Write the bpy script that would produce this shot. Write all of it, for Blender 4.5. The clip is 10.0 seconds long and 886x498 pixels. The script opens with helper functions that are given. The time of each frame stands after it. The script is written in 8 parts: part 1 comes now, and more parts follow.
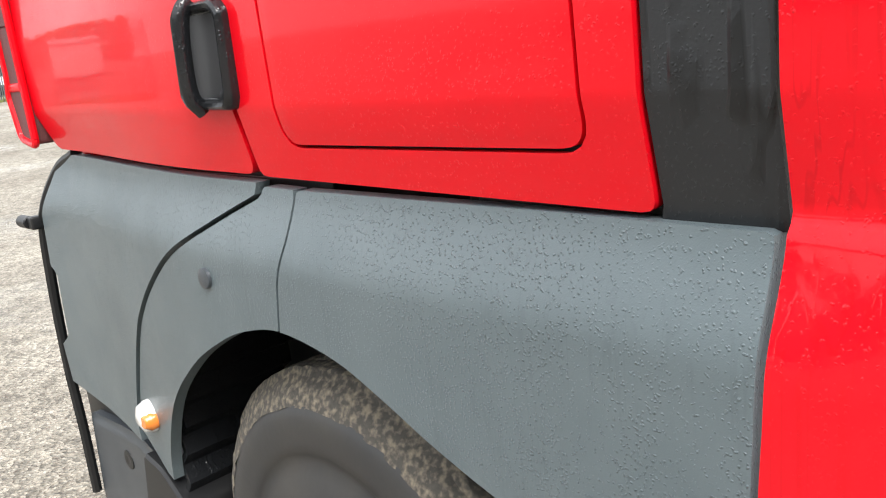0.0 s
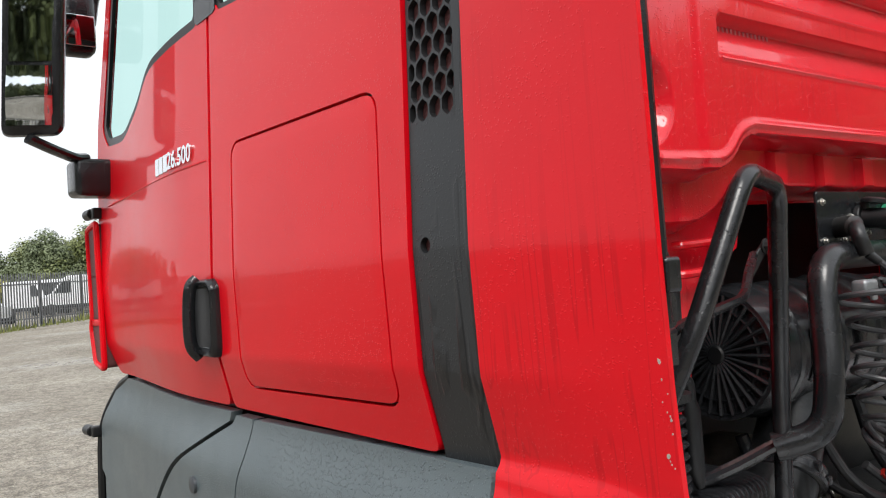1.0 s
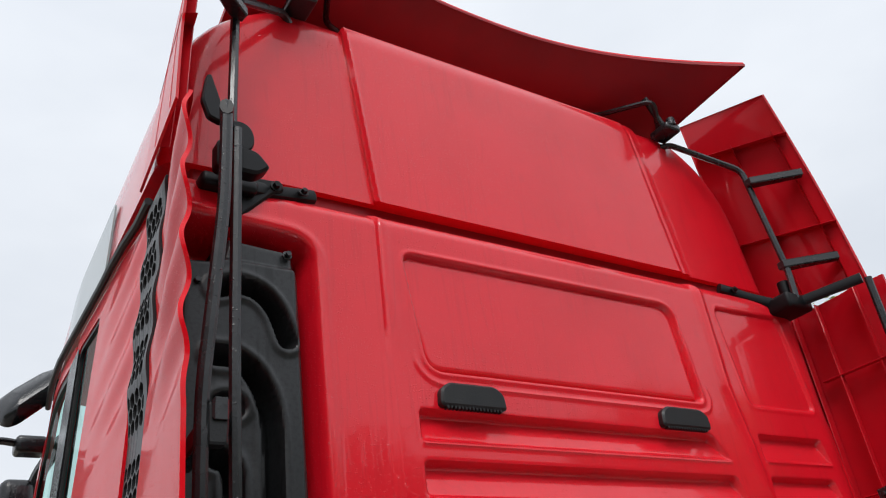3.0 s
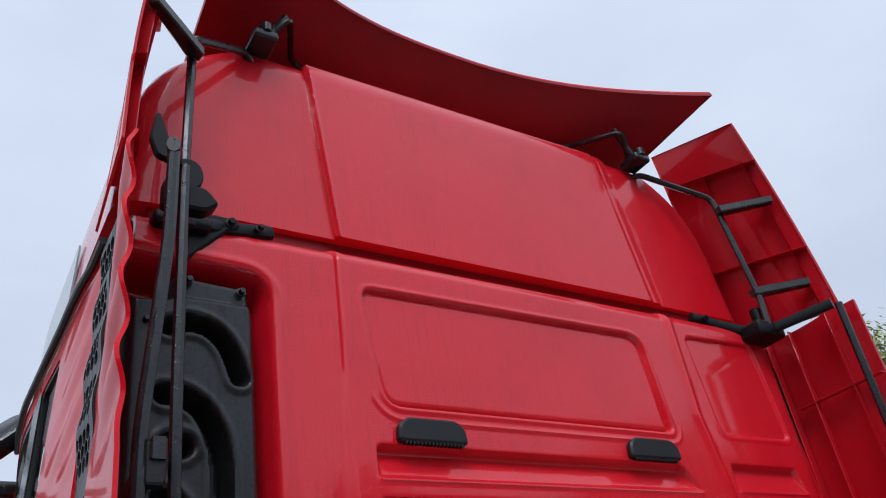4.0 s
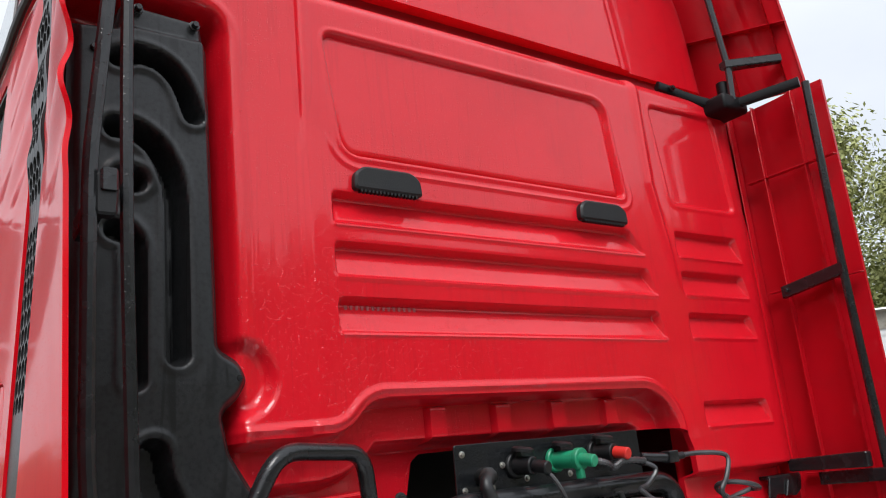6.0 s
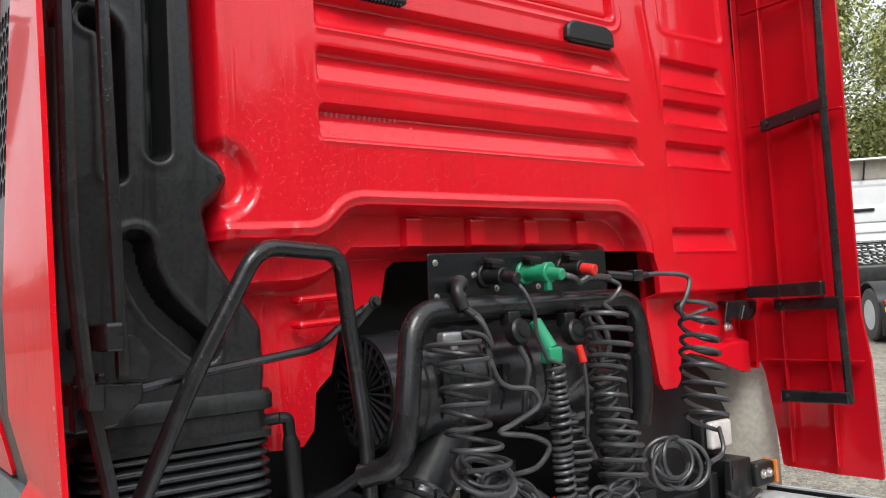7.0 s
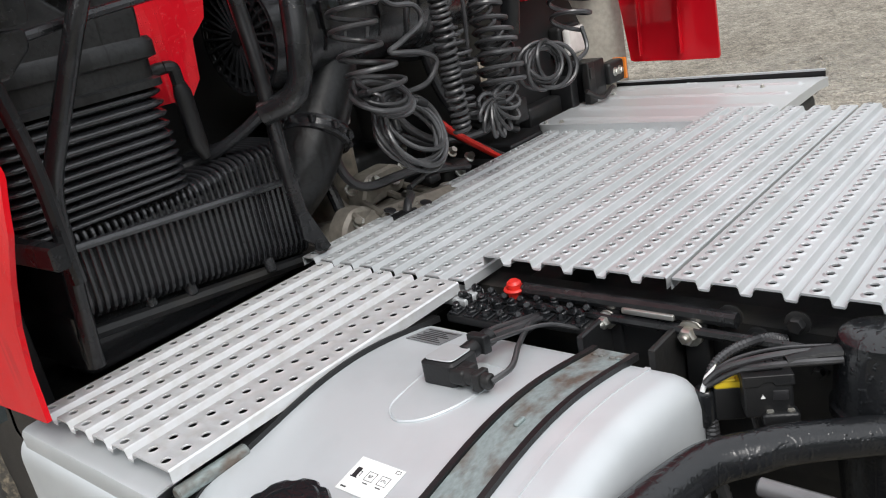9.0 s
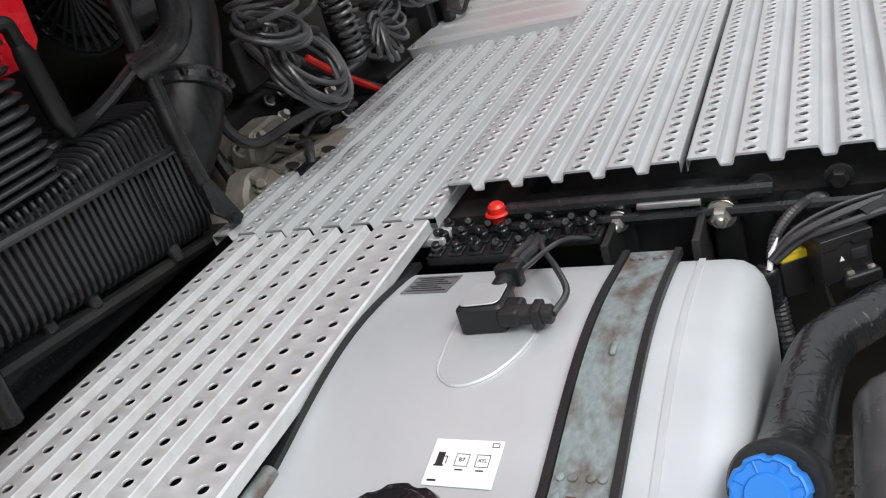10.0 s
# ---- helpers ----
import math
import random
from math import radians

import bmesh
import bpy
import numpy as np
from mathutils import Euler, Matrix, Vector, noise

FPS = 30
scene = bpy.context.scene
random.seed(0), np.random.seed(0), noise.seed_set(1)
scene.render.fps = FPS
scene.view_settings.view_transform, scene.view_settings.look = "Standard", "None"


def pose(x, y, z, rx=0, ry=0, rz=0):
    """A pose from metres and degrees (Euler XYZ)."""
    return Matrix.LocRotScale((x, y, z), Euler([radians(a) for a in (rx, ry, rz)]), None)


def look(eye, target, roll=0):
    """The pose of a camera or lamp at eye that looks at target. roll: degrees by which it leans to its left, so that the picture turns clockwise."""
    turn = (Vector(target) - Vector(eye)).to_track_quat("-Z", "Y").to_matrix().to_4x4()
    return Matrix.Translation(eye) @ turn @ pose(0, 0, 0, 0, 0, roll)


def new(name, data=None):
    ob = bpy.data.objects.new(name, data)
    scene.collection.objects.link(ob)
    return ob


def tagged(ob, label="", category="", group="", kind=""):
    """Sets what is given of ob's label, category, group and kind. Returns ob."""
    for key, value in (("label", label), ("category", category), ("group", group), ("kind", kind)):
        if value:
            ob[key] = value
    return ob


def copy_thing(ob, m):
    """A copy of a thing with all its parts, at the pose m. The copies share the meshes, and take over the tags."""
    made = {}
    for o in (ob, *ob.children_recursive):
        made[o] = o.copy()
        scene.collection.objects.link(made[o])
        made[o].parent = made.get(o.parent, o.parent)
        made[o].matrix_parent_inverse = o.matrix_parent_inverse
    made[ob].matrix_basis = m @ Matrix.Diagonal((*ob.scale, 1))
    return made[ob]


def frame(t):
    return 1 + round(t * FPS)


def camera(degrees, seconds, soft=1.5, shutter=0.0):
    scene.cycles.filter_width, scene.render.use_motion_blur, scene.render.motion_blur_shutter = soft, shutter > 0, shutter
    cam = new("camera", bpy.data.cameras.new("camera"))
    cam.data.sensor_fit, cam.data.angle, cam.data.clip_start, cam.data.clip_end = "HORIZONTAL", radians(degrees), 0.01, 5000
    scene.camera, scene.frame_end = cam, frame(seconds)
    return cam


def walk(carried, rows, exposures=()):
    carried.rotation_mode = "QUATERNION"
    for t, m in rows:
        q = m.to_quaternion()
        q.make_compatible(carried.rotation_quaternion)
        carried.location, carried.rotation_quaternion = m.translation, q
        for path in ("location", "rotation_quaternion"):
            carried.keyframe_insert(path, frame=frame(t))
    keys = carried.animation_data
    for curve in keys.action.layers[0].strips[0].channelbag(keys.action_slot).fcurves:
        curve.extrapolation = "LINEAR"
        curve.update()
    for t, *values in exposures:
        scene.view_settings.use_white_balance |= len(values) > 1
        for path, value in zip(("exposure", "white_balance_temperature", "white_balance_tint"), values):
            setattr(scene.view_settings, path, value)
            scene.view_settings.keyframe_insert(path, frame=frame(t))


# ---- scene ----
cam = camera(56.1, 10.0, soft=1.1)
PATH = [
    (0, (-2.004, -0.318, 1.636), (-0.66, 1.084, 1.16), -5.9),
    (0.5, (-2.034, -0.647, 1.675), (-0.738, 0.863, 1.469), -4.9),
    (1, (-2.019, -0.924, 1.712), (-0.787, 0.65, 1.782), -4.0),
    (1.5, (-2.014, -1.185, 1.756), (-0.855, 0.415, 2.069), -4.6),
    (2, (-1.862, -1.426, 1.776), (-0.768, 0.15, 2.342), -5.2),
    (2.5, (-1.692, -1.573, 1.798), (-0.639, -0.071, 2.594), -6.2),
    (3, (-1.616, -1.61, 1.808), (-0.586, -0.201, 2.784), -7.9),
    (3.2, (-1.597, -1.618, 1.818), (-0.573, -0.233, 2.833), -8.4),
    (4.3, (-1.513, -1.663, 1.786), (-0.488, -0.301, 2.832), -9.7),
    (4.5, (-1.512, -1.659, 1.789), (-0.469, -0.281, 2.796), -9.6),
    (5, (-1.514, -1.663, 1.786), (-0.426, -0.231, 2.661), -8.7),
    (5.5, (-1.514, -1.664, 1.786), (-0.382, -0.173, 2.49), -7.4),
    (5.7, (-1.51, -1.651, 1.794), (-0.361, -0.139, 2.423), -6.7),
    (6.8, (-1.489, -1.67, 1.732), (-0.301, -0.074, 1.933), -3.4),
    (7, (-1.51, -1.665, 1.728), (-0.298, -0.078, 1.848), -3.2),
    (7.5, (-1.512, -1.65, 1.722), (-0.263, -0.091, 1.623), -3.3),
    (8, (-1.524, -1.652, 1.727), (-0.244, -0.149, 1.405), -4.5),
    (8.5, (-1.578, -1.625, 1.688), (-0.255, -0.218, 1.171), -7.3),
    (9, (-1.662, -1.556, 1.621), (-0.291, -0.269, 0.941), -10.9),
    (9.5, (-1.748, -1.356, 1.568), (-0.296, -0.233, 0.774), -14.5),
    (10, (-1.661, -1.155, 1.562), (-0.096, -0.268, 0.687), -17.7),
]
EXPOSURES = [(0.0, 1.50, 6500, 10), (0.5, 1.02, 6500, 10), (1.0, 0.70, 6500, 10), (1.5, 0.56, 6500, 10), (2.5, 0.46, 6450, 10), (3.0, 0.27, 6330, 10), (3.2, 0.22, 6230, 10), (4.5, -0.05, 5500, 12), (5.0, 0.02, 5550, 12), (5.7, 0.37, 6100, 11), (7.0, 0.82, 6500, 10), (8.0, 1.02, 6500, 10), (9.0, 0.58, 6500, 10), (10.0, 0.44, 6500, 10)]
walk(cam, [(t, look(eye, target, roll)) for t, eye, target, roll in PATH], EXPOSURES)

# ---- world and light: a bright overcast sky ----
world = bpy.data.worlds.new("world")
scene.world = world
world.use_nodes = True
wn, wl = world.node_tree.nodes, world.node_tree.links
wn.clear()
w_out = wn.new("ShaderNodeOutputWorld")
w_bg = wn.new("ShaderNodeBackground")
w_sky = wn.new("ShaderNodeTexSky")
w_sky.sky_type, w_sky.sun_disc = "NISHITA", False
w_sky.sun_elevation, w_sky.sun_rotation = radians(48), radians(200)
w_gain = wn.new("ShaderNodeVectorMath")
w_gain.operation = "SCALE"
w_gain.inputs["Scale"].default_value = 0.10
w_coord = wn.new("ShaderNodeTexCoord")
w_map = wn.new("ShaderNodeMapping")
w_map.inputs["Scale"].default_value = (1.0, 1.0, 2.2)
w_noise = wn.new("ShaderNodeTexNoise")
w_noise.inputs["Scale"].default_value = 1.5
w_noise.inputs["Detail"].default_value = 5
w_noise.inputs["Roughness"].default_value = 0.52
w_ramp = wn.new("ShaderNodeValToRGB")
w_ramp.color_ramp.elements[0].position, w_ramp.color_ramp.elements[0].color = 0.30, (0.74, 0.77, 0.81, 1)
w_ramp.color_ramp.elements[1].position, w_ramp.color_ramp.elements[1].color = 0.72, (0.97, 0.985, 1.0, 1)
w_mix = wn.new("ShaderNodeMix")
w_mix.data_type = "RGBA"
w_mix.inputs["Factor"].default_value = 0.88
wl.new(w_coord.outputs["Generated"], w_map.inputs["Vector"])
wl.new(w_map.outputs["Vector"], w_noise.inputs["Vector"])
wl.new(w_noise.outputs["Fac"], w_ramp.inputs["Fac"])
wl.new(w_sky.outputs["Color"], w_gain.inputs[0])
wl.new(w_gain.outputs["Vector"], w_mix.inputs["A"])
wl.new(w_ramp.outputs["Color"], w_mix.inputs["B"])
w_dot = wn.new("ShaderNodeVectorMath")
w_dot.operation = "DOT_PRODUCT"
w_dot.inputs[1].default_value = Vector((-6, -10, 14)).normalized()
w_glow = wn.new("ShaderNodeMapRange")
w_glow.inputs["From Min"].default_value, w_glow.inputs["From Max"].default_value = -0.6, 1.0
w_glow.inputs["To Min"].default_value, w_glow.inputs["To Max"].default_value = 0.80, 1.30
w_veil = wn.new("ShaderNodeVectorMath")
w_veil.operation = "SCALE"
wl.new(w_coord.outputs["Generated"], w_dot.inputs[0])
wl.new(w_dot.outputs["Value"], w_glow.inputs["Value"])
wl.new(w_mix.outputs["Result"], w_veil.inputs[0])
wl.new(w_glow.outputs["Result"], w_veil.inputs["Scale"])
wl.new(w_veil.outputs["Vector"], w_bg.inputs["Color"])
w_bg.inputs["Strength"].default_value = 0.95
wl.new(w_bg.outputs["Background"], w_out.inputs["Surface"])

sun_data = bpy.data.lights.new("sun", "SUN")
sun_data.energy, sun_data.angle, sun_data.color = 1.5, radians(25), (1.0, 0.97, 0.93)
sun = new("sun", sun_data)
sun.matrix_world = look((-6, -10, 14), (0, 0, 0))


# ---- materials ----
def material(name, color, rough=0.5, metal=0.0, coat=0.0, spots=None, spot_scale=6.0, spot_amount=0.5, grain=0.0, grain_scale=60.0,
             bump=0.0, bump_scale=80.0, rough_var=0.0, drops=0.0, streaks=0.0, vary=0.0, stretch=(1, 1, 1), spec=0.5, coat_rough=0.06, drop_scale=130, drop_part=0.45, streak_tint=0.0, streak_scale=26, streak_top=0.0, streak_cut=0.555, streak_wide=1.0, streak_wave=0.035):
    m = bpy.data.materials.new(name)
    m.use_nodes = True
    n, l = m.node_tree.nodes, m.node_tree.links
    b = n["Principled BSDF"]
    b.inputs["Roughness"].default_value, b.inputs["Metallic"].default_value = rough, metal
    b.inputs["Coat Weight"].default_value, b.inputs["Coat Roughness"].default_value = coat, coat_rough
    b.inputs["Specular IOR Level"].default_value = spec
    tc = n.new("ShaderNodeTexCoord")
    mp = n.new("ShaderNodeMapping")
    mp.inputs["Scale"].default_value = stretch
    l.new(tc.outputs["Object"], mp.inputs["Vector"])

    def noise_node(scale, detail=4, source=mp):
        t = n.new("ShaderNodeTexNoise")
        t.inputs["Scale"].default_value, t.inputs["Detail"].default_value = scale, detail
        l.new(source.outputs["Vector"], t.inputs["Vector"])
        return t.outputs["Fac"]

    def ramp(fac, a, c, ca=(0, 0, 0, 1), cb=(1, 1, 1, 1)):
        r = n.new("ShaderNodeValToRGB")
        r.color_ramp.elements[0].position, r.color_ramp.elements[1].position = a, c
        r.color_ramp.elements[0].color, r.color_ramp.elements[1].color = ca, cb
        l.new(fac, r.inputs["Fac"])
        return r.outputs["Color"]

    def mix(fac, a, c, kind="MIX"):
        x = n.new("ShaderNodeMix")
        x.data_type, x.blend_type = "RGBA", kind
        for key, v in (("Factor", fac), ("A", a), ("B", c)):
            if isinstance(v, (int, float)):
                x.inputs[key].default_value = v
            elif isinstance(v, tuple):
                x.inputs[key].default_value = v if len(v) == 4 else (*v, 1)
            else:
                l.new(v, x.inputs[key])
        return x.outputs["Result"]

    col = (*color, 1)
    if vary:
        info = n.new("ShaderNodeObjectInfo")
        dark = tuple(c * (1 - vary) for c in color)
        col = mix(info.outputs["Random"], dark, color)
    if spots:
        f = ramp(noise_node(spot_scale, 6), 0.45, 0.68)
        g = n.new("ShaderNodeMath")
        g.operation = "MULTIPLY"
        g.inputs[1].default_value = spot_amount
        l.new(f, g.inputs[0])
        col = mix(g.outputs[0], col, spots)
    if grain:
        f = noise_node(grain_scale, 5)
        col = mix(grain, col, ramp(f, 0.3, 0.7, (0.25, 0.25, 0.25, 1), (1, 1, 1, 1)), "MULTIPLY")
    if isinstance(col, tuple):
        b.inputs["Base Color"].default_value = col
    else:
        l.new(col, b.inputs["Base Color"])
    heights = []
    if rough_var:
        r = n.new("ShaderNodeMapRange")
        r.inputs["To Min"].default_value, r.inputs["To Max"].default_value = max(0.02, rough - rough_var), min(1, rough + rough_var)
        l.new(noise_node(7, 5), r.inputs["Value"])
        l.new(r.outputs["Result"], b.inputs["Roughness"])
    if bump:
        heights.append((noise_node(bump_scale, 3), bump))
    if drops:
        wob = n.new("ShaderNodeVectorMath")
        wob.operation = "MULTIPLY_ADD"
        wn_ = n.new("ShaderNodeTexNoise")
        wn_.inputs["Scale"].default_value = 130
        l.new(tc.outputs["Object"], wn_.inputs["Vector"])
        l.new(wn_.outputs["Color"], wob.inputs[0])
        wob.inputs[1].default_value = (0.006, 0.006, 0.006)
        l.new(tc.outputs["Object"], wob.inputs[2])
        v = n.new("ShaderNodeTexVoronoi")
        v.inputs["Scale"].default_value, v.inputs["Randomness"].default_value = drop_scale, 1
        l.new(wob.outputs["Vector"], v.inputs["Vector"])
        beads = ramp(v.outputs["Distance"], 0.12, 0.42, (1, 1, 1, 1), (0, 0, 0, 1))
        sep = n.new("ShaderNodeSeparateColor")
        l.new(v.outputs["Color"], sep.inputs["Color"])
        some = ramp(sep.outputs["Red"], drop_part, drop_part + 0.05)
        patch = ramp(noise_node(3.0, 5, tc_node(n, l, tc)), 0.28, 0.56)
        heights.append((mix(1.0, mix(1.0, beads, some, "MULTIPLY"), patch, "MULTIPLY"), drops))
    if streaks:
        mp2 = n.new("ShaderNodeMapping")
        mp2.inputs["Scale"].default_value = (streak_scale, streak_scale, streak_scale * streak_wave)
        l.new(tc.outputs["Object"], mp2.inputs["Vector"])
        runs_f = n.new("ShaderNodeTexNoise")
        runs_f.inputs["Scale"].default_value, runs_f.inputs["Detail"].default_value, runs_f.inputs["Distortion"].default_value = 1.0, 1.5, 0.2
        l.new(mp2.outputs["Vector"], runs_f.inputs["Vector"])
        off = n.new("ShaderNodeMath")
        off.operation = "SUBTRACT"
        off.inputs[1].default_value = streak_cut
        l.new(runs_f.outputs["Fac"], off.inputs[0])
        size = n.new("ShaderNodeMath")
        size.operation = "ABSOLUTE"
        l.new(off.outputs[0], size.inputs[0])
        line = ramp(size.outputs[0], 0.010 * streak_wide, 0.034 * streak_wide, (1, 1, 1, 1), (0, 0, 0, 1))
        broken = n.new("ShaderNodeTexNoise")
        broken.inputs["Scale"].default_value, broken.inputs["Detail"].default_value = 7.0, 3
        l.new(tc.outputs["Object"], broken.inputs["Vector"])
        runs = mix(1.0, line, ramp(broken.outputs["Fac"], 0.40, 0.52), "MULTIPLY")
        if streak_top:
            xyz = n.new("ShaderNodeSeparateXYZ")
            l.new(tc.outputs["Object"], xyz.inputs["Vector"])
            below = n.new("ShaderNodeMapRange")
            below.inputs["From Min"].default_value, below.inputs["From Max"].default_value = streak_top + 0.012, streak_top - 0.018
            below.inputs["To Min"].default_value = 0.30
            l.new(xyz.outputs["Z"], below.inputs["Value"])
            runs = mix(1.0, runs, below.outputs["Result"], "MULTIPLY")
        heights.append((runs, streaks))
        if streak_tint:
            wet = n.new("ShaderNodeMath")
            wet.operation = "MULTIPLY"
            wet.inputs[1].default_value = streak_tint
            l.new(runs, wet.inputs[0])
            col = mix(wet.outputs[0], col, tuple(c * 0.35 for c in color))
            l.new(col, b.inputs["Base Color"])
    last = None
    for h, s in heights:
        bp = n.new("ShaderNodeBump")
        bp.inputs["Strength"].default_value, bp.inputs["Distance"].default_value = min(1.0, s), 0.003
        l.new(h, bp.inputs["Height"])
        if last:
            l.new(last, bp.inputs["Normal"])
        last = bp.outputs["Normal"]
    if last:
        l.new(last, b.inputs["Normal"])
        if coat:
            l.new(last, b.inputs["Coat Normal"])
    return m


def tc_node(n, l, tc):
    v = n.new("ShaderNodeVectorMath")
    v.operation = "ADD"
    v.inputs[1].default_value = (3.1, 1.7, 5.3)
    l.new(tc.outputs["Object"], v.inputs[0])
    return v


RED = material("red_paint", (0.70, 0.003, 0.011), 0.40, coat=0.45, coat_rough=0.05, spec=0.06, rough_var=0.06, spots=(0.60, 0.003, 0.010), spot_scale=3.0, drops=0.36, drop_scale=220, drop_part=0.74)
RED_RUNS = material("rain_streaked_red_paint", (0.70, 0.003, 0.011), 0.40, coat=0.45, coat_rough=0.05, spec=0.06, rough_var=0.06, spots=(0.60, 0.003, 0.010), spot_scale=3.0, drops=0.36, drop_scale=220, drop_part=0.74, streaks=0.03, streak_tint=0.24, streak_scale=44, streak_cut=0.5, streak_top=1.76, streak_wave=0.014)
RED_REAR = material("rear_red_paint", (0.70, 0.006, 0.018), 0.38, coat=0.85, spec=0.15, rough_var=0.06, spots=(0.58, 0.003, 0.010), spot_scale=3.0, drops=0.5, drop_scale=220, drop_part=0.72, streaks=0.05, streak_tint=0.10, streak_scale=40, streak_cut=0.5)
# Darker red for inner faces of flaps, their ribs and the wall return.
RED_IN = material("darker_inner_red", (0.50, 0.004, 0.012), 0.34, coat=0.5, spec=0.1, rough_var=0.08, spots=(0.36, 0.008, 0.014), spot_scale=5.0, bump=0.05, bump_scale=30)
# Darker red with the shade of spoiler underside and roof joint painted in.
RED_SHADE = material("shade_darkened_red", (0.30, 0.005, 0.012), 0.5, spec=0.3, rough_var=0.1, spots=(0.22, 0.006, 0.012), spot_scale=6.0, bump=0.08, bump_scale=60)
GREY = material("grey_plastic", (0.097, 0.123, 0.133), 0.35, rough_var=0.10, spots=(0.122, 0.150, 0.160), spot_scale=4.0, spot_amount=0.6, drops=0.65, drop_scale=205, drop_part=0.42, streaks=0.03, streak_tint=0.10, streak_scale=58, streak_cut=0.58, bump=0.12, bump_scale=420)
MESH_SLOT_FILL = material("dark_mesh_and_slot_fill", (0.15, 0.045, 0.045), 0.6, bump=0.6, bump_scale=500, grain=0.6, grain_scale=400)
BLACK = material("black_plastic", (0.010, 0.011, 0.0125), 0.22, spec=0.48, rough_var=0.12, spots=(0.014, 0.015, 0.017), spot_scale=5.0, bump=0.15, bump_scale=160, drops=0.35, streaks=0.2)
WET_BLACK = material("wet_black_plastic", (0.021, 0.022, 0.0248), 0.22, spec=0.8, rough_var=0.1, spots=(0.022, 0.023, 0.025), spot_scale=6.0, bump=0.08, bump_scale=120, drops=0.3, drop_scale=200, drop_part=0.6)
STRIP = material("dusty_intake_plastic", (0.019, 0.020, 0.0215), 0.38, spec=0.35, rough_var=0.1, spots=(0.024, 0.025, 0.027), spot_scale=5.0, bump=0.1, bump_scale=200, drops=0.3, drop_scale=210, drop_part=0.6, streaks=0.9, streak_tint=1.0, streak_scale=30, streak_top=1.75, streak_cut=0.5, streak_wide=2.6)
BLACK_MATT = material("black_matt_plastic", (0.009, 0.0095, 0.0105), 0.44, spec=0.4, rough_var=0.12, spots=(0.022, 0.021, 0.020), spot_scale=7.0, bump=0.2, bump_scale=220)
STEEL_BLACK = material("black_painted_steel", (0.010, 0.0107, 0.012), 0.27, spec=0.45, coat=0.12, rough_var=0.1, spots=(0.03, 0.03, 0.032), spot_scale=26.0, spot_amount=0.4, drops=0.25, drop_scale=170, drop_part=0.78, bump=0.10, bump_scale=70)
HINGE_BLACK = material("black_hinge_casting", (0.004, 0.0042, 0.005), 0.42, spec=0.25, rough_var=0.1, spots=(0.009, 0.009, 0.010), spot_scale=12)
CHASSIS = material("chassis_paint", (0.009, 0.0095, 0.0105), 0.45, rough_var=0.15, spots=(0.04, 0.036, 0.030), spot_scale=8.0, spot_amount=0.55, bump=0.25, bump_scale=60)
RUBBER = material("hose_rubber", (0.034, 0.0345, 0.037), 0.34, spec=0.65, rough_var=0.1, spots=(0.095, 0.095, 0.098), spot_scale=14.0, bump=0.2, bump_scale=120)
TYRE = material("tyre_rubber", (0.026, 0.026, 0.027), 0.5, rough_var=0.08, spots=(0.05, 0.046, 0.04), spot_scale=7.0, spot_amount=0.5, bump=0.12, bump_scale=60)
TREAD = material("sandy_tread", (0.075, 0.068, 0.058), 0.85, spots=(0.30, 0.25, 0.18), spot_scale=70.0, spot_amount=0.8, grain=0.4, grain_scale=120, bump=0.5, bump_scale=110)
SLATE = material("slate_plastic", (0.048, 0.056, 0.064), 0.42, rough_var=0.1, spots=(0.065, 0.072, 0.078), spot_scale=6.0, bump=0.1, bump_scale=300)
DUCT_BLACK = material("rainy_duct_plastic", (0.019, 0.0202, 0.0215), 0.36, spec=0.42, rough_var=0.1, spots=(0.006, 0.0064, 0.0072), spot_scale=95.0, spot_amount=0.75, drops=0.14, drop_scale=230, drop_part=0.6, streaks=0.08, streak_tint=1.0, streak_scale=15, streak_cut=0.52)
ALU_COVER = material("aluminium_cover", (0.58, 0.60, 0.61), 0.36, metal=0.4, rough_var=0.06, spots=(0.58, 0.60, 0.61), spot_scale=6.0, bump=0.03, bump_scale=90)
ALU = material("aluminium_sheet", (0.49, 0.512, 0.522), 0.43, metal=0.36, rough_var=0.09, spots=(0.62, 0.63, 0.65), spot_scale=6.0, bump=0.04, bump_scale=90)
ALU_DIRTY = material("aluminium_step", (0.66, 0.67, 0.68), 0.42, metal=0.4, rough_var=0.1, spots=(0.46, 0.43, 0.38), spot_scale=34.0, spot_amount=0.35, bump=0.05, bump_scale=90)
TANK = material("tank_aluminium", (0.57, 0.60, 0.62), 0.42, metal=0.3, rough_var=0.14, spots=(0.46, 0.485, 0.505), spot_scale=6.0, bump=0.03, bump_scale=40)
STRAP = material("weathered_strap_steel", (0.30, 0.36, 0.36), 0.55, metal=0.35, rough_var=0.15, spots=(0.13, 0.085, 0.06), spot_scale=34.0, spot_amount=0.85, grain=0.35, grain_scale=160, stretch=(0.6, 1, 1), bump=0.3, bump_scale=90)
ZINC = material("zinc_bolt", (0.55, 0.55, 0.52), 0.35, metal=0.9, spots=(0.3, 0.24, 0.16), spot_scale=30, rough_var=0.1)
RUST = material("rusty_steel", (0.10, 0.052, 0.033), 0.8, spots=(0.035, 0.026, 0.022), spot_scale=40, bump=0.4, bump_scale=90)
CAST = material("weathered_casting", (0.42, 0.365, 0.29), 0.6, metal=0.15, spots=(0.09, 0.08, 0.07), spot_scale=8.0, spot_amount=0.8, grain=0.4, grain_scale=40, bump=0.4, bump_scale=50)
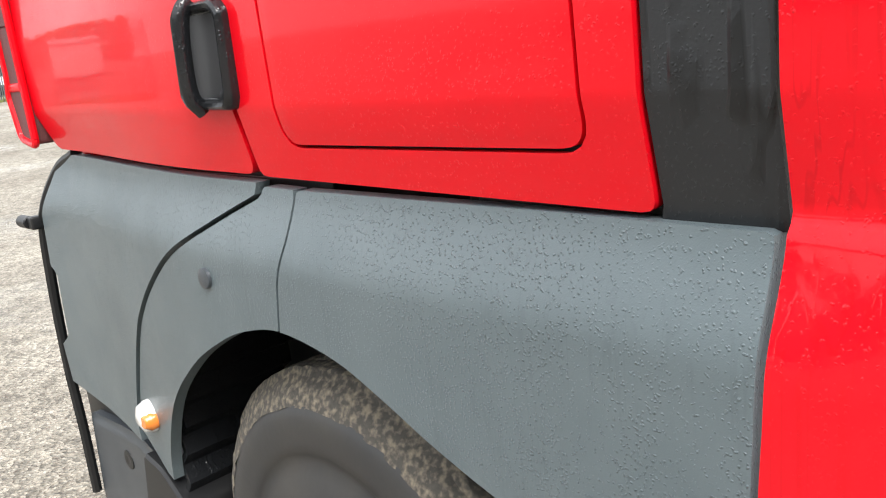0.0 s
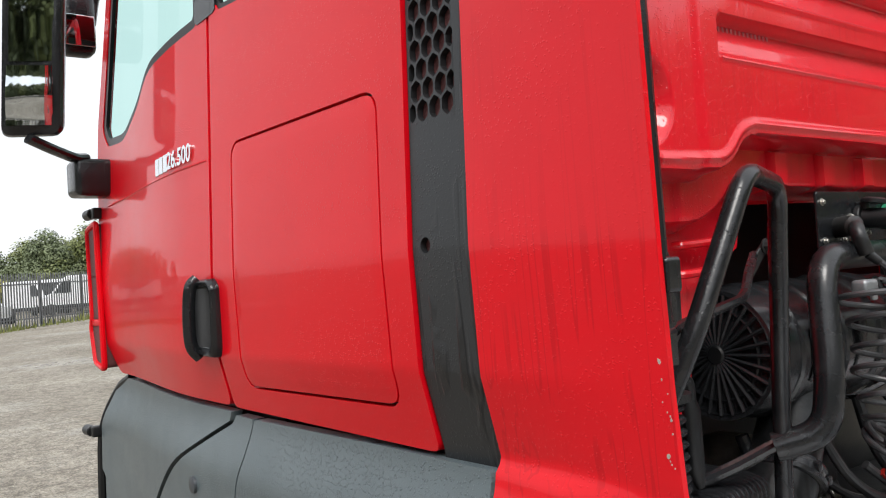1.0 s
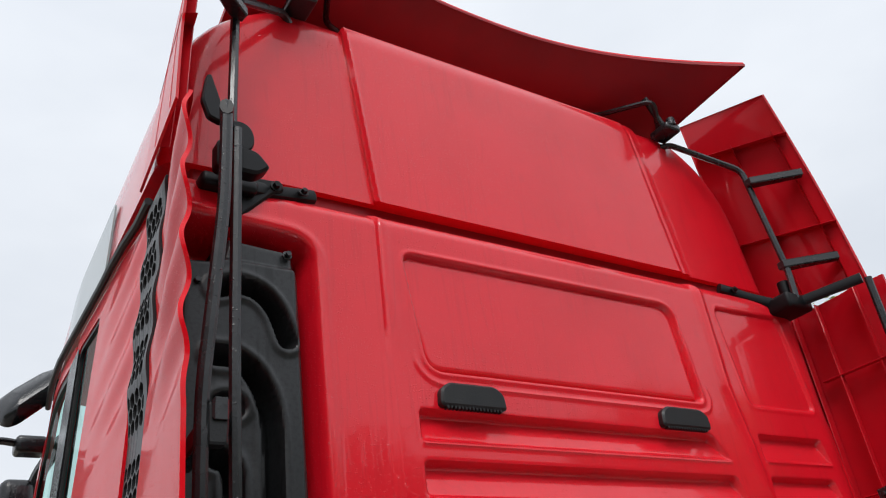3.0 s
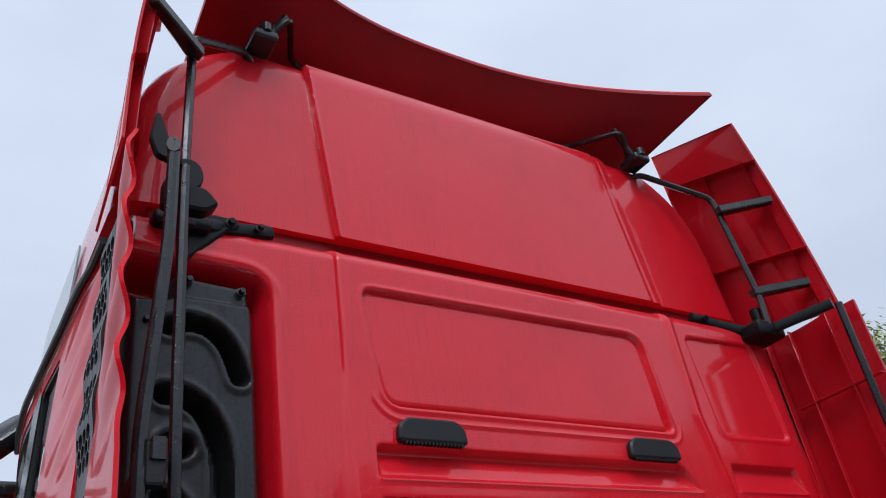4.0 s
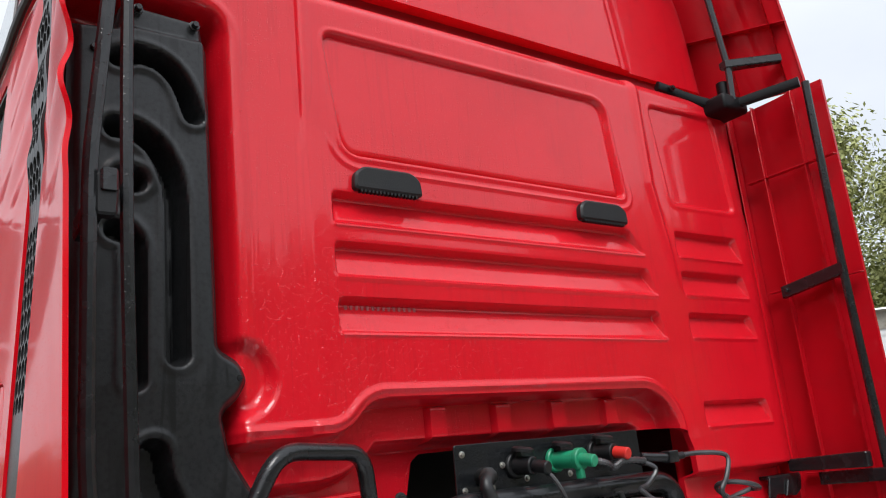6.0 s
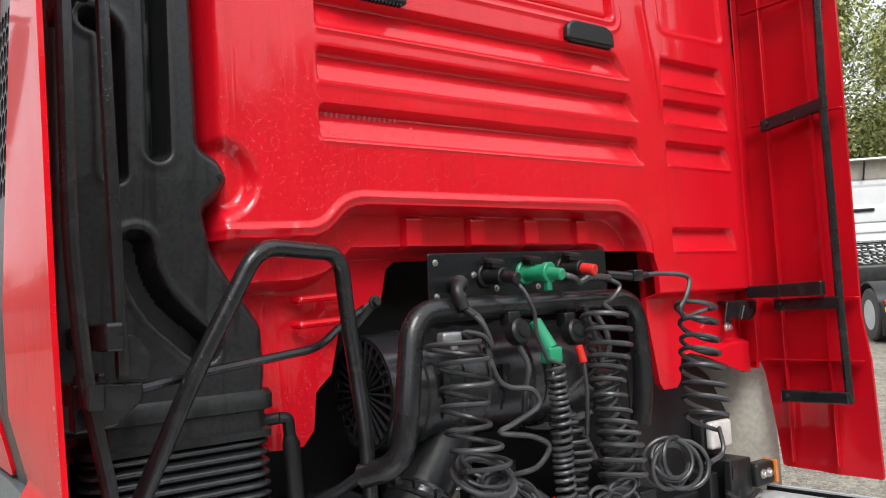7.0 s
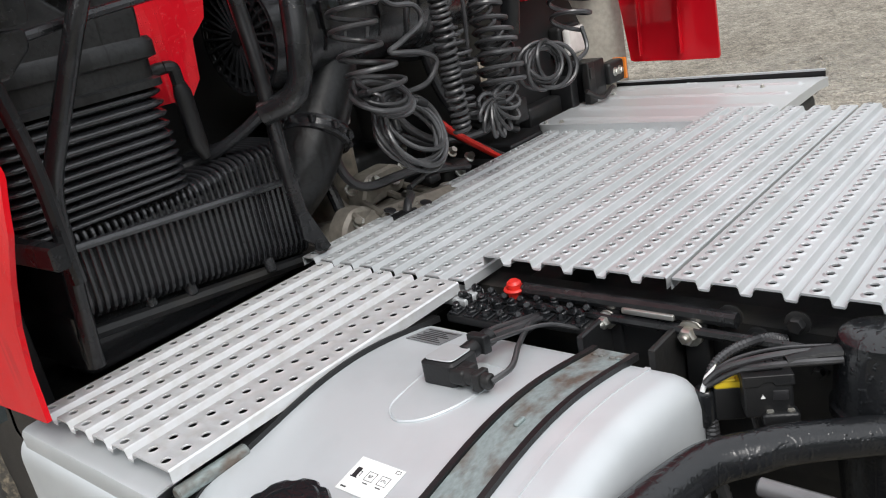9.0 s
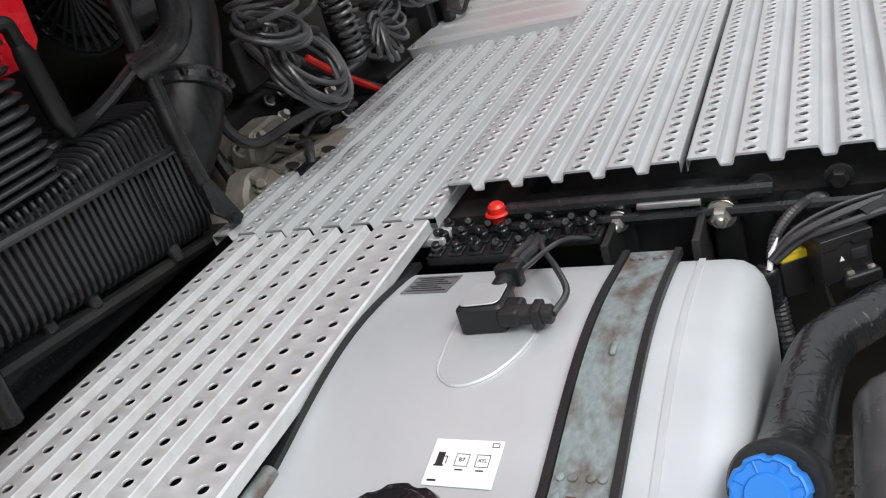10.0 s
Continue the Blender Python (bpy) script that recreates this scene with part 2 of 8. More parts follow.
BEIGE = material("dusty_inner_lining", (0.45, 0.42, 0.36), 0.7, spots=(0.30, 0.27, 0.23), spot_scale=7.0, grain=0.3, bump=0.15)
# Base and spots are lightened to carry the sky's sheen on wet plastic.
MUD_BLACK = material("wet_mudguard_sheen", (0.10, 0.098, 0.102), 0.26, coat=0.9, rough_var=0.2, spots=(0.19, 0.187, 0.19), spot_scale=9.0, spot_amount=0.7, bump=0.1, bump_scale=40)
WHITE = material("white_paint", (0.78, 0.79, 0.80), 0.35, coat=0.4, spots=(0.66, 0.67, 0.68), spot_scale=2.5, rough_var=0.05)
WHITE_LABEL = material("label_white", (0.82, 0.83, 0.82), 0.45, spots=(0.72, 0.72, 0.70), spot_scale=20)
CAST_WET = material("wet_grey_casting", (0.27, 0.25, 0.215), 0.5, metal=0.2, rough_var=0.15, spots=(0.16, 0.145, 0.125), spot_scale=14.0, spot_amount=0.8, grain=0.3, grain_scale=60, bump=0.3, bump_scale=60)
INK = material("ink_black", (0.02, 0.02, 0.022), 0.5)
TAG = material("etched_tag", (0.30, 0.31, 0.32), 0.4, metal=0.6, spots=(0.16, 0.165, 0.17), spot_scale=60, spot_amount=0.6)
MARK = material("faded_stamp", (0.50, 0.10, 0.11), 0.5, spots=(0.42, 0.05, 0.06), spot_scale=40)
GREEN = material("green_plug", (0.02, 0.30, 0.15), 0.4, rough_var=0.1, spots=(0.015, 0.2, 0.10), spot_scale=20)
RED_PLUG = material("red_plug", (0.70, 0.03, 0.02), 0.4, rough_var=0.1, spots=(0.5, 0.02, 0.02), spot_scale=20)
BLUE = material("blue_cap", (0.02, 0.22, 0.72), 0.42, rough_var=0.08, spots=(0.015, 0.17, 0.58), spot_scale=12)
YELLOW = material("yellow_clip", (0.80, 0.58, 0.03), 0.45, spots=(0.6, 0.42, 0.03), spot_scale=25)
ORANGE = material("orange_reflector", (0.75, 0.22, 0.03), 0.2, coat=0.6, bump=0.3, bump_scale=250)
CLEAR = material("clear_lens", (0.72, 0.70, 0.67), 0.12, coat=0.8, spots=(0.5, 0.48, 0.45), spot_scale=30, bump=0.2, bump_scale=200)
CHROME = material("chrome_letter", (0.75, 0.76, 0.78), 0.18, metal=1.0, rough_var=0.05)
# Opaque base mixes the glass tint with the sky it reflects.
ROOF_GLASS = material("roof_glass_tint_and_sky", (0.24, 0.29, 0.285), 0.10, spec=0.35, rough_var=0.04, spots=(0.19, 0.235, 0.23), spot_scale=2.0)
MIRROR = material("mirror_glass", (0.60, 0.63, 0.64), 0.03, metal=1.0)
PLATE_YELLOW = material("rear_plate_yellow", (0.75, 0.52, 0.02), 0.4, spots=(0.6, 0.42, 0.03), spot_scale=4)
LAMP_RED = material("rear_lamp_red", (0.55, 0.02, 0.025), 0.2, coat=0.5, spots=(0.4, 0.02, 0.02), spot_scale=10)
FENCE = material("galvanised_fence", (0.16, 0.165, 0.17), 0.6, metal=0.3, spots=(0.10, 0.10, 0.10), spot_scale=3, vary=0.25)
BARK = material("bark", (0.09, 0.075, 0.06), 0.9, spots=(0.05, 0.045, 0.035), spot_scale=3, bump=0.6, bump_scale=8)
LEAF = material("leaf", (0.22, 0.25, 0.09), 0.55, spots=(0.11, 0.14, 0.04), spot_scale=0.6, spot_amount=0.9, grain=0.4, grain_scale=3)
LEAF_DARK = material("leaf_dark", (0.17, 0.205, 0.10), 0.6, spots=(0.11, 0.14, 0.07), spot_scale=0.5, spot_amount=0.9, grain=0.4, grain_scale=3)
LEAF_PALE = material("leaf_pale", (0.34, 0.36, 0.13), 0.55, spots=(0.22, 0.25, 0.08), spot_scale=0.5, spot_amount=0.9)
LEAF_YELLOW = material("leaf_yellow", (0.32, 0.30, 0.06), 0.6, spots=(0.13, 0.15, 0.03), spot_scale=0.6, spot_amount=0.9)
WEED = material("weeds", (0.16, 0.18, 0.05), 0.8, spots=(0.22, 0.2, 0.08), spot_scale=1.5)
SEAT = material("cab_trim", (0.10, 0.10, 0.105), 0.8, spots=(0.07, 0.07, 0.075), spot_scale=9)


def glass(name, tint, rough=0.02, clear=0.6):
    m = bpy.data.materials.new(name)
    m.use_nodes = True
    n, l = m.node_tree.nodes, m.node_tree.links
    b = n["Principled BSDF"]
    b.inputs["Base Color"].default_value, b.inputs["Roughness"].default_value = (0.02, 0.025, 0.025, 1), rough
    t = n.new("ShaderNodeBsdfTransparent")
    t.inputs["Color"].default_value = (*tint, 1)
    mix = n.new("ShaderNodeMixShader")
    mix.inputs["Fac"].default_value = clear
    l.new(b.outputs["BSDF"], mix.inputs[1])
    l.new(t.outputs["BSDF"], mix.inputs[2])
    l.new(mix.outputs["Shader"], n["Material Output"].inputs["Surface"])
    return m


GLASS = glass("tinted_glass", (0.62, 0.88, 0.82), 0.02, 0.82)
GLASS_DARK = glass("dark_glass", (0.4, 0.42, 0.44), 0.04, 0.25)


def ground_material():
    m = bpy.data.materials.new("wet_gravel")
    m.use_nodes = True
    n, l = m.node_tree.nodes, m.node_tree.links
    b = n["Principled BSDF"]
    tc = n.new("ShaderNodeTexCoord")

    def tex(scale, detail, rough=0.6):
        t = n.new("ShaderNodeTexNoise")
        t.inputs["Scale"].default_value, t.inputs["Detail"].default_value, t.inputs["Roughness"].default_value = scale, detail, rough
        l.new(tc.outputs["Object"], t.inputs["Vector"])
        return t.outputs["Fac"]

    def ramp(f, stops):
        r = n.new("ShaderNodeValToRGB")
        e = r.color_ramp.elements
        for k, (p, c) in enumerate(stops):
            if k > 1:
                e.new(p)
            e[k].position, e[k].color = p, (*c, 1)
        l.new(f, r.inputs["Fac"])
        return r.outputs["Color"]

    base = ramp(tex(0.35, 8), [(0.35, (0.41, 0.365, 0.295)), (0.65, (0.63, 0.575, 0.485))])
    stones = n.new("ShaderNodeTexVoronoi")
    stones.inputs["Scale"].default_value = 48
    l.new(tc.outputs["Object"], stones.inputs["Vector"])
    sc = ramp(stones.outputs["Color"], [(0.15, (0.42, 0.42, 0.42)), (0.55, (0.78, 0.77, 0.75)), (0.85, (1.0, 1.0, 1.0))])
    mul = n.new("ShaderNodeMix")
    mul.data_type, mul.blend_type = "RGBA", "MULTIPLY"
    mul.inputs["Factor"].default_value = 0.9
    l.new(base, mul.inputs["A"])
    l.new(sc, mul.inputs["B"])
    clod = n.new("ShaderNodeMix")
    clod.data_type, clod.blend_type = "RGBA", "MULTIPLY"
    clod.inputs["Factor"].default_value = 0.8
    l.new(mul.outputs["Result"], clod.inputs["A"])
    l.new(ramp(tex(7.0, 9, 0.75), [(0.38, (0.45, 0.44, 0.43)), (0.58, (1.0, 1.0, 1.0))]), clod.inputs["B"])
    l.new(clod.outputs["Result"], b.inputs["Base Color"])
    wet = ramp(tex(0.28, 5), [(0.50, (0.85, 0.85, 0.85)), (0.62, (0.22, 0.22, 0.22))])
    l.new(wet, b.inputs["Roughness"])
    bp = n.new("ShaderNodeBump")
    bp.inputs["Strength"].default_value, bp.inputs["Distance"].default_value = 1.0, 0.035
    l.new(stones.outputs["Distance"], bp.inputs["Height"])
    bp2 = n.new("ShaderNodeBump")
    bp2.inputs["Strength"].default_value, bp2.inputs["Distance"].default_value = 0.4, 0.12
    l.new(tex(1.3, 6), bp2.inputs["Height"])
    l.new(bp.outputs["Normal"], bp2.inputs["Normal"])
    l.new(bp2.outputs["Normal"], b.inputs["Normal"])
    return m


GRAVEL = ground_material()


# ---- geometry tools ----
class Build:
    """Collects vertices and faces of one mesh."""

    def __init__(self):
        self.v, self.f = [], []

    def add(self, verts, faces):
        k = len(self.v)
        self.v += [tuple(p) for p in verts]
        self.f += [tuple(i + k for i in face) for face in faces]
        return self

    def loops(self, rings, closed=True, caps=True):
        n = len(rings[0])
        verts = [p for ring in rings for p in ring]
        faces = []
        for i in range(len(rings) - 1):
            for j in range(n if closed else n - 1):
                a, b = i * n + j, i * n + (j + 1) % n
                faces.append((a, b, b + n, a + n))
        if caps:
            faces.append(tuple(range(n))[::-1])
            faces.append(tuple((len(rings) - 1) * n + j for j in range(n)))
        return self.add(verts, faces)

    def rbox(self, x0, x1, y0, y1, z0, z1, r=0.01, axis=2, steps=3):
        """A box with rounded edges; axis is the direction of its corner columns."""
        lo, hi = (x0, y0, z0), (x1, y1, z1)
        a, b, c = [(1, 2, 0), (2, 0, 1), (0, 1, 2)][axis]
        r = min(r, (hi[a] - lo[a]) / 2.01, (hi[b] - lo[b]) / 2.01, (hi[c] - lo[c]) / 2.01)

        def ring(inset, h):
            rr = max(r - inset, 1e-4)
            out = []
            for sx, sy, t0 in ((1, 1, 0), (0, 1, 90), (0, 0, 180), (1, 0, 270)):
                cx = (hi[a] - r) if sx else (lo[a] + r)
                cy = (hi[b] - r) if sy else (lo[b] + r)
                for k in range(steps + 1):
                    t = radians(t0 + 90 * k / steps)
                    p = [0, 0, 0]
                    p[a], p[b], p[c] = cx + rr * math.cos(t), cy + rr * math.sin(t), h
                    out.append(tuple(p))
            return out
        rings = []
        for k in range(steps + 1):
            t = radians(90 * k / steps)
            rings.append(ring(r * (1 - math.sin(t)), lo[c] + r * (1 - math.cos(t))))
        for k in range(steps + 1):
            t = radians(90 * (1 - k / steps))
            rings.append(ring(r * (1 - math.sin(t)), hi[c] - r * (1 - math.cos(t))))
        return self.loops(rings)

    def tube(self, path, r, n=10, caps=True, closed=False, squash=1.0):
        pts = [Vector(p) for p in path]
        radii = r if isinstance(r, (list, tuple)) else [r] * len(pts)
        m = len(pts)
        tans = []
        for i in range(m):
            if closed:
                t = pts[(i + 1) % m] - pts[i - 1]
            else:
                t = pts[min(i + 1, m - 1)] - pts[max(i - 1, 0)]
            tans.append(t.normalized() if t.length > 1e-9 else Vector((0, 0, 1)))
        up = Vector((0, 0, 1)) if abs(tans[0].z) < 0.9 else Vector((0, 1, 0))
        u = tans[0].cross(up).normalized()
        rings = []
        for i in range(m):
            u = (u - tans[i] * u.dot(tans[i])).normalized()
            w = tans[i].cross(u)
            rings.append([pts[i] + (u * math.cos(2 * math.pi * k / n) + w * math.sin(2 * math.pi * k / n) * squash) * radii[i] for k in range(n)])
        if closed:
            rings.append(rings[0])
            caps = False
        return self.loops(rings, caps=caps)

    def cyl(self, p0, p1, r, n=16, bevel=0.003, r1=None):
        p0, p1 = Vector(p0), Vector(p1)
        r1 = r if r1 is None else r1
        d = (p1 - p0).normalized()
        bv = min(bevel, (p1 - p0).length / 3)
        return self.tube([p0, p0 + d * 1e-5, p0 + d * bv, p1 - d * bv, p1 - d * 1e-5, p1], [r - bv, r - bv, r, r1, r1 - bv, r1 - bv], n)

    def lathe(self, origin, axis, profile, n=24, start=0.0, sweep=360.0):
        """profile: (distance along axis, radius) pairs."""
        o, a = Vector(origin), Vector(axis).normalized()
        up = Vector((0, 0, 1)) if abs(a.z) < 0.9 else Vector((0, 1, 0))
        u = a.cross(up).normalized()
        w = a.cross(u)
        full = sweep >= 359.9
        k = n if full else n + 1
        rings = []
        for h, r in profile:
            rings.append([o + a * h + (u * math.cos(radians(start + sweep * j / n)) + w * math.sin(radians(start + sweep * j / n))) * r for j in range(k)])
        return self.loops(rings, closed=full, caps=full)

    def prism(self, poly, axis, d0, d1, bevel=0.0):
        """A polygon in the plane across axis, given as its two other coordinates, extruded from d0 to d1."""
        poly = [Vector((p[0], p[1], 0)) for p in poly]
        area = sum(poly[i - 1].x * poly[i].y - poly[i].x * poly[i - 1].y for i in range(len(poly)))
        if area < 0:
            poly = poly[::-1]
        m = len(poly)

        def inset(d):
            out = []
            for i in range(m):
                e1 = (poly[i] - poly[i - 1]).normalized()
                e2 = (poly[(i + 1) % m] - poly[i]).normalized()
                n1, n2 = Vector((-e1.y, e1.x, 0)), Vector((-e2.y, e2.x, 0))
                nn = (n1 + n2)
                nn = nn / max(0.3, nn.length_squared / 2) if nn.length > 1e-6 else n1
                out.append(poly[i] + nn * d)
            return out

        def lift(p, h):
            return {0: (h, p.x, p.y), 1: (p.x, h, p.y), 2: (p.x, p.y, h)}[axis]
        rings = []
        s = 1 if d1 > d0 else -1
        if bevel:
            rings.append([lift(p, d0) for p in inset(bevel)])
            rings.append([lift(p, d0 + s * bevel) for p in poly])
            rings.append([lift(p, d1 - s * bevel) for p in poly])
            rings.append([lift(p, d1) for p in inset(bevel)])
        else:
            rings = [[lift(p, d0) for p in poly], [lift(p, d1) for p in poly]]
        return self.loops(rings)

    def bolt(self, p, axis, r=0.012, h=0.010):
        p, a = Vector(p), Vector(axis).normalized()
        self.lathe(p, a, [(0, r * 1.5), (h * 0.3, r * 1.5), (h * 0.32, r * 1.45)], 12)
        return self.lathe(p + a * h * 0.3, a, [(0, r), (h * 0.8, r), (h, r * 0.85)], 6)


def fillet(pts, r, n=5):
    pts = [Vector(p) for p in pts]
    out = [pts[0]]
    for i in range(1, len(pts) - 1):
        a, b, c = pts[i - 1], pts[i], pts[i + 1]
        d = min(r, (a - b).length * 0.49, (c - b).length * 0.49)
        p, q = b + (a - b).normalized() * d, b + (c - b).normalized() * d
        for k in range(n + 1):
            t = k / n
            out.append(p * (1 - t) ** 2 + b * 2 * t * (1 - t) + q * t * t)
    out.append(pts[-1])
    return out


def spline(pts, n=8):
    pts = [Vector(p) for p in pts]
    ext = [pts[0] * 2 - pts[1]] + pts + [pts[-1] * 2 - pts[-2]]
    out = []
    for i in range(1, len(ext) - 2):
        a, b, c, d = ext[i - 1:i + 3]
        for k in range(n):
            t = k / n
            out.append(0.5 * ((2 * b) + (c - a) * t + (2 * a - 5 * b + 4 * c - d) * t * t + (3 * b - a - 3 * c + d) * t ** 3))
    out.append(pts[-1])
    return out


def rounded(poly, r, n=5):
    """A closed outline with rounded corners (2D)."""
    m = len(poly)
    rr = r if isinstance(r, (list, tuple)) else [r] * m
    out = []
    for i in range(m):
        a, b, c = Vector(poly[i - 1]), Vector(poly[i]), Vector(poly[(i + 1) % m])
        d = min(rr[i], (a - b).length * 0.49, (c - b).length * 0.49)
        if d < 1e-5:
            out.append((b.x, b.y))
            continue
        p, q = b + (a - b).normalized() * d, b + (c - b).normalized() * d
        for k in range(n + 1):
            t = k / n
            v = p * (1 - t) ** 2 + b * 2 * t * (1 - t) + q * t * t
            out.append((v.x, v.y))
    return out


def part(name, build, mat, parent=None, label="", smooth=True, sharp=35):
    """One mesh object, under a thing or a part."""
    me = bpy.data.meshes.new(name)
    me.from_pydata(build.v, [], build.f)
    me.update()
    bm = bmesh.new()
    bm.from_mesh(me)
    bmesh.ops.recalc_face_normals(bm, faces=bm.faces)
    bm.to_mesh(me)
    bm.free()
    if smooth:
        me.polygons.foreach_set("use_smooth", [True] * len(me.polygons))
        me.set_sharp_from_angle(angle=radians(sharp))
    me.materials.append(mat)
    ob = new(name, me)
    ob.parent = parent
    if label:
        ob["label"] = label
    return ob


def thing(name, label, category, group="", kind="", at=(0, 0, 0)):
    ob = new(name)
    ob.location = at
    return tagged(ob, label, category, group, kind)


# signed distances on 2D arrays: negative inside
def sd_poly(px, py, poly):
    p = np.asarray(poly, float)
    q = np.roll(p, -1, axis=0)
    d = np.full(px.shape, 1e9)
    inside = np.zeros(px.shape, bool)
    for (ax, ay), (bx, by) in zip(p, q):
        ex, ey = bx - ax, by - ay
        wx, wy = px - ax, py - ay
        t = np.clip((wx * ex + wy * ey) / max(ex * ex + ey * ey, 1e-12), 0, 1)
        d = np.minimum(d, (wx - ex * t) ** 2 + (wy - ey * t) ** 2)
        cond = (ay > py) != (by > py)
        with np.errstate(divide="ignore", invalid="ignore"):
            xi = ax + (py - ay) * ex / (ey if abs(ey) > 1e-12 else 1e-12)
        inside ^= cond & (px < xi)
    d = np.sqrt(d)
    return np.where(inside, -d, d)


def sd_line(px, py, pts):
    d = np.full(px.shape, 1e9)
    for (ax, ay), (bx, by) in zip(pts[:-1], pts[1:]):
        ex, ey = bx - ax, by - ay
        t = np.clip(((px - ax) * ex + (py - ay) * ey) / max(ex * ex + ey * ey, 1e-12), 0, 1)
        d = np.minimum(d, np.hypot(px - ax - ex * t, py - ay - ey * t))
    return d


def step(d, w):
    """1 well inside (d < -w), 0 outside, smooth between."""
    t = np.clip(-d / w, 0, 1)
    return t * t * (3 - 2 * t)


def rect(x0, x1, y0, y1, r=0.03, n=5):
    return rounded([(x0, y0), (x1, y0), (x1, y1), (x0, y1)], r, n)


def sheet(u0, u1, v0, v1, cell, surf, keep=None, thick=0.006, back=(0, 1, 0)):
    """A pressed sheet over the ranges u, v; surf(u, v) gives x, y, z arrays; keep(u, v) is negative where there is sheet.
    Its edges are folded back by thick towards back."""
    nu, nv = max(2, int(round((u1 - u0) / cell))), max(2, int(round((v1 - v0) / cell)))
    U, V = np.meshgrid(np.linspace(u0, u1, nu + 1), np.linspace(v0, v1, nv + 1), indexing="ij")
    if keep is not None:
        h = 1e-4
        for _ in range(2):
            s = keep(U, V)
            gx, gy = (keep(U + h, V) - s) / h, (keep(U, V + h) - s) / h
            g2 = np.maximum(gx * gx + gy * gy, 0.25)
            near = (s > -0.36 * cell) & (s < 0.72 * cell)
            U, V = np.where(near, U - s * gx / g2, U), np.where(near, V - s * gy / g2, V)
        good = keep(U, V) < cell * 0.12
    else:
        good = np.ones(U.shape, bool)
    X, Y, Z = surf(U, V)
    P = np.stack([X, Y, Z], -1).reshape(-1, 3)
    idx = np.arange((nu + 1) * (nv + 1)).reshape(nu + 1, nv + 1)
    quads = np.stack([idx[:-1, :-1], idx[1:, :-1], idx[1:, 1:], idx[:-1, 1:]], -1).reshape(-1, 4)
    ok = good.reshape(-1)[quads]
    quads3 = quads[ok.sum(1) == 3]
    tri = [tuple(int(i) for i in q if good.reshape(-1)[i]) for q in quads3]
    faces = [tuple(int(i) for i in q) for q in quads[ok.all(1)]] + tri
    edges = {}
    for f in faces:
        for a, b in zip(f, f[1:] + f[:1]):
            key = (min(a, b), max(a, b))
            edges[key] = None if key in edges else (a, b)
    rim = [e for e in edges.values() if e]
    used = sorted({i for f in faces for i in f})
    remap = {o: k for k, o in enumerate(used)}
    verts = [tuple(P[i]) for i in used]
    faces = [tuple(remap[i] for i in f) for f in faces]
    bk = Vector(back) * thick
    low = {}
    for a, b in rim:
        for i in (a, b):
            if i not in low:
                low[i] = len(verts)
                verts.append(tuple(Vector(P[i]) + bk))
    faces += [(remap[b], remap[a], low[a], low[b]) for a, b in rim]
    return Build().add(verts, faces)


# ---- the setting ----
def ground_z(x, y):
    """The yard climbs gently to the right and ahead of the truck."""
    return 0.036 * min(max(x - 1.8, 0.0), 14.0) + 0.02 * min(max(y - 5.0, 0.0), 36.0)


def build_ground():
    b = Build()
    n = 56
    xs = [math.copysign(abs(k / n) ** 3 * 1500 + abs(k / n) * 40, k) for k in range(-n, n + 1)]
    for x in xs:
        for y in xs:
            far = min(1, math.hypot(x, y) / 6)
            b.v.append((x, y, -0.012 + ground_z(x, y) + (noise.noise((x * 0.25, y * 0.25, 0)) * 0.035) * far))
    m = len(xs)
    b.f = [(i * m + j, (i + 1) * m + j, (i + 1) * m + j + 1, i * m + j + 1) for i in range(m - 1) for j in range(m - 1)]
    return tagged(part("ground", b, GRAVEL), "wet stony gravel yard with muddy ruts", "ground", kind="structure")


build_ground()

# ---- the truck ----
truck = thing("truck", "red tractor unit, wet, with grey lower panels, on gravel", "truck")


def nose(y):
    t = np.clip((y - 1.15) / 1.05, 0, 1)
    return t * t * (3 - 2 * t)


def side_x(y, z):
    """The cab's left side: leaning in towards the roof, with a soft swage and a tapering front."""
    x = 1.234 - np.clip(z - 1.76, 0, 3) * 0.044 - np.clip(z - 2.97, 0, 3) * 0.12
    x = x - 0.005 * np.clip((1.76 - z) / 0.19, 0, 1) - np.clip(1.566 - z, 0, 0.2) * 0.24
    x = x + (0.0055 - 0.003 * np.exp(-((y - 0.095) / 0.09) ** 2)) * np.sin((z - 2.34 + y * 0.28) * 2 * math.pi / 0.152) * np.clip((z - 2.40) / 0.15, 0, 1) * np.clip((0.62 - y) / 0.35, 0, 1)
    return -(x - 0.092 * nose(y))


def low_x(y, z):
    """The lower bodywork's left side: bulging out below the cab."""
    t = np.clip((1.428 - z) / 0.16, 0, 1)
    x = 1.197 + 0.036 * t * t * (3 - 2 * t) - np.clip(1.05 - z, 0, 1) * 0.04 + 0.010 * np.clip((0.35 - y) / 0.3, 0, 1)
    return -(x - 0.092 * nose(y))


DOOR = rounded([(0.985, 1.442), (2.14, 1.457), (2.23, 1.60), (2.25, 2.22), (2.24, 2.36), (2.11, 2.84), (2.04, 2.965), (0.985, 2.965)], 0.03)
DOOR_WIN = rounded([(1.05, 2.382), (1.50, 2.374), (1.64, 2.30), (1.88, 2.24), (2.12, 2.262), (2.185, 2.33), (2.055, 2.82), (1.98, 2.90), (1.05, 2.915)], [0.02, 0.12, 0.1, 0.06, 0.03, 0.03, 0.05, 0.05, 0.02], 6)
SIDE = rounded([(0.172, 1.427), (0.970, 1.440), (0.970, 2.985), (0.170, 2.985)], 0.02)
HATCH = rounded([(0.243, 1.496), (0.858, 1.494), (0.858, 2.056), (0.250, 2.046)], 0.045, 6)
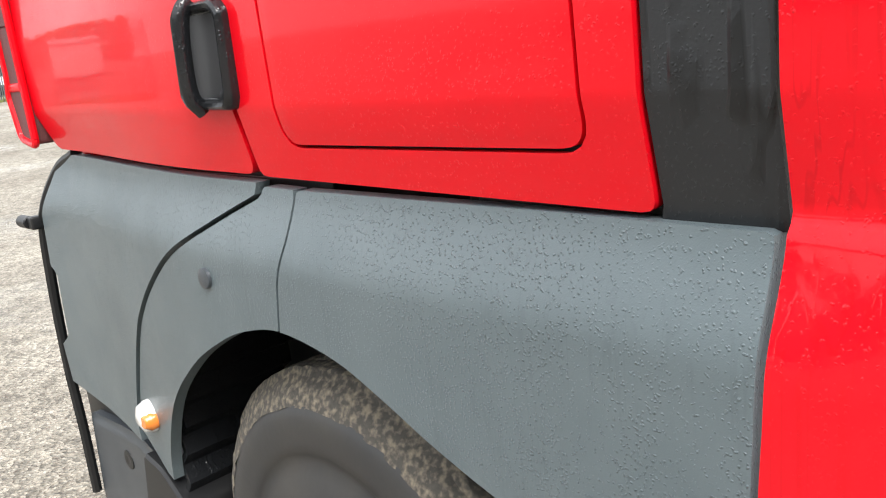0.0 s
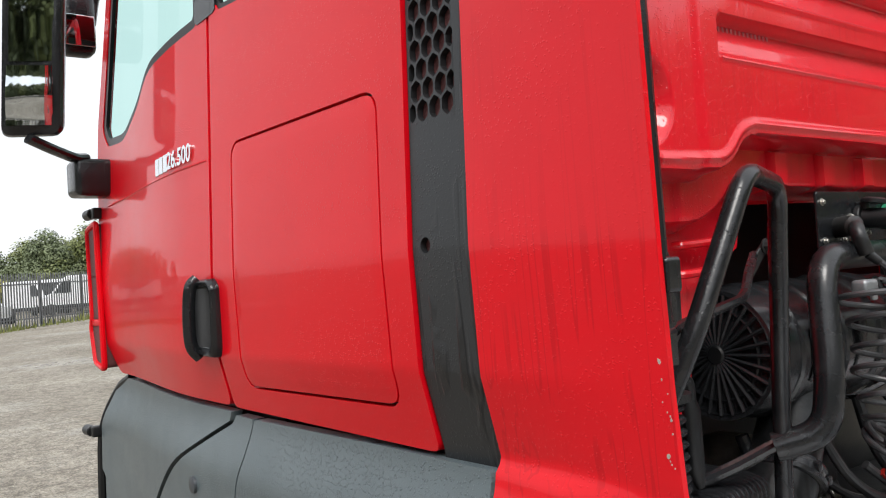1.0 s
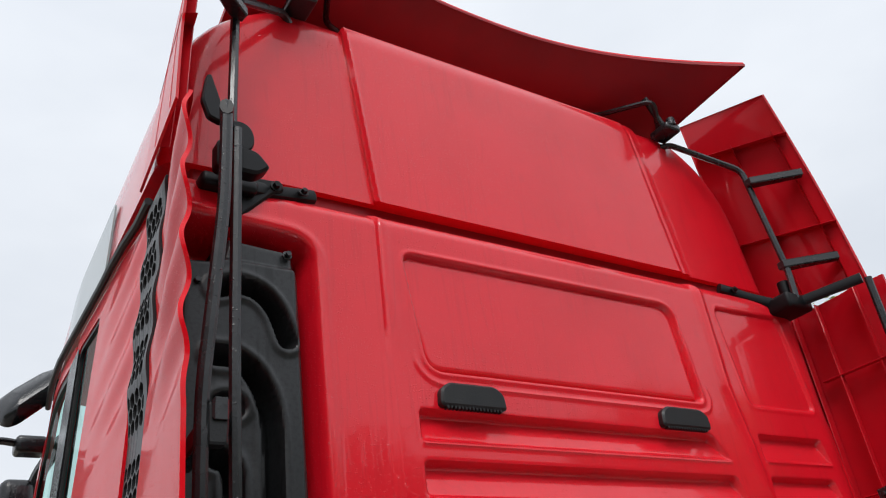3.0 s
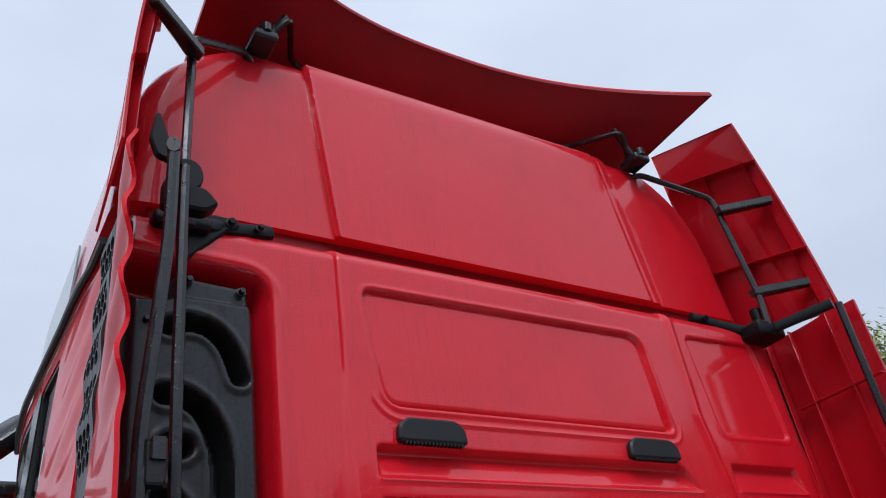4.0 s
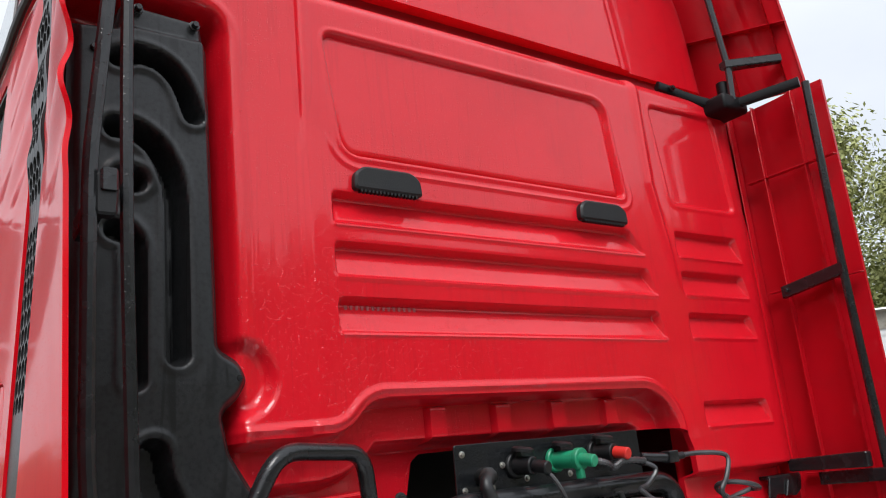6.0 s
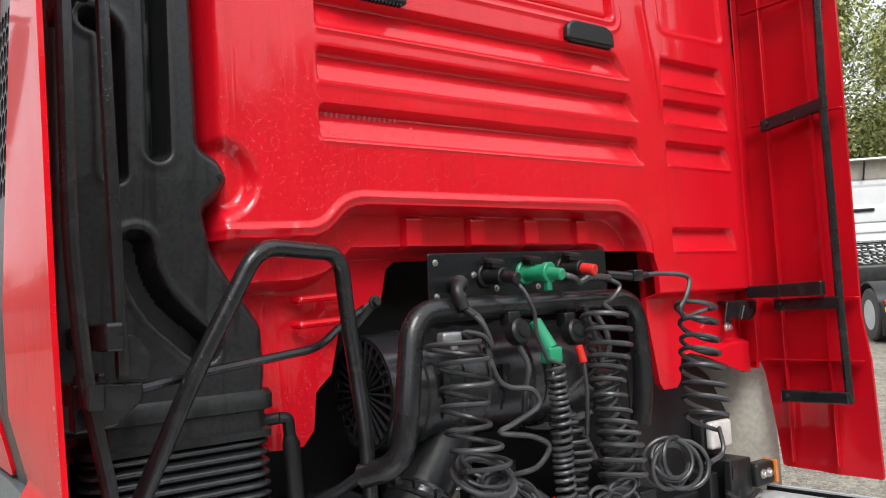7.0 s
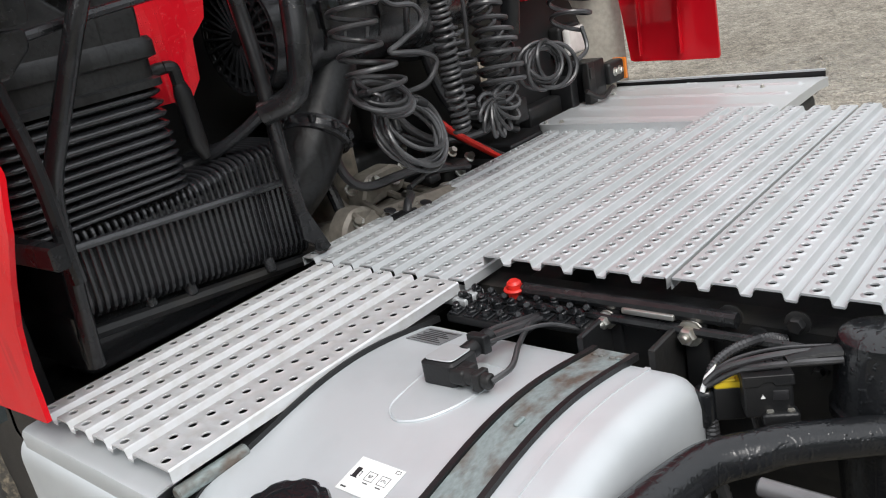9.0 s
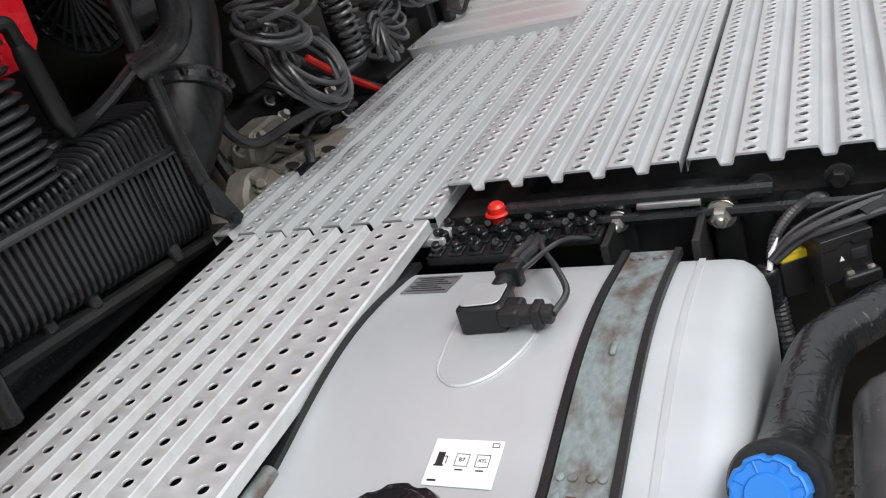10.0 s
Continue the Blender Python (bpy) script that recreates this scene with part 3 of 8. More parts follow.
QUARTER = rounded([(0.715, 2.365), (0.935, 2.385), (0.935, 2.925), (0.655, 2.915)], 0.035)


def left_surface(u, v):
    return side_x(u, v), u, v


def build_cab_sides():
    door = part("door", sheet(0.95, 2.28, 1.42, 3.0, 0.011, left_surface,
                              lambda u, v: np.maximum(sd_poly(u, v, DOOR), -sd_poly(u, v, DOOR_WIN)), 0.03, (1, 0, 0)), RED, truck, "glossy red cab door, rain-spotted")
    panel = part("side_panel", sheet(0.16, 0.98, 1.42, 3.0, 0.011, left_surface,
                                     lambda u, v: np.maximum(np.maximum(sd_poly(u, v, SIDE), -sd_poly(u, v, HATCH)), -sd_poly(u, v, QUARTER)), 0.02, (1, 0, 0)), RED, truck)
    part("locker_hatch", sheet(0.25, 0.87, 1.49, 2.07, 0.011, lambda u, v: (side_x(u, v) + 0.0005 - 0.0015 * step(sd_poly(u, v, HATCH) + 0.012, 0.012), u, v),
                               lambda u, v: sd_poly(u, v, HATCH) + 0.006, 0.02, (1, 0, 0)), RED, truck, "red locker hatch with a dark shut line")
    # dark seals behind the shut lines
    b = Build()
    b.prism(rounded([(0.24, 1.48), (0.88, 1.48), (0.88, 2.08), (0.24, 2.08)], 0.04), 0, -1.172, -1.160)
    part("hatch_seal", b, BLACK_MATT, truck)
    b = Build()
    b.tube([(float(side_x(0.978, z)) + 0.022, 0.978, z) for z in np.linspace(1.44, 2.97, 20)], 0.012, 8)
    part("door_seal", b, BLACK_MATT, truck)
    # glazing
    for name, poly, inner in (("door_window", DOOR_WIN, 0.028), ("quarter_window", QUARTER, 0.014)):
        pane = sheet(min(p[0] for p in poly) - 0.02, max(p[0] for p in poly) + 0.02, 2.2, 3.0, 0.03, lambda u, v: (side_x(u, v) + 0.010, u, v),
                     lambda u, v, poly=poly: sd_poly(u, v, poly) + 0.004, 0.004, (1, 0, 0))
        w = part(name, pane, GLASS, truck, "tinted side glass reflecting a pale sky")
        w.visible_shadow = False
        frame_b = sheet(min(p[0] for p in poly) - 0.04, max(p[0] for p in poly) + 0.04, 2.2, 3.0, 0.011, lambda u, v: (side_x(u, v) + 0.004, u, v),
                        lambda u, v, poly=poly, inner=inner: np.abs(sd_poly(u, v, poly) + inner / 2) - inner / 2, 0.012, (1, 0, 0))
        part("window_rubber", frame_b, BLACK_MATT, w, "black rubber window seal")
    # the pillar between the two panes
    part("pillar_cover", sheet(0.925, 1.06, 2.37, 2.94, 0.02, lambda u, v: (side_x(u, v) - 0.002, u, v), lambda u, v: sd_poly(u, v, rounded([(0.93, 2.385), (1.055, 2.382), (1.055, 2.91), (0.93, 2.93)], 0.01)), 0.01, (1, 0, 0)), BLACK, truck)
    # right side, plainer, seen only through the glass
    part("side_panel", sheet(0.05, 2.17, 1.42, 3.0, 0.04, lambda u, v: (-side_x(u, v), u, v),
                             lambda u, v: np.maximum(-sd_poly(u, v, DOOR_WIN), -sd_poly(u, v, QUARTER)), 0.02, (-1, 0, 0)), RED, truck)
    # cab front, roof lining and floor close the body
    part("cab_front", Build().rbox(-1.05, 1.05, 2.10, 2.16, 1.35, 2.3, 0.02), RED, truck)
    part("cab_floor", Build().rbox(-1.06, 1.06, 0.52, 2.12, 1.36, 1.42, 0.01), BLACK_MATT, truck)
    part("rear_lining", Build().rbox(-1.10, 1.10, 0.19, 0.22, 1.95, 3.0, 0.01), SEAT, truck)
    # drip rail along the roof joint
    rail = [(float(side_x(y, 2.995)) - 0.016, y, 2.995) for y in np.linspace(0.16, 1.66, 14)]
    part("drip_rail", Build().tube(rail, 0.011, 8), BLACK_MATT, truck, "black rubber drip rail")


build_cab_sides()


# ---- rear wall ----
ARCH = rounded([(-0.90, 1.2), (-0.90, 1.885), (-0.572, 1.895), (-0.508, 1.968), (0.47, 1.972), (0.565, 1.89), (0.575, 1.2)], [0, 0.03, 0.045, 0.05, 0.07, 0.07, 0], 8)
POCKET = rounded([(-1.4, 1.2), (-0.80, 1.2), (-0.815, 2.885), (-1.4, 2.91)], [0, 0, 0.085, 0], 8)
MID_EDGE = [(-0.628, 3.02), (-0.625, 2.75), (-0.605, 2.58)]
RIGHT_EDGE = [(0.60, 3.0), (0.60, 2.62), (0.665, 2.27)]


def bead(x, z, x0, x1, z0, z1, depth, slant=0.03):
    """A pressed step: steep below its upper edge, sloping out to the lower edge."""
    d = sd_poly(x, z, rounded([(x0, z0), (x1, z0), (x1 - slant, z1), (x0 + 0.006, z1)], 0.018))
    t = np.clip((z1 - z) / (z1 - z0), 0, 1)
    prof = np.minimum(np.clip(t / 0.18, 0, 1), 1 - np.clip((t - 0.24) / 0.74, 0, 1) * 0.94)
    lip = np.exp(-((z - z0 - 0.002) / 0.005) ** 2) * (x > x0 + 0.01) * (x < x1 - 0.01)
    return depth * prof * step(d, 0.012) - 0.004 * lip


def wall_y(x, z):
    y = np.zeros_like(x)
    d = sd_poly(x, z, rounded([(-0.535, 2.556), (0.470, 2.556), (0.440, 2.886), (-0.578, 2.886)], [0.05, 0.02, 0.06, 0.04], 6))
    y = y + 0.013 * step(d, 0.008) - 0.003 * np.exp(-((d - 0.007) / 0.006) ** 2)
    y = y + 0.008 * np.exp(-((d + 0.008) / 0.0055) ** 2) * np.clip((2.72 - z) / 0.1, 0.25, 1)
    y = y - 0.004 * step(np.abs(d - 0.034) - 0.010, 0.012) * np.clip((2.62 - z) / 0.05, 0, 1)
    for z0, z1, x1, s in ((2.371, 2.461, 0.535, 0.07), (2.241, 2.336, 0.566, 0.04), (2.106, 2.200, 0.576, 0.03)):
        y = y + bead(x, z, -0.580, x1, z0, z1, 0.031, s)
    d = sd_poly(x, z, rounded([(0.70, 2.565), (1.045, 2.565), (1.01, 2.925), (0.66, 2.915)], 0.03))
    y = y + 0.009 * step(d, 0.009) - 0.002 * np.exp(-((d - 0.008) / 0.006) ** 2)
    for z0, z1 in ((2.378, 2.475), (2.25, 2.338), (2.112, 2.2), (1.835, 1.92)):
        y = y + bead(x, z, 0.682, 1.045, z0, z1, 0.023, 0.03)
    # shallow creases beside the middle panel
    for line, amp in ((MID_EDGE, 0.004), (RIGHT_EDGE, 0.012)):
        y = y - amp * np.exp(-(sd_line(x, z, line) / 0.016) ** 2) * np.clip((z - line[-1][1] + 0.01) / 0.16, 0, 1)
    y = y + 0.008 * step(x + 0.63, 0.03)
    y = y + 0.006 * np.exp(-((x + 0.645) / 0.0055) ** 2) * np.clip((z - 2.56) / 0.10, 0, 1)
    # pocket for the intake duct and the dimple round its lug
    pd = sd_poly(x, z, POCKET)
    y = y + 0.13 * step(pd, 0.055) - 0.005 * np.exp(-((pd - 0.012) / 0.012) ** 2)
    y = y + 0.030 * step(np.hypot(x + 0.815, z - 2.01) - 0.095, 0.04)
    # engine recess: a rolled lip, then deep
    d = sd_poly(x, z, ARCH)
    y = y - 0.007 * np.exp(-((d - 0.012) / 0.008) ** 2) + 0.075 * step(d + 0.006, 0.020) + 0.075 * step(d + 0.10, 0.03)
    for cx in (-0.285, -0.075, 0.125, 0.335):
        y = y - 0.02 * step(sd_poly(x, z, rect(cx - 0.032, cx + 0.032, 1.85, 1.945, 0.008)), 0.008)
    # rounding over to the roof joint
    y = y + 0.14 * np.clip((z - 2.955) / 0.10, 0, 1) ** 2
    # rounding to the right-hand side, and the sill line
    y = y + 0.05 * np.clip((x - 1.05) / 0.12, 0, 1) ** 2
    y = y + 0.06 * step(np.maximum(z - 1.71, 0.58 - x), 0.02)
    y = y - 0.04 * step(sd_poly(x, z, rounded([(0.79, 1.30), (1.19, 1.30), (1.165, 1.535), (1.00, 1.54), (0.79, 1.51)], 0.02)), 0.02)
    return y


# lower outline: legs either side of the engine opening
WALL = [(-1.150, 3.055), (-1.158, 2.5), (-1.185, 1.9), (-1.19, 1.47), (-1.12, 1.44), (-0.70, 1.42), (-0.665, 1.395), (-0.575, 1.395), (-0.545, 1.43), (-0.535, 1.52), (-0.49, 1.56),
        (-0.455, 1.70), (-0.385, 1.71), (-0.335, 1.735), (-0.315, 1.815), (-0.29, 1.832), (0.54, 1.848), (0.585, 1.83), (0.605, 1.78), (0.61, 1.63),
        (0.65, 1.42), (0.668, 1.398), (0.735, 1.398), (0.757, 1.42), (0.765, 1.49), (0.80, 1.505), (1.04, 1.425), (1.20, 1.40), (1.20, 3.055)]


def build_rear_wall():
    part("rear_wall", sheet(-1.19, 1.20, 1.38, 3.055, 0.0042, lambda u, v: (u, wall_y(u, v), v), lambda u, v: sd_poly(u, v, WALL), 0.02, (0, 1, 0)), RED_REAR, truck,
         "pressed red rear wall of the cab, wet")
    # two tubes and a pressed plate on the left leg, and a lug on the right one
    b = Build()
    for z in (1.745, 1.685):
        b.tube(fillet([(-0.60, 0.13, z), (-0.585, 0.11, z), (-0.46, 0.11, z + 0.006), (-0.445, 0.14, z + 0.006)], 0.01), 0.009, 8)
    part("wall_bracket", b, RED, truck)
    b = Build()
    b.rbox(0.655, 0.745, 0.10, 0.13, 1.53, 1.76, 0.02, 1)
    lug = part("wall_bracket", b, RED, truck)
    # Two ink discs stand in for the shade inside the bracket's holes.
    for z in (1.70, 1.60):
        part("bracket_hole", Build().lathe((0.70, 0.0995, z), (0, -1, 0), [(0, 0.0), (0.001, 0.011), (0.0015, 0.010), (0.0015, 0.0)], 14), INK, lug)
    part("bracket_bolt", Build().bolt((0.70, 0.10, 1.545), (0, -1, 0), 0.009, 0.008), RED, lug)
    for x0, x1 in ((-0.52, -0.32), (0.245, 0.45)):
        b = Build()
        b.prism(rounded([(x0, 2.462), (x1, 2.462), (x1 - 0.004, 2.505), (x1 - 0.03, 2.524), (x0 + 0.03, 2.524), (x0 + 0.004, 2.505)], 0.012), 1, 0.006, -0.022, 0.006)
        pad = part("rubber_pad", b, BLACK_MATT, truck, "black rubber buffer pad")
        teeth = Build()
        for k in range(16):
            x = x0 + 0.02 + (x1 - x0 - 0.04) * k / 15
            teeth.rbox(x - 0.003, x + 0.003, -0.018, -0.002, 2.456, 2.464, 0.001, 2, 1)
        part("pad_ribs", teeth, BLACK_MATT, pad)
    # etched mark in the lowest bead
    b = Build()
    for k in range(14):
        x = -0.545 + k * 0.015
        y = float(wall_y(np.array(x), np.array(2.176)))
        b.rbox(x, x + 0.007, y - 0.002, y + 0.003, 2.170, 2.182, 0.0005, 2, 1)
    tagged(part("stamped_mark", b, MARK, truck), kind="stuff")


build_rear_wall()


# ---- high roof ----
def roof_ring(z):
    t = max(0, (z - 3.06) / 0.72)
    w = 1.185 - 0.06 * t - 0.37 * max(0, (z - 3.25) / 0.57) ** 3.8
    y0 = 0.105 + 0.012 * t + (0.13 * max(0, (z - 3.72) / 0.12) ** 2)
    y1 = 1.95 - 0.62 * t
    return rounded([(-w, y0), (w, y0), (w * 0.962, y1), (-w * 0.962, y1)], [0.085, 0.085, 0.3, 0.3], 8)


def build_roof():
    b = Build()
    rings = []
    for z in list(np.linspace(3.098, 3.40, 5)) + [3.46, 3.52, 3.57, 3.62, 3.66, 3.70, 3.73, 3.76, 3.785, 3.805, 3.82]:
        rings.append([(x, y, z) for x, y in roof_ring(min(z, 3.86))])
    b.loops(rings)
    part("high_roof", b, RED_REAR, truck, "red glass-fibre high roof", sharp=45)
    # raised centre of the roof's back
    mid = rounded([(-0.585, 3.096), (0.73, 3.096), (0.655, 3.765), (-0.643, 3.765)], 0.012)

    def back(u, v):
        t = np.clip((v - 3.096) / 0.67, 0, 1)
        inl, inr = u + 0.585 + 0.058 * t, 0.73 - 0.075 * t - u
        rise = np.minimum(step(-inl, 0.010), step(-inr, 0.085))
        y = 0.0925 + 0.012 * np.clip((v - 3.06) / 0.72, 0, 1) - 0.011 * rise + 0.012 * np.clip((v - 3.70) / 0.06, 0, 1) ** 2
        y = y - 0.0025 * np.exp(-((inl - 0.008) / 0.006) ** 2) + 0.004 * np.exp(-((inr - 0.055) / 0.010) ** 2)
        return u, y, v
    part("roof_back_panel", sheet(-0.67, 0.75, 3.06, 3.78, 0.0036, back, lambda u, v: sd_poly(u, v, mid), 0.03, (0, 1, 0)), RED_REAR, truck)
    # Dark red fills the joint in place of its shadow line.
    part("roof_joint", Build().rbox(-1.10, 1.10, 0.128, 0.5, 2.99, 3.112, 0.01), RED_SHADE, truck, "red joint below the high roof, its shade in the colour")
    # side glass of the high roof
    gp = rounded([(0.66, 3.04), (1.70, 3.04), (1.50, 3.31), (0.71, 3.34)], 0.03)
    g = part("roof_side_window", sheet(0.6, 1.74, 3.03, 3.36, 0.04, lambda u, v: (-((1.185 - 0.083 * (v - 3.06)) * (1 - 0.0206 * (u - 0.105)) + 0.010 - 0.10 * np.clip(u - 1.2, 0, 1) ** 1.5), u, v), lambda u, v: sd_poly(u, v, gp), 0.006, (1, 0, 0)), ROOF_GLASS, truck, "glossy roof side glass, reflected sky in its pale colour")
    # roof spoiler: a curved blade that hangs over the back edge
    def blade(u, v):
        # u: -1..1 across, v: 0 front .. 1 trailing edge
        tip = np.abs(u) ** 2.4
        x = u * (0.93 + 0.06 * v)
        y0, z0 = 0.78, 3.80
        yt, zt = 0.15 - 0.40 * tip, 4.125 - 0.19 * tip
        yy = y0 + (yt - y0) * v
        zz = z0 + (zt - z0) * v ** 0.8 - 0.06 * np.sin(math.pi * v) * (1 - tip)
        return x, yy, zz
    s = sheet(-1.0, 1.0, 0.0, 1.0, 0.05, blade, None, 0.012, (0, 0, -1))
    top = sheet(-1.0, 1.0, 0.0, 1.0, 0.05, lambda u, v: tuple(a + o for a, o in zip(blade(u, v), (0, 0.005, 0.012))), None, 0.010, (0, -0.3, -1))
    sp = part("roof_spoiler", s, RED_SHADE, truck, "red roof air deflector seen from below")
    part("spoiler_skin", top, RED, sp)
    for sgn in (-1, 1):
        b = Build()
        b.tube(fillet([(sgn * 0.80, 0.10, 3.77), (sgn * 0.72, 0.02, 3.86), (sgn * 0.62, 0.25, 3.92), (sgn * 0.30, 0.38, 3.95)], 0.04), 0.011, 8)
        b.tube([(sgn * 0.80, 0.06, 3.755), (sgn * 0.72, 0.06, 3.90)], 0.013, 8)
        b.rbox(min(sgn * 0.76, sgn * 0.84), max(sgn * 0.76, sgn * 0.84), 0.02, 0.12, 3.74, 3.775, 0.01)
        b.cyl((sgn * 0.80, 0.03, 3.765), (sgn * 0.80, 0.03, 3.80), 0.018, 12)
        part("spoiler_stay", b, STEEL_BLACK, truck, "black adjustable spoiler stay")


build_roof()


# ---- intake strip, flaps ----
HEX_BANDS = ((2.393, 2.482), (2.505, 2.590), (2.612, 2.712), (2.735, 2.828), (2.852, 2.945))


def hex_sd(u, v):
    """Distance to the nearest hexagonal hole of the intake grille."""
    px, pz = 0.0322, 0.0334
    row = np.floor((v - 1.965) / pz)
    best = np.full(u.shape, 1e9)
    for dr in (-1, 0, 1):
        r = row + dr
        cz = 1.965 + (r + 0.5) * pz
        off = np.where(np.mod(r, 2) == 0, 0.0, px / 2)
        cx = 0.103 + off - px / 4 + np.round((u - 0.103 - off + px / 4) / px) * px
        band = (cz - 0.012 > 1.965) & (cz + 0.012 < 2.36) & (np.abs(cx - 0.103) < 0.075)
        dx, dz = np.abs(u - cx) * 1.2, np.abs(v - cz)
        d = np.maximum(dx, dx * 0.5 + dz * 0.866) - 0.0168
        best = np.where(band, np.minimum(best, d), best)
    for i, (a, b) in enumerate(HEX_BANDS):
        for r in (-1, 0, 1):
            off = px / 2 if r == 0 else 0.0
            cx = 0.103 + off - px / 4 + np.round((u - 0.103 - off + px / 4) / px) * px
            dx, dz = np.abs(u - cx) * 1.16, np.abs(v - (a + b) / 2 - r * 0.0295)
            best = np.minimum(best, np.maximum(dx, dx * 0.5 + dz * 0.866) - 0.0160)
    return np.maximum(best, np.abs(u - 0.103) - 0.058)


def build_strip():
    strip = rounded([(0.024, 1.416), (0.166, 1.416), (0.164, 2.99), (0.024, 2.99)], 0.006)
    part("intake_strip", sheet(0.020, 0.176, 1.412, 2.995, 0.0042, lambda u, v: (side_x(u, v) + 0.006 - 0.012 * np.clip((v - 2.38) / 0.12, 0, 1), u, v),
                               lambda u, v: np.maximum(np.maximum(sd_poly(u, v, strip), -hex_sd(u, v)), 0.013 - np.hypot(u - 0.132, v - 1.766)), 0.012, (1, 0, 0)), STRIP, truck,
         "black air intake strip with a hexagon grille")
    part("grille_backing", sheet(0.028, 0.178, 1.44, 2.98, 0.012, lambda u, v: (side_x(u, v) + 0.0185 - 0.012 * np.clip((v - 2.38) / 0.12, 0, 1), u, v), None, 0.01, (1, 0, 0)), MESH_SLOT_FILL, truck)


build_strip()

FLAP_L = [(0.018, 3.0), (0.018, 1.44), (0.020, 1.40), (0.026, 1.30), (0.030, 1.22), (0.044, 1.00), (-0.195, 1.00), (-0.200, 1.10), (-0.222, 1.18),
          (-0.262, 1.26), (-0.305, 1.34), (-0.316, 1.43), (-0.312, 1.56), (-0.315, 2.3), (-0.31, 2.8), (-0.30, 2.985), (-0.05, 2.985)]


def flap_x(y, z):
    wave = np.clip((z - 2.30) / 0.15, 0, 1) * np.clip((-y - 0.02) / 0.18, 0, 1)
    s = np.clip((0.02 - y) / 0.33, 0, 1)
    up = side_x(y, z) * (1 - s) - (1.224 + 0.020 * np.clip((z - 1.73) / 1.1, 0, 1) - 0.035 * np.clip(1.73 - z, 0, 0.30)) * s - 0.010 * np.sin((z - 2.34 + y * 0.28) * 2 * math.pi / 0.152) * wave
    w = np.clip(-y / 0.12, 0, 1)
    tt = np.clip((1.430 - z) / 0.18, 0, 1)
    lo = low_x(y, z) * (1 - w) - (1.214 + 0.020 * (1 - (1 - tt) ** 2)) * w + 0.008 * np.clip((-y - 0.06) / 0.22, 0, 1) ** 1.6
    t = np.clip((1.434 - z) / 0.008, 0, 1)
    return up * (1 - t) + (lo - 0.004) * t


def build_flaps():
    part("side_flap", sheet(-0.36, 0.10, 0.99, 3.05, 0.011, lambda u, v: (flap_x(u, v), u + 0.010 * np.clip((v - 2.3) / 0.2, 0, 1) * np.sin((v - 2.34) * 2 * math.pi / 0.152) * np.clip((-u - 0.2) / 0.1, 0, 1), v),
                            lambda u, v: sd_poly(u, v, FLAP_L), 0.009, (1, 0, 0)), RED_RUNS, truck, "tall red side air flap with water runs and chipped edge")
    chips = Build()
    for k in range(12):
        z = 1.44 + 0.16 * random.random()
        y = -0.309 + 0.014 * random.random() ** 2
        r = 0.0007 + 0.0016 * random.random() ** 2
        x = float(flap_x(np.array(y), np.array(z))) - 0.0008
        chips.prism([(y + r * math.cos(a) * (0.5 + random.random()), z + 1.6 * r * math.sin(a) * (0.5 + random.random())) for a in np.linspace(0, 5.5, 7)], 0, x, x + 0.001)
    tagged(part("paint_chips", chips, BEIGE, truck), kind="stuff")
    # right lower flap, seen from its ribbed inner side
    poly = [(0.16, 2.99), (0.16, 1.60), (0.06, 1.45), (0.04, 1.40), (0.02, 1.26), (0.01, 1.17), (0.0, 1.075), (-0.345, 1.07), (-0.335, 1.45), (-0.315, 1.6), (-0.31, 2.99)]
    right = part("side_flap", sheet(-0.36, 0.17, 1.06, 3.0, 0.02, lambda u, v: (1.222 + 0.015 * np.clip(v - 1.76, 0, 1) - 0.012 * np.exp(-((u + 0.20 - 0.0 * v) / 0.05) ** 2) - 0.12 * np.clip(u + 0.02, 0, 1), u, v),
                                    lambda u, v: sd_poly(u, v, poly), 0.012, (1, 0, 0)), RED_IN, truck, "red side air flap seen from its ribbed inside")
    b = Build()
    for y0, z0, y1, z1 in ((-0.055, 1.10, -0.04, 2.98), (-0.215, 1.10, -0.20, 2.98)):
        b.rbox(1.188, 1.21, y0 - 0.002, y0 + 0.003, z0, z1, 0.001, 2, 1)
    for z in (1.452, 1.66, 2.285, 2.70):
        b.rbox(1.186, 1.212, -0.322, 0.02, z - 0.002, z + 0.002, 0.001, 2, 1)
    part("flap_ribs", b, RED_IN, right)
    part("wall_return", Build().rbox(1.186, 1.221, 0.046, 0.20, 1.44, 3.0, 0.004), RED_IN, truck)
    for sgn in (1, -1):
        upper_flap(sgn)
        ladder(sgn)


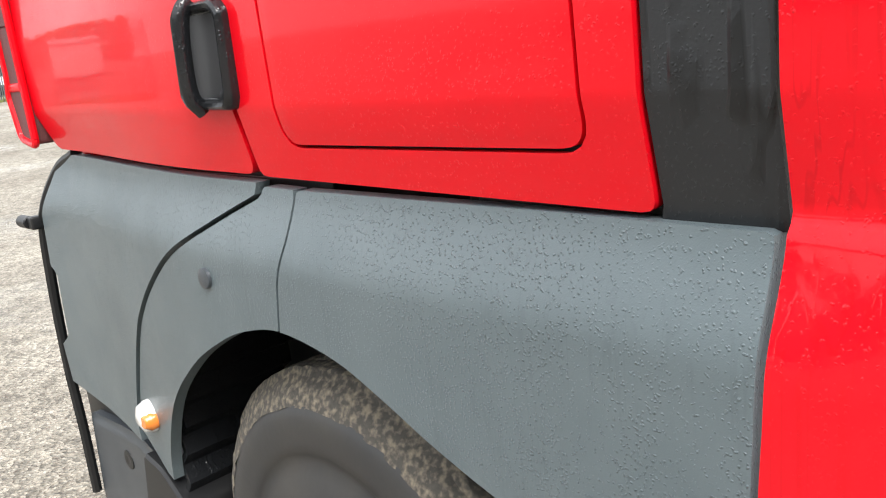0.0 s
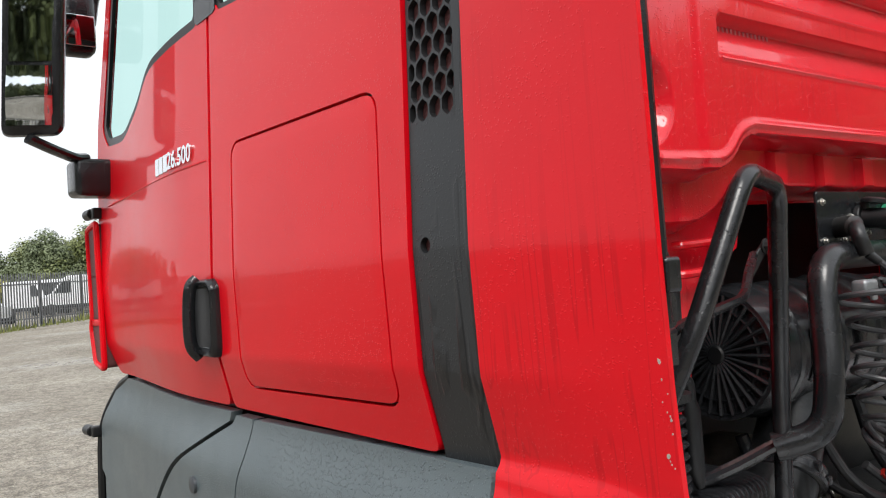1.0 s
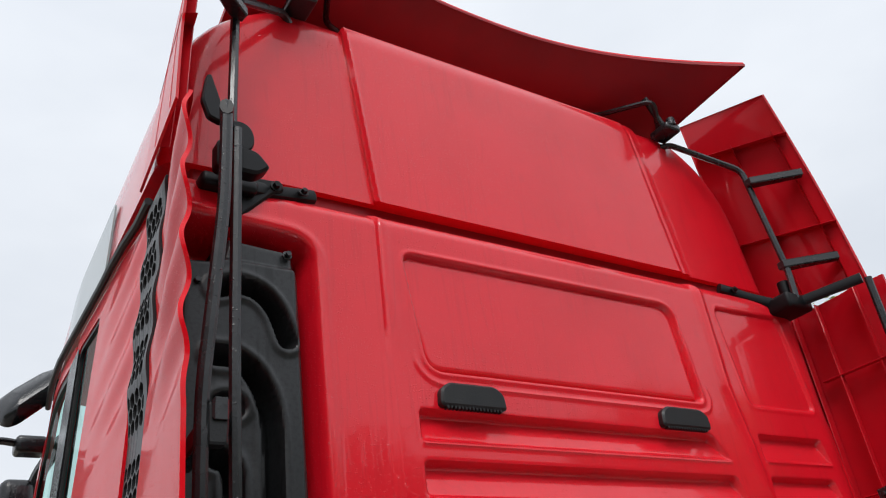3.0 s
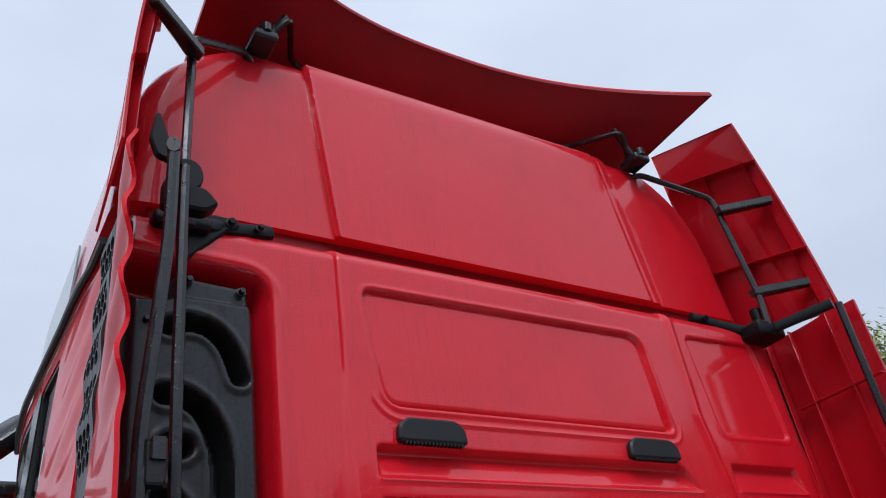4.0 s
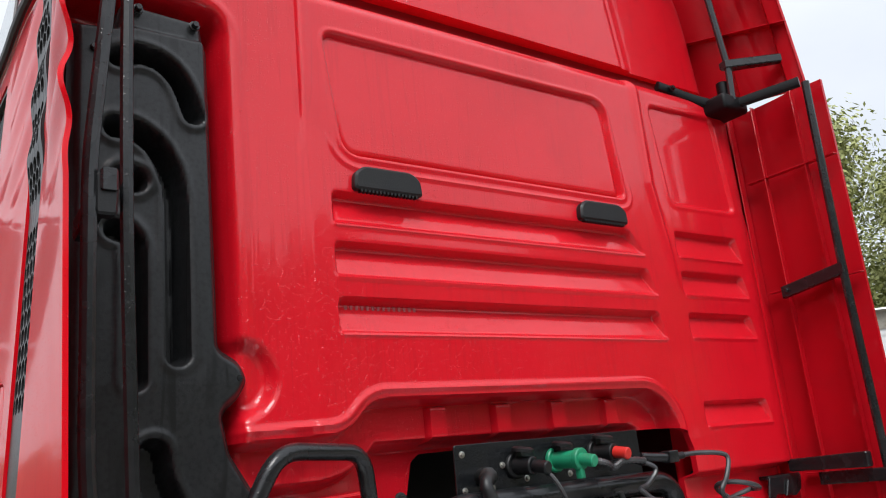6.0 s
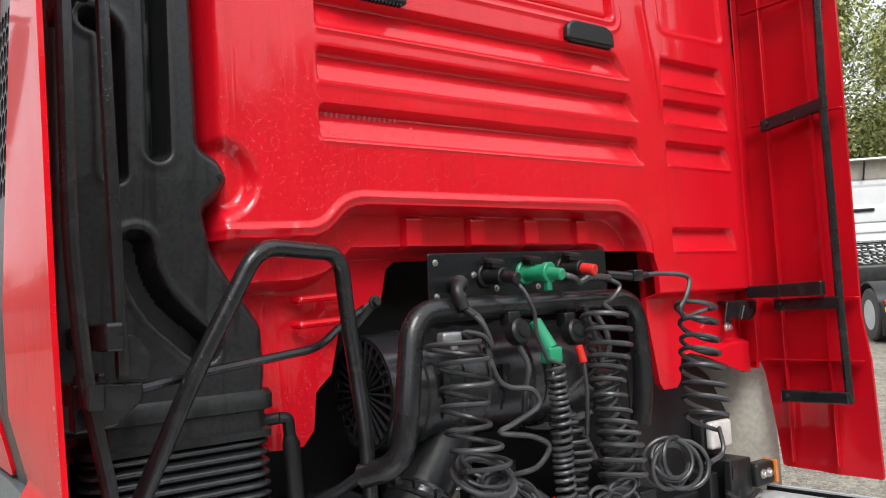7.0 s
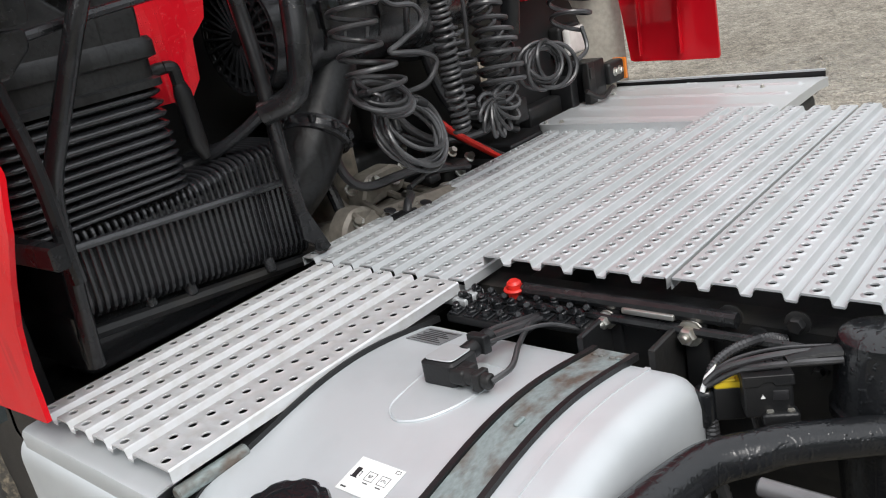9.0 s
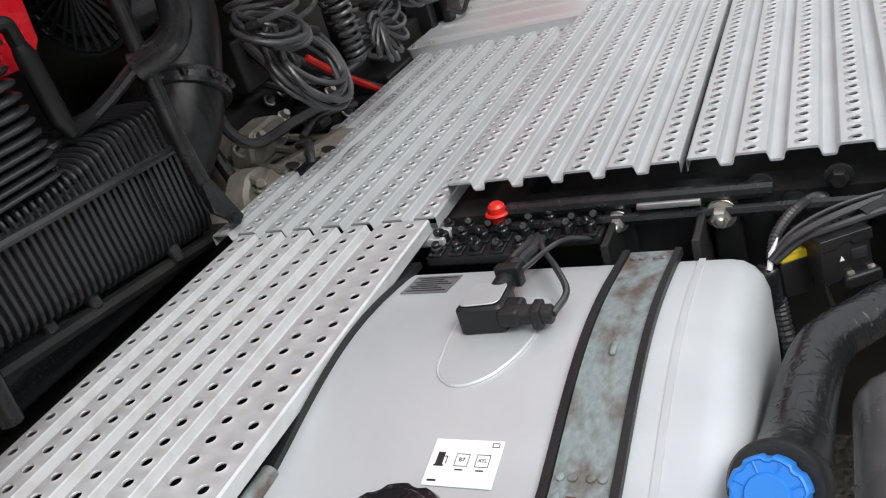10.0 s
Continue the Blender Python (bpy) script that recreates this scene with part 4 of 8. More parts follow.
def upper_flap(s):
    """The flap that continues the side flap up beside the high roof."""
    lo_f, lo_r = Vector((1.205, 0.20, 3.045)), Vector((1.25, -0.255, 2.985))
    hi_f, hi_r = Vector((1.085, 0.18, 3.955)), Vector((1.15, -0.195, 3.875))

    def surf(u, v):
        pts = [lo_f, lo_r, hi_f, hi_r]
        out = []
        for k in range(3):
            a, b, c, d = (p[k] for p in pts)
            out.append((a * (1 - u) + b * u) * (1 - v) + (c * (1 - u) + d * u) * v)
        x, y, z = out
        x = x + 0.022 * np.sin(math.pi * v) * (0.3 + 0.7 * u)
        return x * s, y, z
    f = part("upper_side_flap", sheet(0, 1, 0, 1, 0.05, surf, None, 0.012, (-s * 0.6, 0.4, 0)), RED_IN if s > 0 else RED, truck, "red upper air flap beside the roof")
    b = Build()

    def rib(u0, v0, u1, v1):
        for k in range(8):
            ring = []
            for (uu, vv) in ((u0 + (u1 - u0) * k / 8, v0 + (v1 - v0) * k / 8), (u0 + (u1 - u0) * (k + 1) / 8, v0 + (v1 - v0) * (k + 1) / 8)):
                p = Vector([float(c) for c in surf(np.array(uu), np.array(vv))])
                n = Vector((-s * 0.75, -0.5, -0.1)).normalized() * 0.035
                t = Vector((0.0015, 0.0015, 0.002))
                ring.append([p - t, p + t, p + t + n, p - t + n])
            b.loops(ring)
    rib(0.02, 0.33, 0.98, 0.30), rib(0.02, 0.80, 0.98, 0.77)
    rib(0.45, 0.02, 0.42, 0.80), rib(0.85, 0.02, 0.85, 0.80)
    part("flap_ribs", b, RED_IN, f)
    b = Build()
    b.tube(fillet([(s * 0.80, 0.14, 3.72), (s * 0.84, 0.10, 3.73), (s * 1.045, -0.045, 3.56), (s * 1.065, -0.075, 3.10), (s * 1.045, -0.08, 2.97)], 0.035), 0.0125, 8)
    for z, x in ((3.50, 1.05), (3.13, 1.07))[:2 if s > 0 else 1]:
        wide = [(s * (x - 0.02), -0.05), (s * (x + 0.02), -0.06), (s * (x + 0.15), -0.19), (s * (x + 0.13), -0.21), (s * (x - 0.025), -0.08)]
        b.prism(wide, 2, z - 0.028, z + 0.004, 0.004)
    part("flap_stay", b, STEEL_BLACK, truck, "black tubular stay of the upper flap")


def ladder(s):
    """The long stay tube of a side flap with its arms and hinge."""
    tube = Build()
    path = [(1.150, -0.300, 2.965), (1.150, -0.285, 2.3), (1.152, -0.285, 1.63), (1.156, -0.29, 1.32)]
    if s < 0:
        path = [(1.145, -0.268, 2.99), (1.148, -0.265, 2.74), (1.180, -0.252, 2.35), (1.178, -0.250, 1.85), (1.160, -0.248, 1.62), (1.112, -0.20, 1.42), (1.105, -0.19, 1.20)]
    tube.tube(fillet([(s * x, y, z) for x, y, z in path], 0.06), 0.0135, 10)
    st = part("flap_stay", tube, STEEL_BLACK, truck, "long black stay tube of the side flap")
    for z in ((2.285, 1.645, 1.335) if s > 0 else (2.30, 1.60, 1.27)):
        arms = Build()
        tilt = 0.015 if z > 2 else 0.0
        x0, x1 = sorted((s * 1.135, s * 1.165))
        ye = -0.295 if s > 0 else -0.268
        arms.prism([(-0.06, z - 0.022 - tilt), (ye, z - 0.018 + tilt), (ye, z + 0.022 + tilt), (-0.06, z + 0.018 - tilt)], 0, x0, x1, 0.004)
        arms.bolt((s * 1.135, -0.085, z - tilt), (-s, 0, 0), 0.008, 0.008)
        part("stay_arm", arms, STEEL_BLACK, st)
    b = Build()
    x0, x1 = sorted((s * 1.10, s * 1.13))
    b.prism(rounded([(0.02, 1.672), (-0.255, 1.672), (-0.255, 1.72), (0.02, 1.712)], 0.008), 0, x0, x1, 0.003)
    arm = part("hinge_arm", b, STEEL_BLACK, truck)
    if s > 0:
        b = Build()
        b.prism(rounded([(0.985, 1.662), (0.962, 1.585), (0.975, 1.568), (0.99, 1.575), (1.01, 1.608), (1.12, 1.595), (1.155, 1.615), (1.165, 1.662)], 0.008), 1, 0.02, 0.028, 0.002)
        b.rbox(0.985, 1.165, 0.022, 0.10, 1.655, 1.667, 0.004)
        b.prism([(1.05, 1.60), (1.075, 1.65), (1.10, 1.60)], 1, 0.012, 0.02, 0.002)
        bk = part("hinge_bracket", b, STEEL_BLACK, arm)
        part("bracket_bolt", Build().bolt((0.972, 0.02, 1.578), (0, -1, 0), 0.011, 0.014), ZINC, bk)
    # hinge block at the roof joint
    b = Build()
    b.tube(fillet([(s * 0.80, 0.05, 3.035), (s * 0.93, 0.02, 3.0), (s * 1.06, -0.03, 2.965), (s * 1.15, -0.28, 2.975)], 0.04), 0.015, 8, squash=1.4)
    b.rbox(*sorted((s * 0.98, s * 1.12)), -0.09 if s > 0 else -0.03, 0.03, 2.93 if s > 0 else 2.955, 2.99, 0.012)
    b.cyl((s * 1.06, -0.04, 2.94), (s * 1.06, -0.04, 3.06), 0.022, 12)
    b.bolt((s * 0.84, 0.02, 3.02), (0, -1, 0.3), 0.009)
    part("flap_hinge", b, HINGE_BLACK, truck, "black hinge block of the air flaps")


build_flaps()


# ---- grey lower panels, wheel arch, wheel ----
AXLE = (0.95, 0.53)


def build_arch():
    gap = [(0.985, 1.40), (1.13, 1.343), (1.37, 1.235), (1.60, 1.065), (1.765, 0.85), (1.86, 0.68)]
    gap = [(p.x, p.y) for p in spline([(a, b, 0) for a, b in gap], 6)]

    rim = [(1.68, 0.50), (1.64, 0.67), (1.51, 0.86), (1.32, 1.01), (1.152, 1.103), (1.04, 1.144), (0.93, 1.160), (0.78, 1.138), (0.667, 1.095), (0.55, 1.042), (0.42, 0.992), (0.2, 0.925)]
    rim = [(p.x, p.y) for p in spline([(a, b, 0) for a, b in rim], 5)] + [(0.2, 0.5)]

    def arch(u, v):
        return sd_poly(u, v, rim)
    rear = rounded([(0.032, 1.420), (0.872, 1.418), (0.888, 1.33), (0.918, 1.25), (0.936, 1.15), (0.936, 1.0), (0.50, 0.93), (0.10, 0.91), (0.052, 1.0), (0.040, 1.25)], 0.01)
    mid = [(0.878, 1.418), (0.972, 1.420)] + gap + [(1.70, 0.60), (1.58, 0.58), (0.942, 1.0), (0.942, 1.15), (0.924, 1.25), (0.894, 1.33)]
    front = [(0.985, 1.428), (2.05, 1.442), (2.20, 1.39), (2.29, 1.26), (2.31, 1.10), (2.27, 1.08), (2.31, 0.87), (2.38, 0.83), (2.38, 0.70), (1.87, 0.64)] + [(a + 0.009, b + 0.006) for a, b in gap[::-1]]
    lowsurf = lambda u, v: (low_x(u, v), u, v)
    part("arch_panel", sheet(0.02, 0.95, 0.90, 1.44, 0.011, lowsurf, lambda u, v: np.maximum(sd_poly(u, v, rear), -arch(u, v)), 0.03, (1, 0, 0)), GREY, truck, "grey plastic wheel-arch panel beaded with rain")
    part("arch_panel", sheet(0.87, 1.90, 0.56, 1.44, 0.011, lowsurf, lambda u, v: np.maximum(sd_poly(u, v, mid), -arch(u, v)), 0.03, (1, 0, 0)), GREY, truck, "grey plastic wheel-arch panel beaded with rain")
    part("step_panel", sheet(0.97, 2.42, 0.60, 1.46, 0.011, lambda u, v: (low_x(u, v) - 0.006, u, v), lambda u, v: sd_poly(u, v, front), 0.03, (1, 0, 0)), GREY, truck, "grey plastic entry-step panel")
    # Added dark sheets fill the gaps between the grey panels.
    b = Build()
    b.rbox(-1.125, -1.115, 0.86, 1.66, 1.19, 1.42, 0.003)
    b.rbox(-1.105, -1.095, 1.64, 2.1, 0.66, 1.2, 0.003)
    part("panel_backing", b, BLACK_MATT, truck)
    # Added dark box fills the shaded gap below the intake strip.
    part("strip_foot", Build().rbox(-1.188, -1.15, 0.034, 0.172, 1.405, 1.436, 0.004), BLACK_MATT, truck)
    edge = [(float(low_x(y, z)) + 0.012, y, z) for y, z in ((2.06, 1.445), (2.22, 1.39), (2.33, 1.25), (2.385, 1.05), (2.445, 0.74), (2.46, 0.5), (2.49, 0.25))]
    part("edge_rubber", Build().tube(spline(edge, 4), 0.017, 8), BLACK_MATT, truck)
    bumper = rounded([(2.42, 0.565), (2.03, 0.585), (1.84, 0.55), (2.02, 0.36), (2.10, 0.20), (2.5, 0.20)], 0.03)
    lb = part("lower_bumper", sheet(1.80, 2.54, 0.18, 0.62, 0.011, lambda u, v: (low_x(u, v) + 0.035 - 0.010 * step(sd_poly(u, v, bumper) + 0.012, 0.02), u, v), lambda u, v: sd_poly(u, v, bumper), 0.03, (1, 0, 0)), SLATE, truck, "slate grey lower bumper corner")
    part("panel_plug", Build().lathe((float(low_x(2.15, 0.47)) + 0.028, 2.15, 0.47), (-1, 0, 0), [(0, 0.034), (0.006, 0.032), (0.008, 0.02), (0.006, 0.012), (0.006, 0.0)], 18), BLACK_MATT, lb)
    part("bumper_backing", Build().rbox(-1.06, -1.04, 1.86, 2.5, 0.15, 1.3, 0.004), BLACK_MATT, truck)
    b = Build()
    x = float(low_x(1.175, 1.23))
    b.lathe((x, 1.175, 1.232), (-1, 0, 0), [(0, 0.022), (0.007, 0.021), (0.009, 0.014), (0.009, 0.003)], 18)
    part("panel_plug", b, SLATE, truck)
    lamp = Build()
    x = float(low_x(1.73, 0.76))
    lamp.lathe((x, 1.725, 0.765), (-1, 0, 0), [(0, 0.045), (0.012, 0.045), (0.03, 0.036), (0.04, 0.015)], 20)
    lp = part("side_lamp", lamp, CLEAR, truck, "clear side marker lamp with an orange half")
    lamp = Build()
    lamp.lathe((x - 0.003, 1.700, 0.762), (-1, 0, 0), [(0, 0.026), (0.02, 0.026), (0.036, 0.015)], 16)
    part("orange_lens", lamp, ORANGE, lp)
    # washer jet pins on the door's front edge and the step edge
    for y, z, xx in ((2.21, 2.035, -1.14), (2.33, 1.235, -1.15)):
        b = Build()
        b.rbox(xx - 0.02, xx + 0.05, y - 0.005, y + 0.03, z - 0.02, z + 0.02, 0.006)
        b.cyl((xx - 0.012, y + 0.03, z), (xx - 0.012, y + 0.10, z), 0.02, 12)
        part("edge_pin", b, BLACK_MATT, truck)
    # corner air guide at the cab's front
    b = Build()
    pts = rounded([(2.20, 1.47), (2.30, 1.49), (2.335, 1.62), (2.315, 1.66), (2.325, 1.98), (2.215, 2.0)], 0.02)
    ring = [(-1.150, p[0], p[1]) for p in pts]
    b.tube(ring + [ring[0]], 0.011, 8)
    b.rbox(-1.155, -1.13, 2.225, 2.32, 1.625, 1.65, 0.006)
    b.rbox(-1.150, -1.13, 2.225, 2.32, 1.80, 1.812, 0.004)
    g = part("corner_air_guide", b, RED, truck, "red corner air guide, its slot filled dark for shade")
    b = Build()
    # Flush dark block stands in for the shade of a deep slot.
    b.prism(pts, 0, -1.150, -1.04, 0.002)
    part("guide_slot", b, MESH_SLOT_FILL, g)


build_arch()


def build_wheel():
    cy, cz = AXLE
    w = thing("wheel", "", "")
    w.parent = truck
    w["label"] = "front wheel with a worn, dusty tyre and cream rim"
    t = Build()
    prof = [(0.0, 0.29), (0.012, 0.31), (0.006, 0.335), (0.003, 0.338), (0.002, 0.36), (-0.002, 0.385), (0.0, 0.415), (0.008, 0.437), (0.012, 0.440), (0.03, 0.468), (0.06, 0.488), (0.25, 0.49), (0.275, 0.48), (0.295, 0.45), (0.30, 0.40), (0.30, 0.29)]
    t.lathe((-1.165, cy, cz), (1, 0, 0), prof, 72)
    tyre = part("tyre", t, TYRE, w, "muddy black tyre", sharp=50)
    tread = Build()
    tp = [(0.006, 0.434), (0.012, 0.450), (0.024, 0.470), (0.036, 0.484), (0.046, 0.490)]
    for k in range(4):
        x0 = 0.052 + 0.057 * k
        tp += [(x0, 0.504), (x0 + 0.004, 0.507), (x0 + 0.038, 0.508), (x0 + 0.043, 0.505), (x0 + 0.046, 0.494), (x0 + 0.053, 0.494)]
    tread.lathe((-1.165, cy, cz), (1, 0, 0), tp[:-1] + [(0.274, 0.486)], 160)
    rough = random.Random(12)
    tread.v = [(x + rough.uniform(-0.002, 0.002), cy + (y - cy) * (1 + q), cz + (z - cz) * (1 + q)) for (x, y, z) in tread.v for q in (rough.uniform(-0.007, 0.004),)]
    tread.f = [face for face in tread.f if len(face) == 4]
    part("tread", tread, TREAD, tyre, "sandy ribbed tread", sharp=40)
    r = Build()
    r.lathe((-1.155, cy, cz), (1, 0, 0), [(0.0, 0.292), (-0.006, 0.285), (0.0, 0.27), (0.05, 0.262), (0.10, 0.24), (0.11, 0.18), (0.06, 0.14), (0.055, 0.05), (0.05, 0.0)], 48)
    part("rim", r, material("cream_rim", (0.62, 0.57, 0.45), 0.5, spots=(0.4, 0.33, 0.22), spot_scale=12, spot_amount=0.7), w, "cream painted steel rim")
    a = Build()
    rings = []
    for k in range(57):
        t0 = radians(-18 + 205 * k / 56)
        rr = 0.70 + (0.014 if k % 2 else -0.014)
        rings.append([(-1.14, cy + rr * math.cos(t0), cz + rr * math.sin(t0)), (-0.80, cy + rr * math.cos(t0), cz + rr * math.sin(t0)), (-0.80, cy + (rr + 0.02) * math.cos(t0), cz + (rr + 0.02) * math.sin(t0)), (-1.14, cy + (rr + 0.02) * math.cos(t0), cz + (rr + 0.02) * math.sin(t0))])
    a.loops(rings)
    part("arch_liner", a, BLACK, truck, "ribbed black wheel-arch liner", sharp=20)
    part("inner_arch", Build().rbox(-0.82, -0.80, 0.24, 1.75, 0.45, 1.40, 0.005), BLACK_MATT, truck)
    b = Build()
    b.prism([(-0.96, 0.86), (-0.935, 0.875), (-0.90, 1.0), (-0.925, 1.0)], 1, 1.19, 1.215, 0.003)
    part("stay_rod", b, CAST, truck)
    b = Build()
    b.prism(rounded([(1.74, 0.60), (1.84, 0.62), (1.90, 0.35), (1.6, 0.3), (1.62, 0.52)], 0.02), 0, -1.17, -1.0, 0.008)
    part("mud_flap_bracket", b, BLACK_MATT, truck)


build_wheel()


# ---- behind the cab: duct, bellows, coolers, rails ----
DUCT = rounded([(-1.165, 1.50), (-0.725, 1.50), (-0.715, 1.60), (-0.722, 1.69), (-0.78, 1.775), (-0.835, 1.86), (-0.852, 1.94), (-0.815, 1.972), (-0.795, 2.01), (-0.815, 2.05),
                (-0.858, 2.075), (-0.868, 2.755), (-0.878, 2.835), (-1.055, 2.845), (-1.07, 2.775), (-1.165, 2.765)], 0.014)
SLOTS = (([(-1.07, 2.69), (-1.03, 2.705), (-0.98, 2.695), (-0.94, 2.655), (-0.912, 2.585)], 0.024),
         ([(-1.075, 2.53), (-1.03, 2.525), (-0.985, 2.485), (-0.955, 2.40), (-0.952, 2.22), (-0.952, 2.06)], 0.026),
         ([(-1.04, 2.42), (-1.055, 2.42)], 0.030),
         ([(-1.075, 2.31), (-1.05, 2.30), (-1.036, 2.25), (-1.036, 2.01)], 0.024),
         ([(-1.00, 1.865), (-0.985, 1.80), (-0.95, 1.74), (-0.90, 1.69), (-0.86, 1.655)], 0.034))


def duct_y(x, z):
    y = np.full(x.shape, -0.012) + 0.03 * np.clip((2.0 - z) / 0.4, 0, 1)
    d = sd_poly(x, z, DUCT)
    y = y + 0.035 * (1 - step(d, 0.028)) ** 2
    y = y + 0.012 * step(2.765 - z, 0.012) * (x < -0.86)
    for line, w in SLOTS:
        s = sd_line(x, z, [(p.x, p.y) for p in spline([(a, b, 0) for a, b in line], 5)]) - w
        y = y + 0.075 * step(s, 0.016) - 0.005 * np.exp(-((s - 0.008) / 0.008) ** 2)
    return y


def build_duct():
    d = part("air_duct", sheet(-1.17, -0.70, 1.49, 2.86, 0.0048, lambda u, v: (u, duct_y(u, v), v), lambda u, v: sd_poly(u, v, DUCT), 0.11, (0, 1, 0)), DUCT_BLACK, truck,
             "moulded black air intake duct, streaked with rain")
    for x, z in ((-0.905, 2.805), (-1.03, 2.815), (-0.825, 2.01), (-1.12, 2.70)):
        part("duct_bolt", Build().bolt((x, -0.008 if z > 2.5 else 0.002, z), (0, -1, 0), 0.008, 0.012), STEEL_BLACK, d)
    b = Build()

    def ring(x0, x1, y0, y1, z, r=0.05):
        return [(x, y, z) for x, y in rounded([(x0, y0), (x1, y0), (x1, y1), (x0, y1)], r, 5)]
    rings = [ring(-1.10, -0.705, 0.018, 0.30, 1.555), ring(-1.105, -0.70, 0.012, 0.30, 1.545), ring(-1.105, -0.70, 0.012, 0.30, 1.515), ring(-1.085, -0.715, 0.022, 0.29, 1.51), ring(-1.085, -0.715, 0.022, 0.29, 1.475), ring(-1.10, -0.705, 0.012, 0.30, 1.47), ring(-1.10, -0.705, 0.012, 0.30, 1.455)]
    b.loops(rings)
    part("duct_collar", b, DUCT_BLACK, d)
    b = Build()
    rings = []
    n = 11
    for k in range(n * 8 + 1):
        t = k / (n * 8)
        o = 0.020 * abs(math.sin(math.pi * k / 8)) ** 0.6 - 0.010
        z = 1.455 - 0.225 * t - 0.012 * math.sin(t * 3)
        rings.append(ring(-1.09 - o - 0.012 * t, -0.712 + o + 0.004 * t, 0.03 - o, 0.30 + o, z, 0.07))
    b.loops(rings)
    part("bellows", b, WET_BLACK, d, "ribbed black rubber bellows", sharp=60)
    # grab hoop
    h = Build()
    path = [(-1.067, -0.046, 0.99), (-1.06, -0.05, 1.12), (-1.048, -0.075, 1.345), (-0.96, -0.165, 1.60), (-0.828, -0.19, 1.848), (-0.605, -0.115, 1.838), (-0.578, -0.088, 1.70), (-0.515, -0.035, 1.45), (-0.488, -0.006, 1.20), (-0.482, -0.02, 1.04)]
    h.tube(fillet(path, 0.05, 6), 0.0175, 12)
    hp = part("grab_hoop", h, STEEL_BLACK, truck, "black tubular grab hoop, wet and scratched")
    b = Build()
    b.prism([(-0.505, 1.09), (-0.475, 1.09), (-0.43, 0.985), (-0.45, 0.975), (-0.505, 1.03)], 1, -0.035, -0.021, 0.002)
    b.bolt((-0.468, -0.035, 1.00), (0, -1, 0), 0.010, 0.012)
    part("hoop_foot", b, STEEL_BLACK, hp)
    b = Build()
    b.tube(fillet([(-1.15, -0.195, 1.597), (-1.06, -0.18, 1.601), (-0.95, -0.13, 1.612), (-0.628, -0.045, 1.637), (-0.555, -0.01, 1.678), (-0.465, 0.03, 1.715)], 0.04, 5), 0.0095, 8)
    part("stay_bar", b, STEEL_BLACK, truck, "thin black steel stay bar")
    b = Build()
    b.prism(rounded([(-0.50, 1.695), (-0.44, 1.74), (-0.425, 1.725), (-0.485, 1.67)], 0.006), 1, 0.02, 0.028, 0.002)
    b.bolt((-0.437, 0.02, 1.731), (0, -1, 0), 0.011, 0.012)
    part("stay_bar_end", b, CHASSIS, truck)
    b = Build()
    b.prism(rounded([(-1.17, 1.62), (-1.055, 1.615), (-1.055, 1.585), (-1.10, 1.545), (-1.17, 1.54)], 0.008), 1, -0.20, -0.165, 0.004)
    b.prism(rounded([(-1.10, 1.62), (-1.045, 1.62), (-1.04, 1.66), (-1.065, 1.695), (-1.10, 1.70)], 0.012), 1, -0.20, -0.195, 0.001)
    for x in (-1.155, -1.12, -1.08):
        b.bolt((x, -0.18, 1.62), (0, 0, 1), 0.009, 0.012)
    part("flap_bracket", b, STEEL_BLACK, truck)
    b = Build()
    b.prism(rounded([(-1.172, 2.255), (-1.135, 2.255), (-1.132, 2.32), (-1.14, 2.335), (-1.172, 2.33)], 0.008), 1, -0.262, -0.23, 0.004)
    part("stay_clip", b, BLACK_MATT, truck)
    # second stay tube beside the long one
    b = Build()
    b.tube(fillet([(-1.115, -0.245, 2.95), (-1.114, -0.233, 2.5), (-1.110, -0.225, 2.2), (-1.093, -0.215, 1.63)], 0.1), 0.012, 8)
    part("flap_stay", b, STEEL_BLACK, truck, "long black stay tube of the side flap")
    b = Build()
    b.prism(rounded([(-1.125, 2.93), (-1.095, 2.905), (-1.07, 2.925), (-1.065, 2.955), (-1.075, 2.985), (-1.10, 2.995), (-1.125, 2.985)], 0.014), 1, -0.225, -0.205, 0.004)
    part("pivot_cap", b, HINGE_BLACK, truck)
    b = Build()
    b.prism(rounded([(-1.15, 2.86), (-1.06, 2.86), (-1.03, 2.885), (-1.06, 2.92), (-1.15, 2.93)], 0.012), 1, -0.228, -0.185, 0.006)
    part("pivot_block", b, HINGE_BLACK, truck)
    b = Build()
    b.prism(rounded([(-1.04, 2.87), (-0.93, 2.985), (-0.90, 3.0), (-0.905, 3.025), (-1.02, 3.02), (-1.06, 2.96)], 0.01), 1, 0.0, 0.03, 0.005)
    b.bolt((-0.925, 0.0, 3.005), (0, -1, 0), 0.010, 0.012)
    part("stay_pivot", b, HINGE_BLACK, truck, "black cast pivot of the flap stays")
    b = Build()
    b.prism(rounded([(-1.175, 3.10), (-1.165, 3.105), (-1.135, 3.01), (-1.14, 2.975), (-1.17, 2.985), (-1.185, 3.03)], 0.008), 1, -0.225, -0.205, 0.004)
    part("flap_arm", b, HINGE_BLACK, truck)


build_duct()


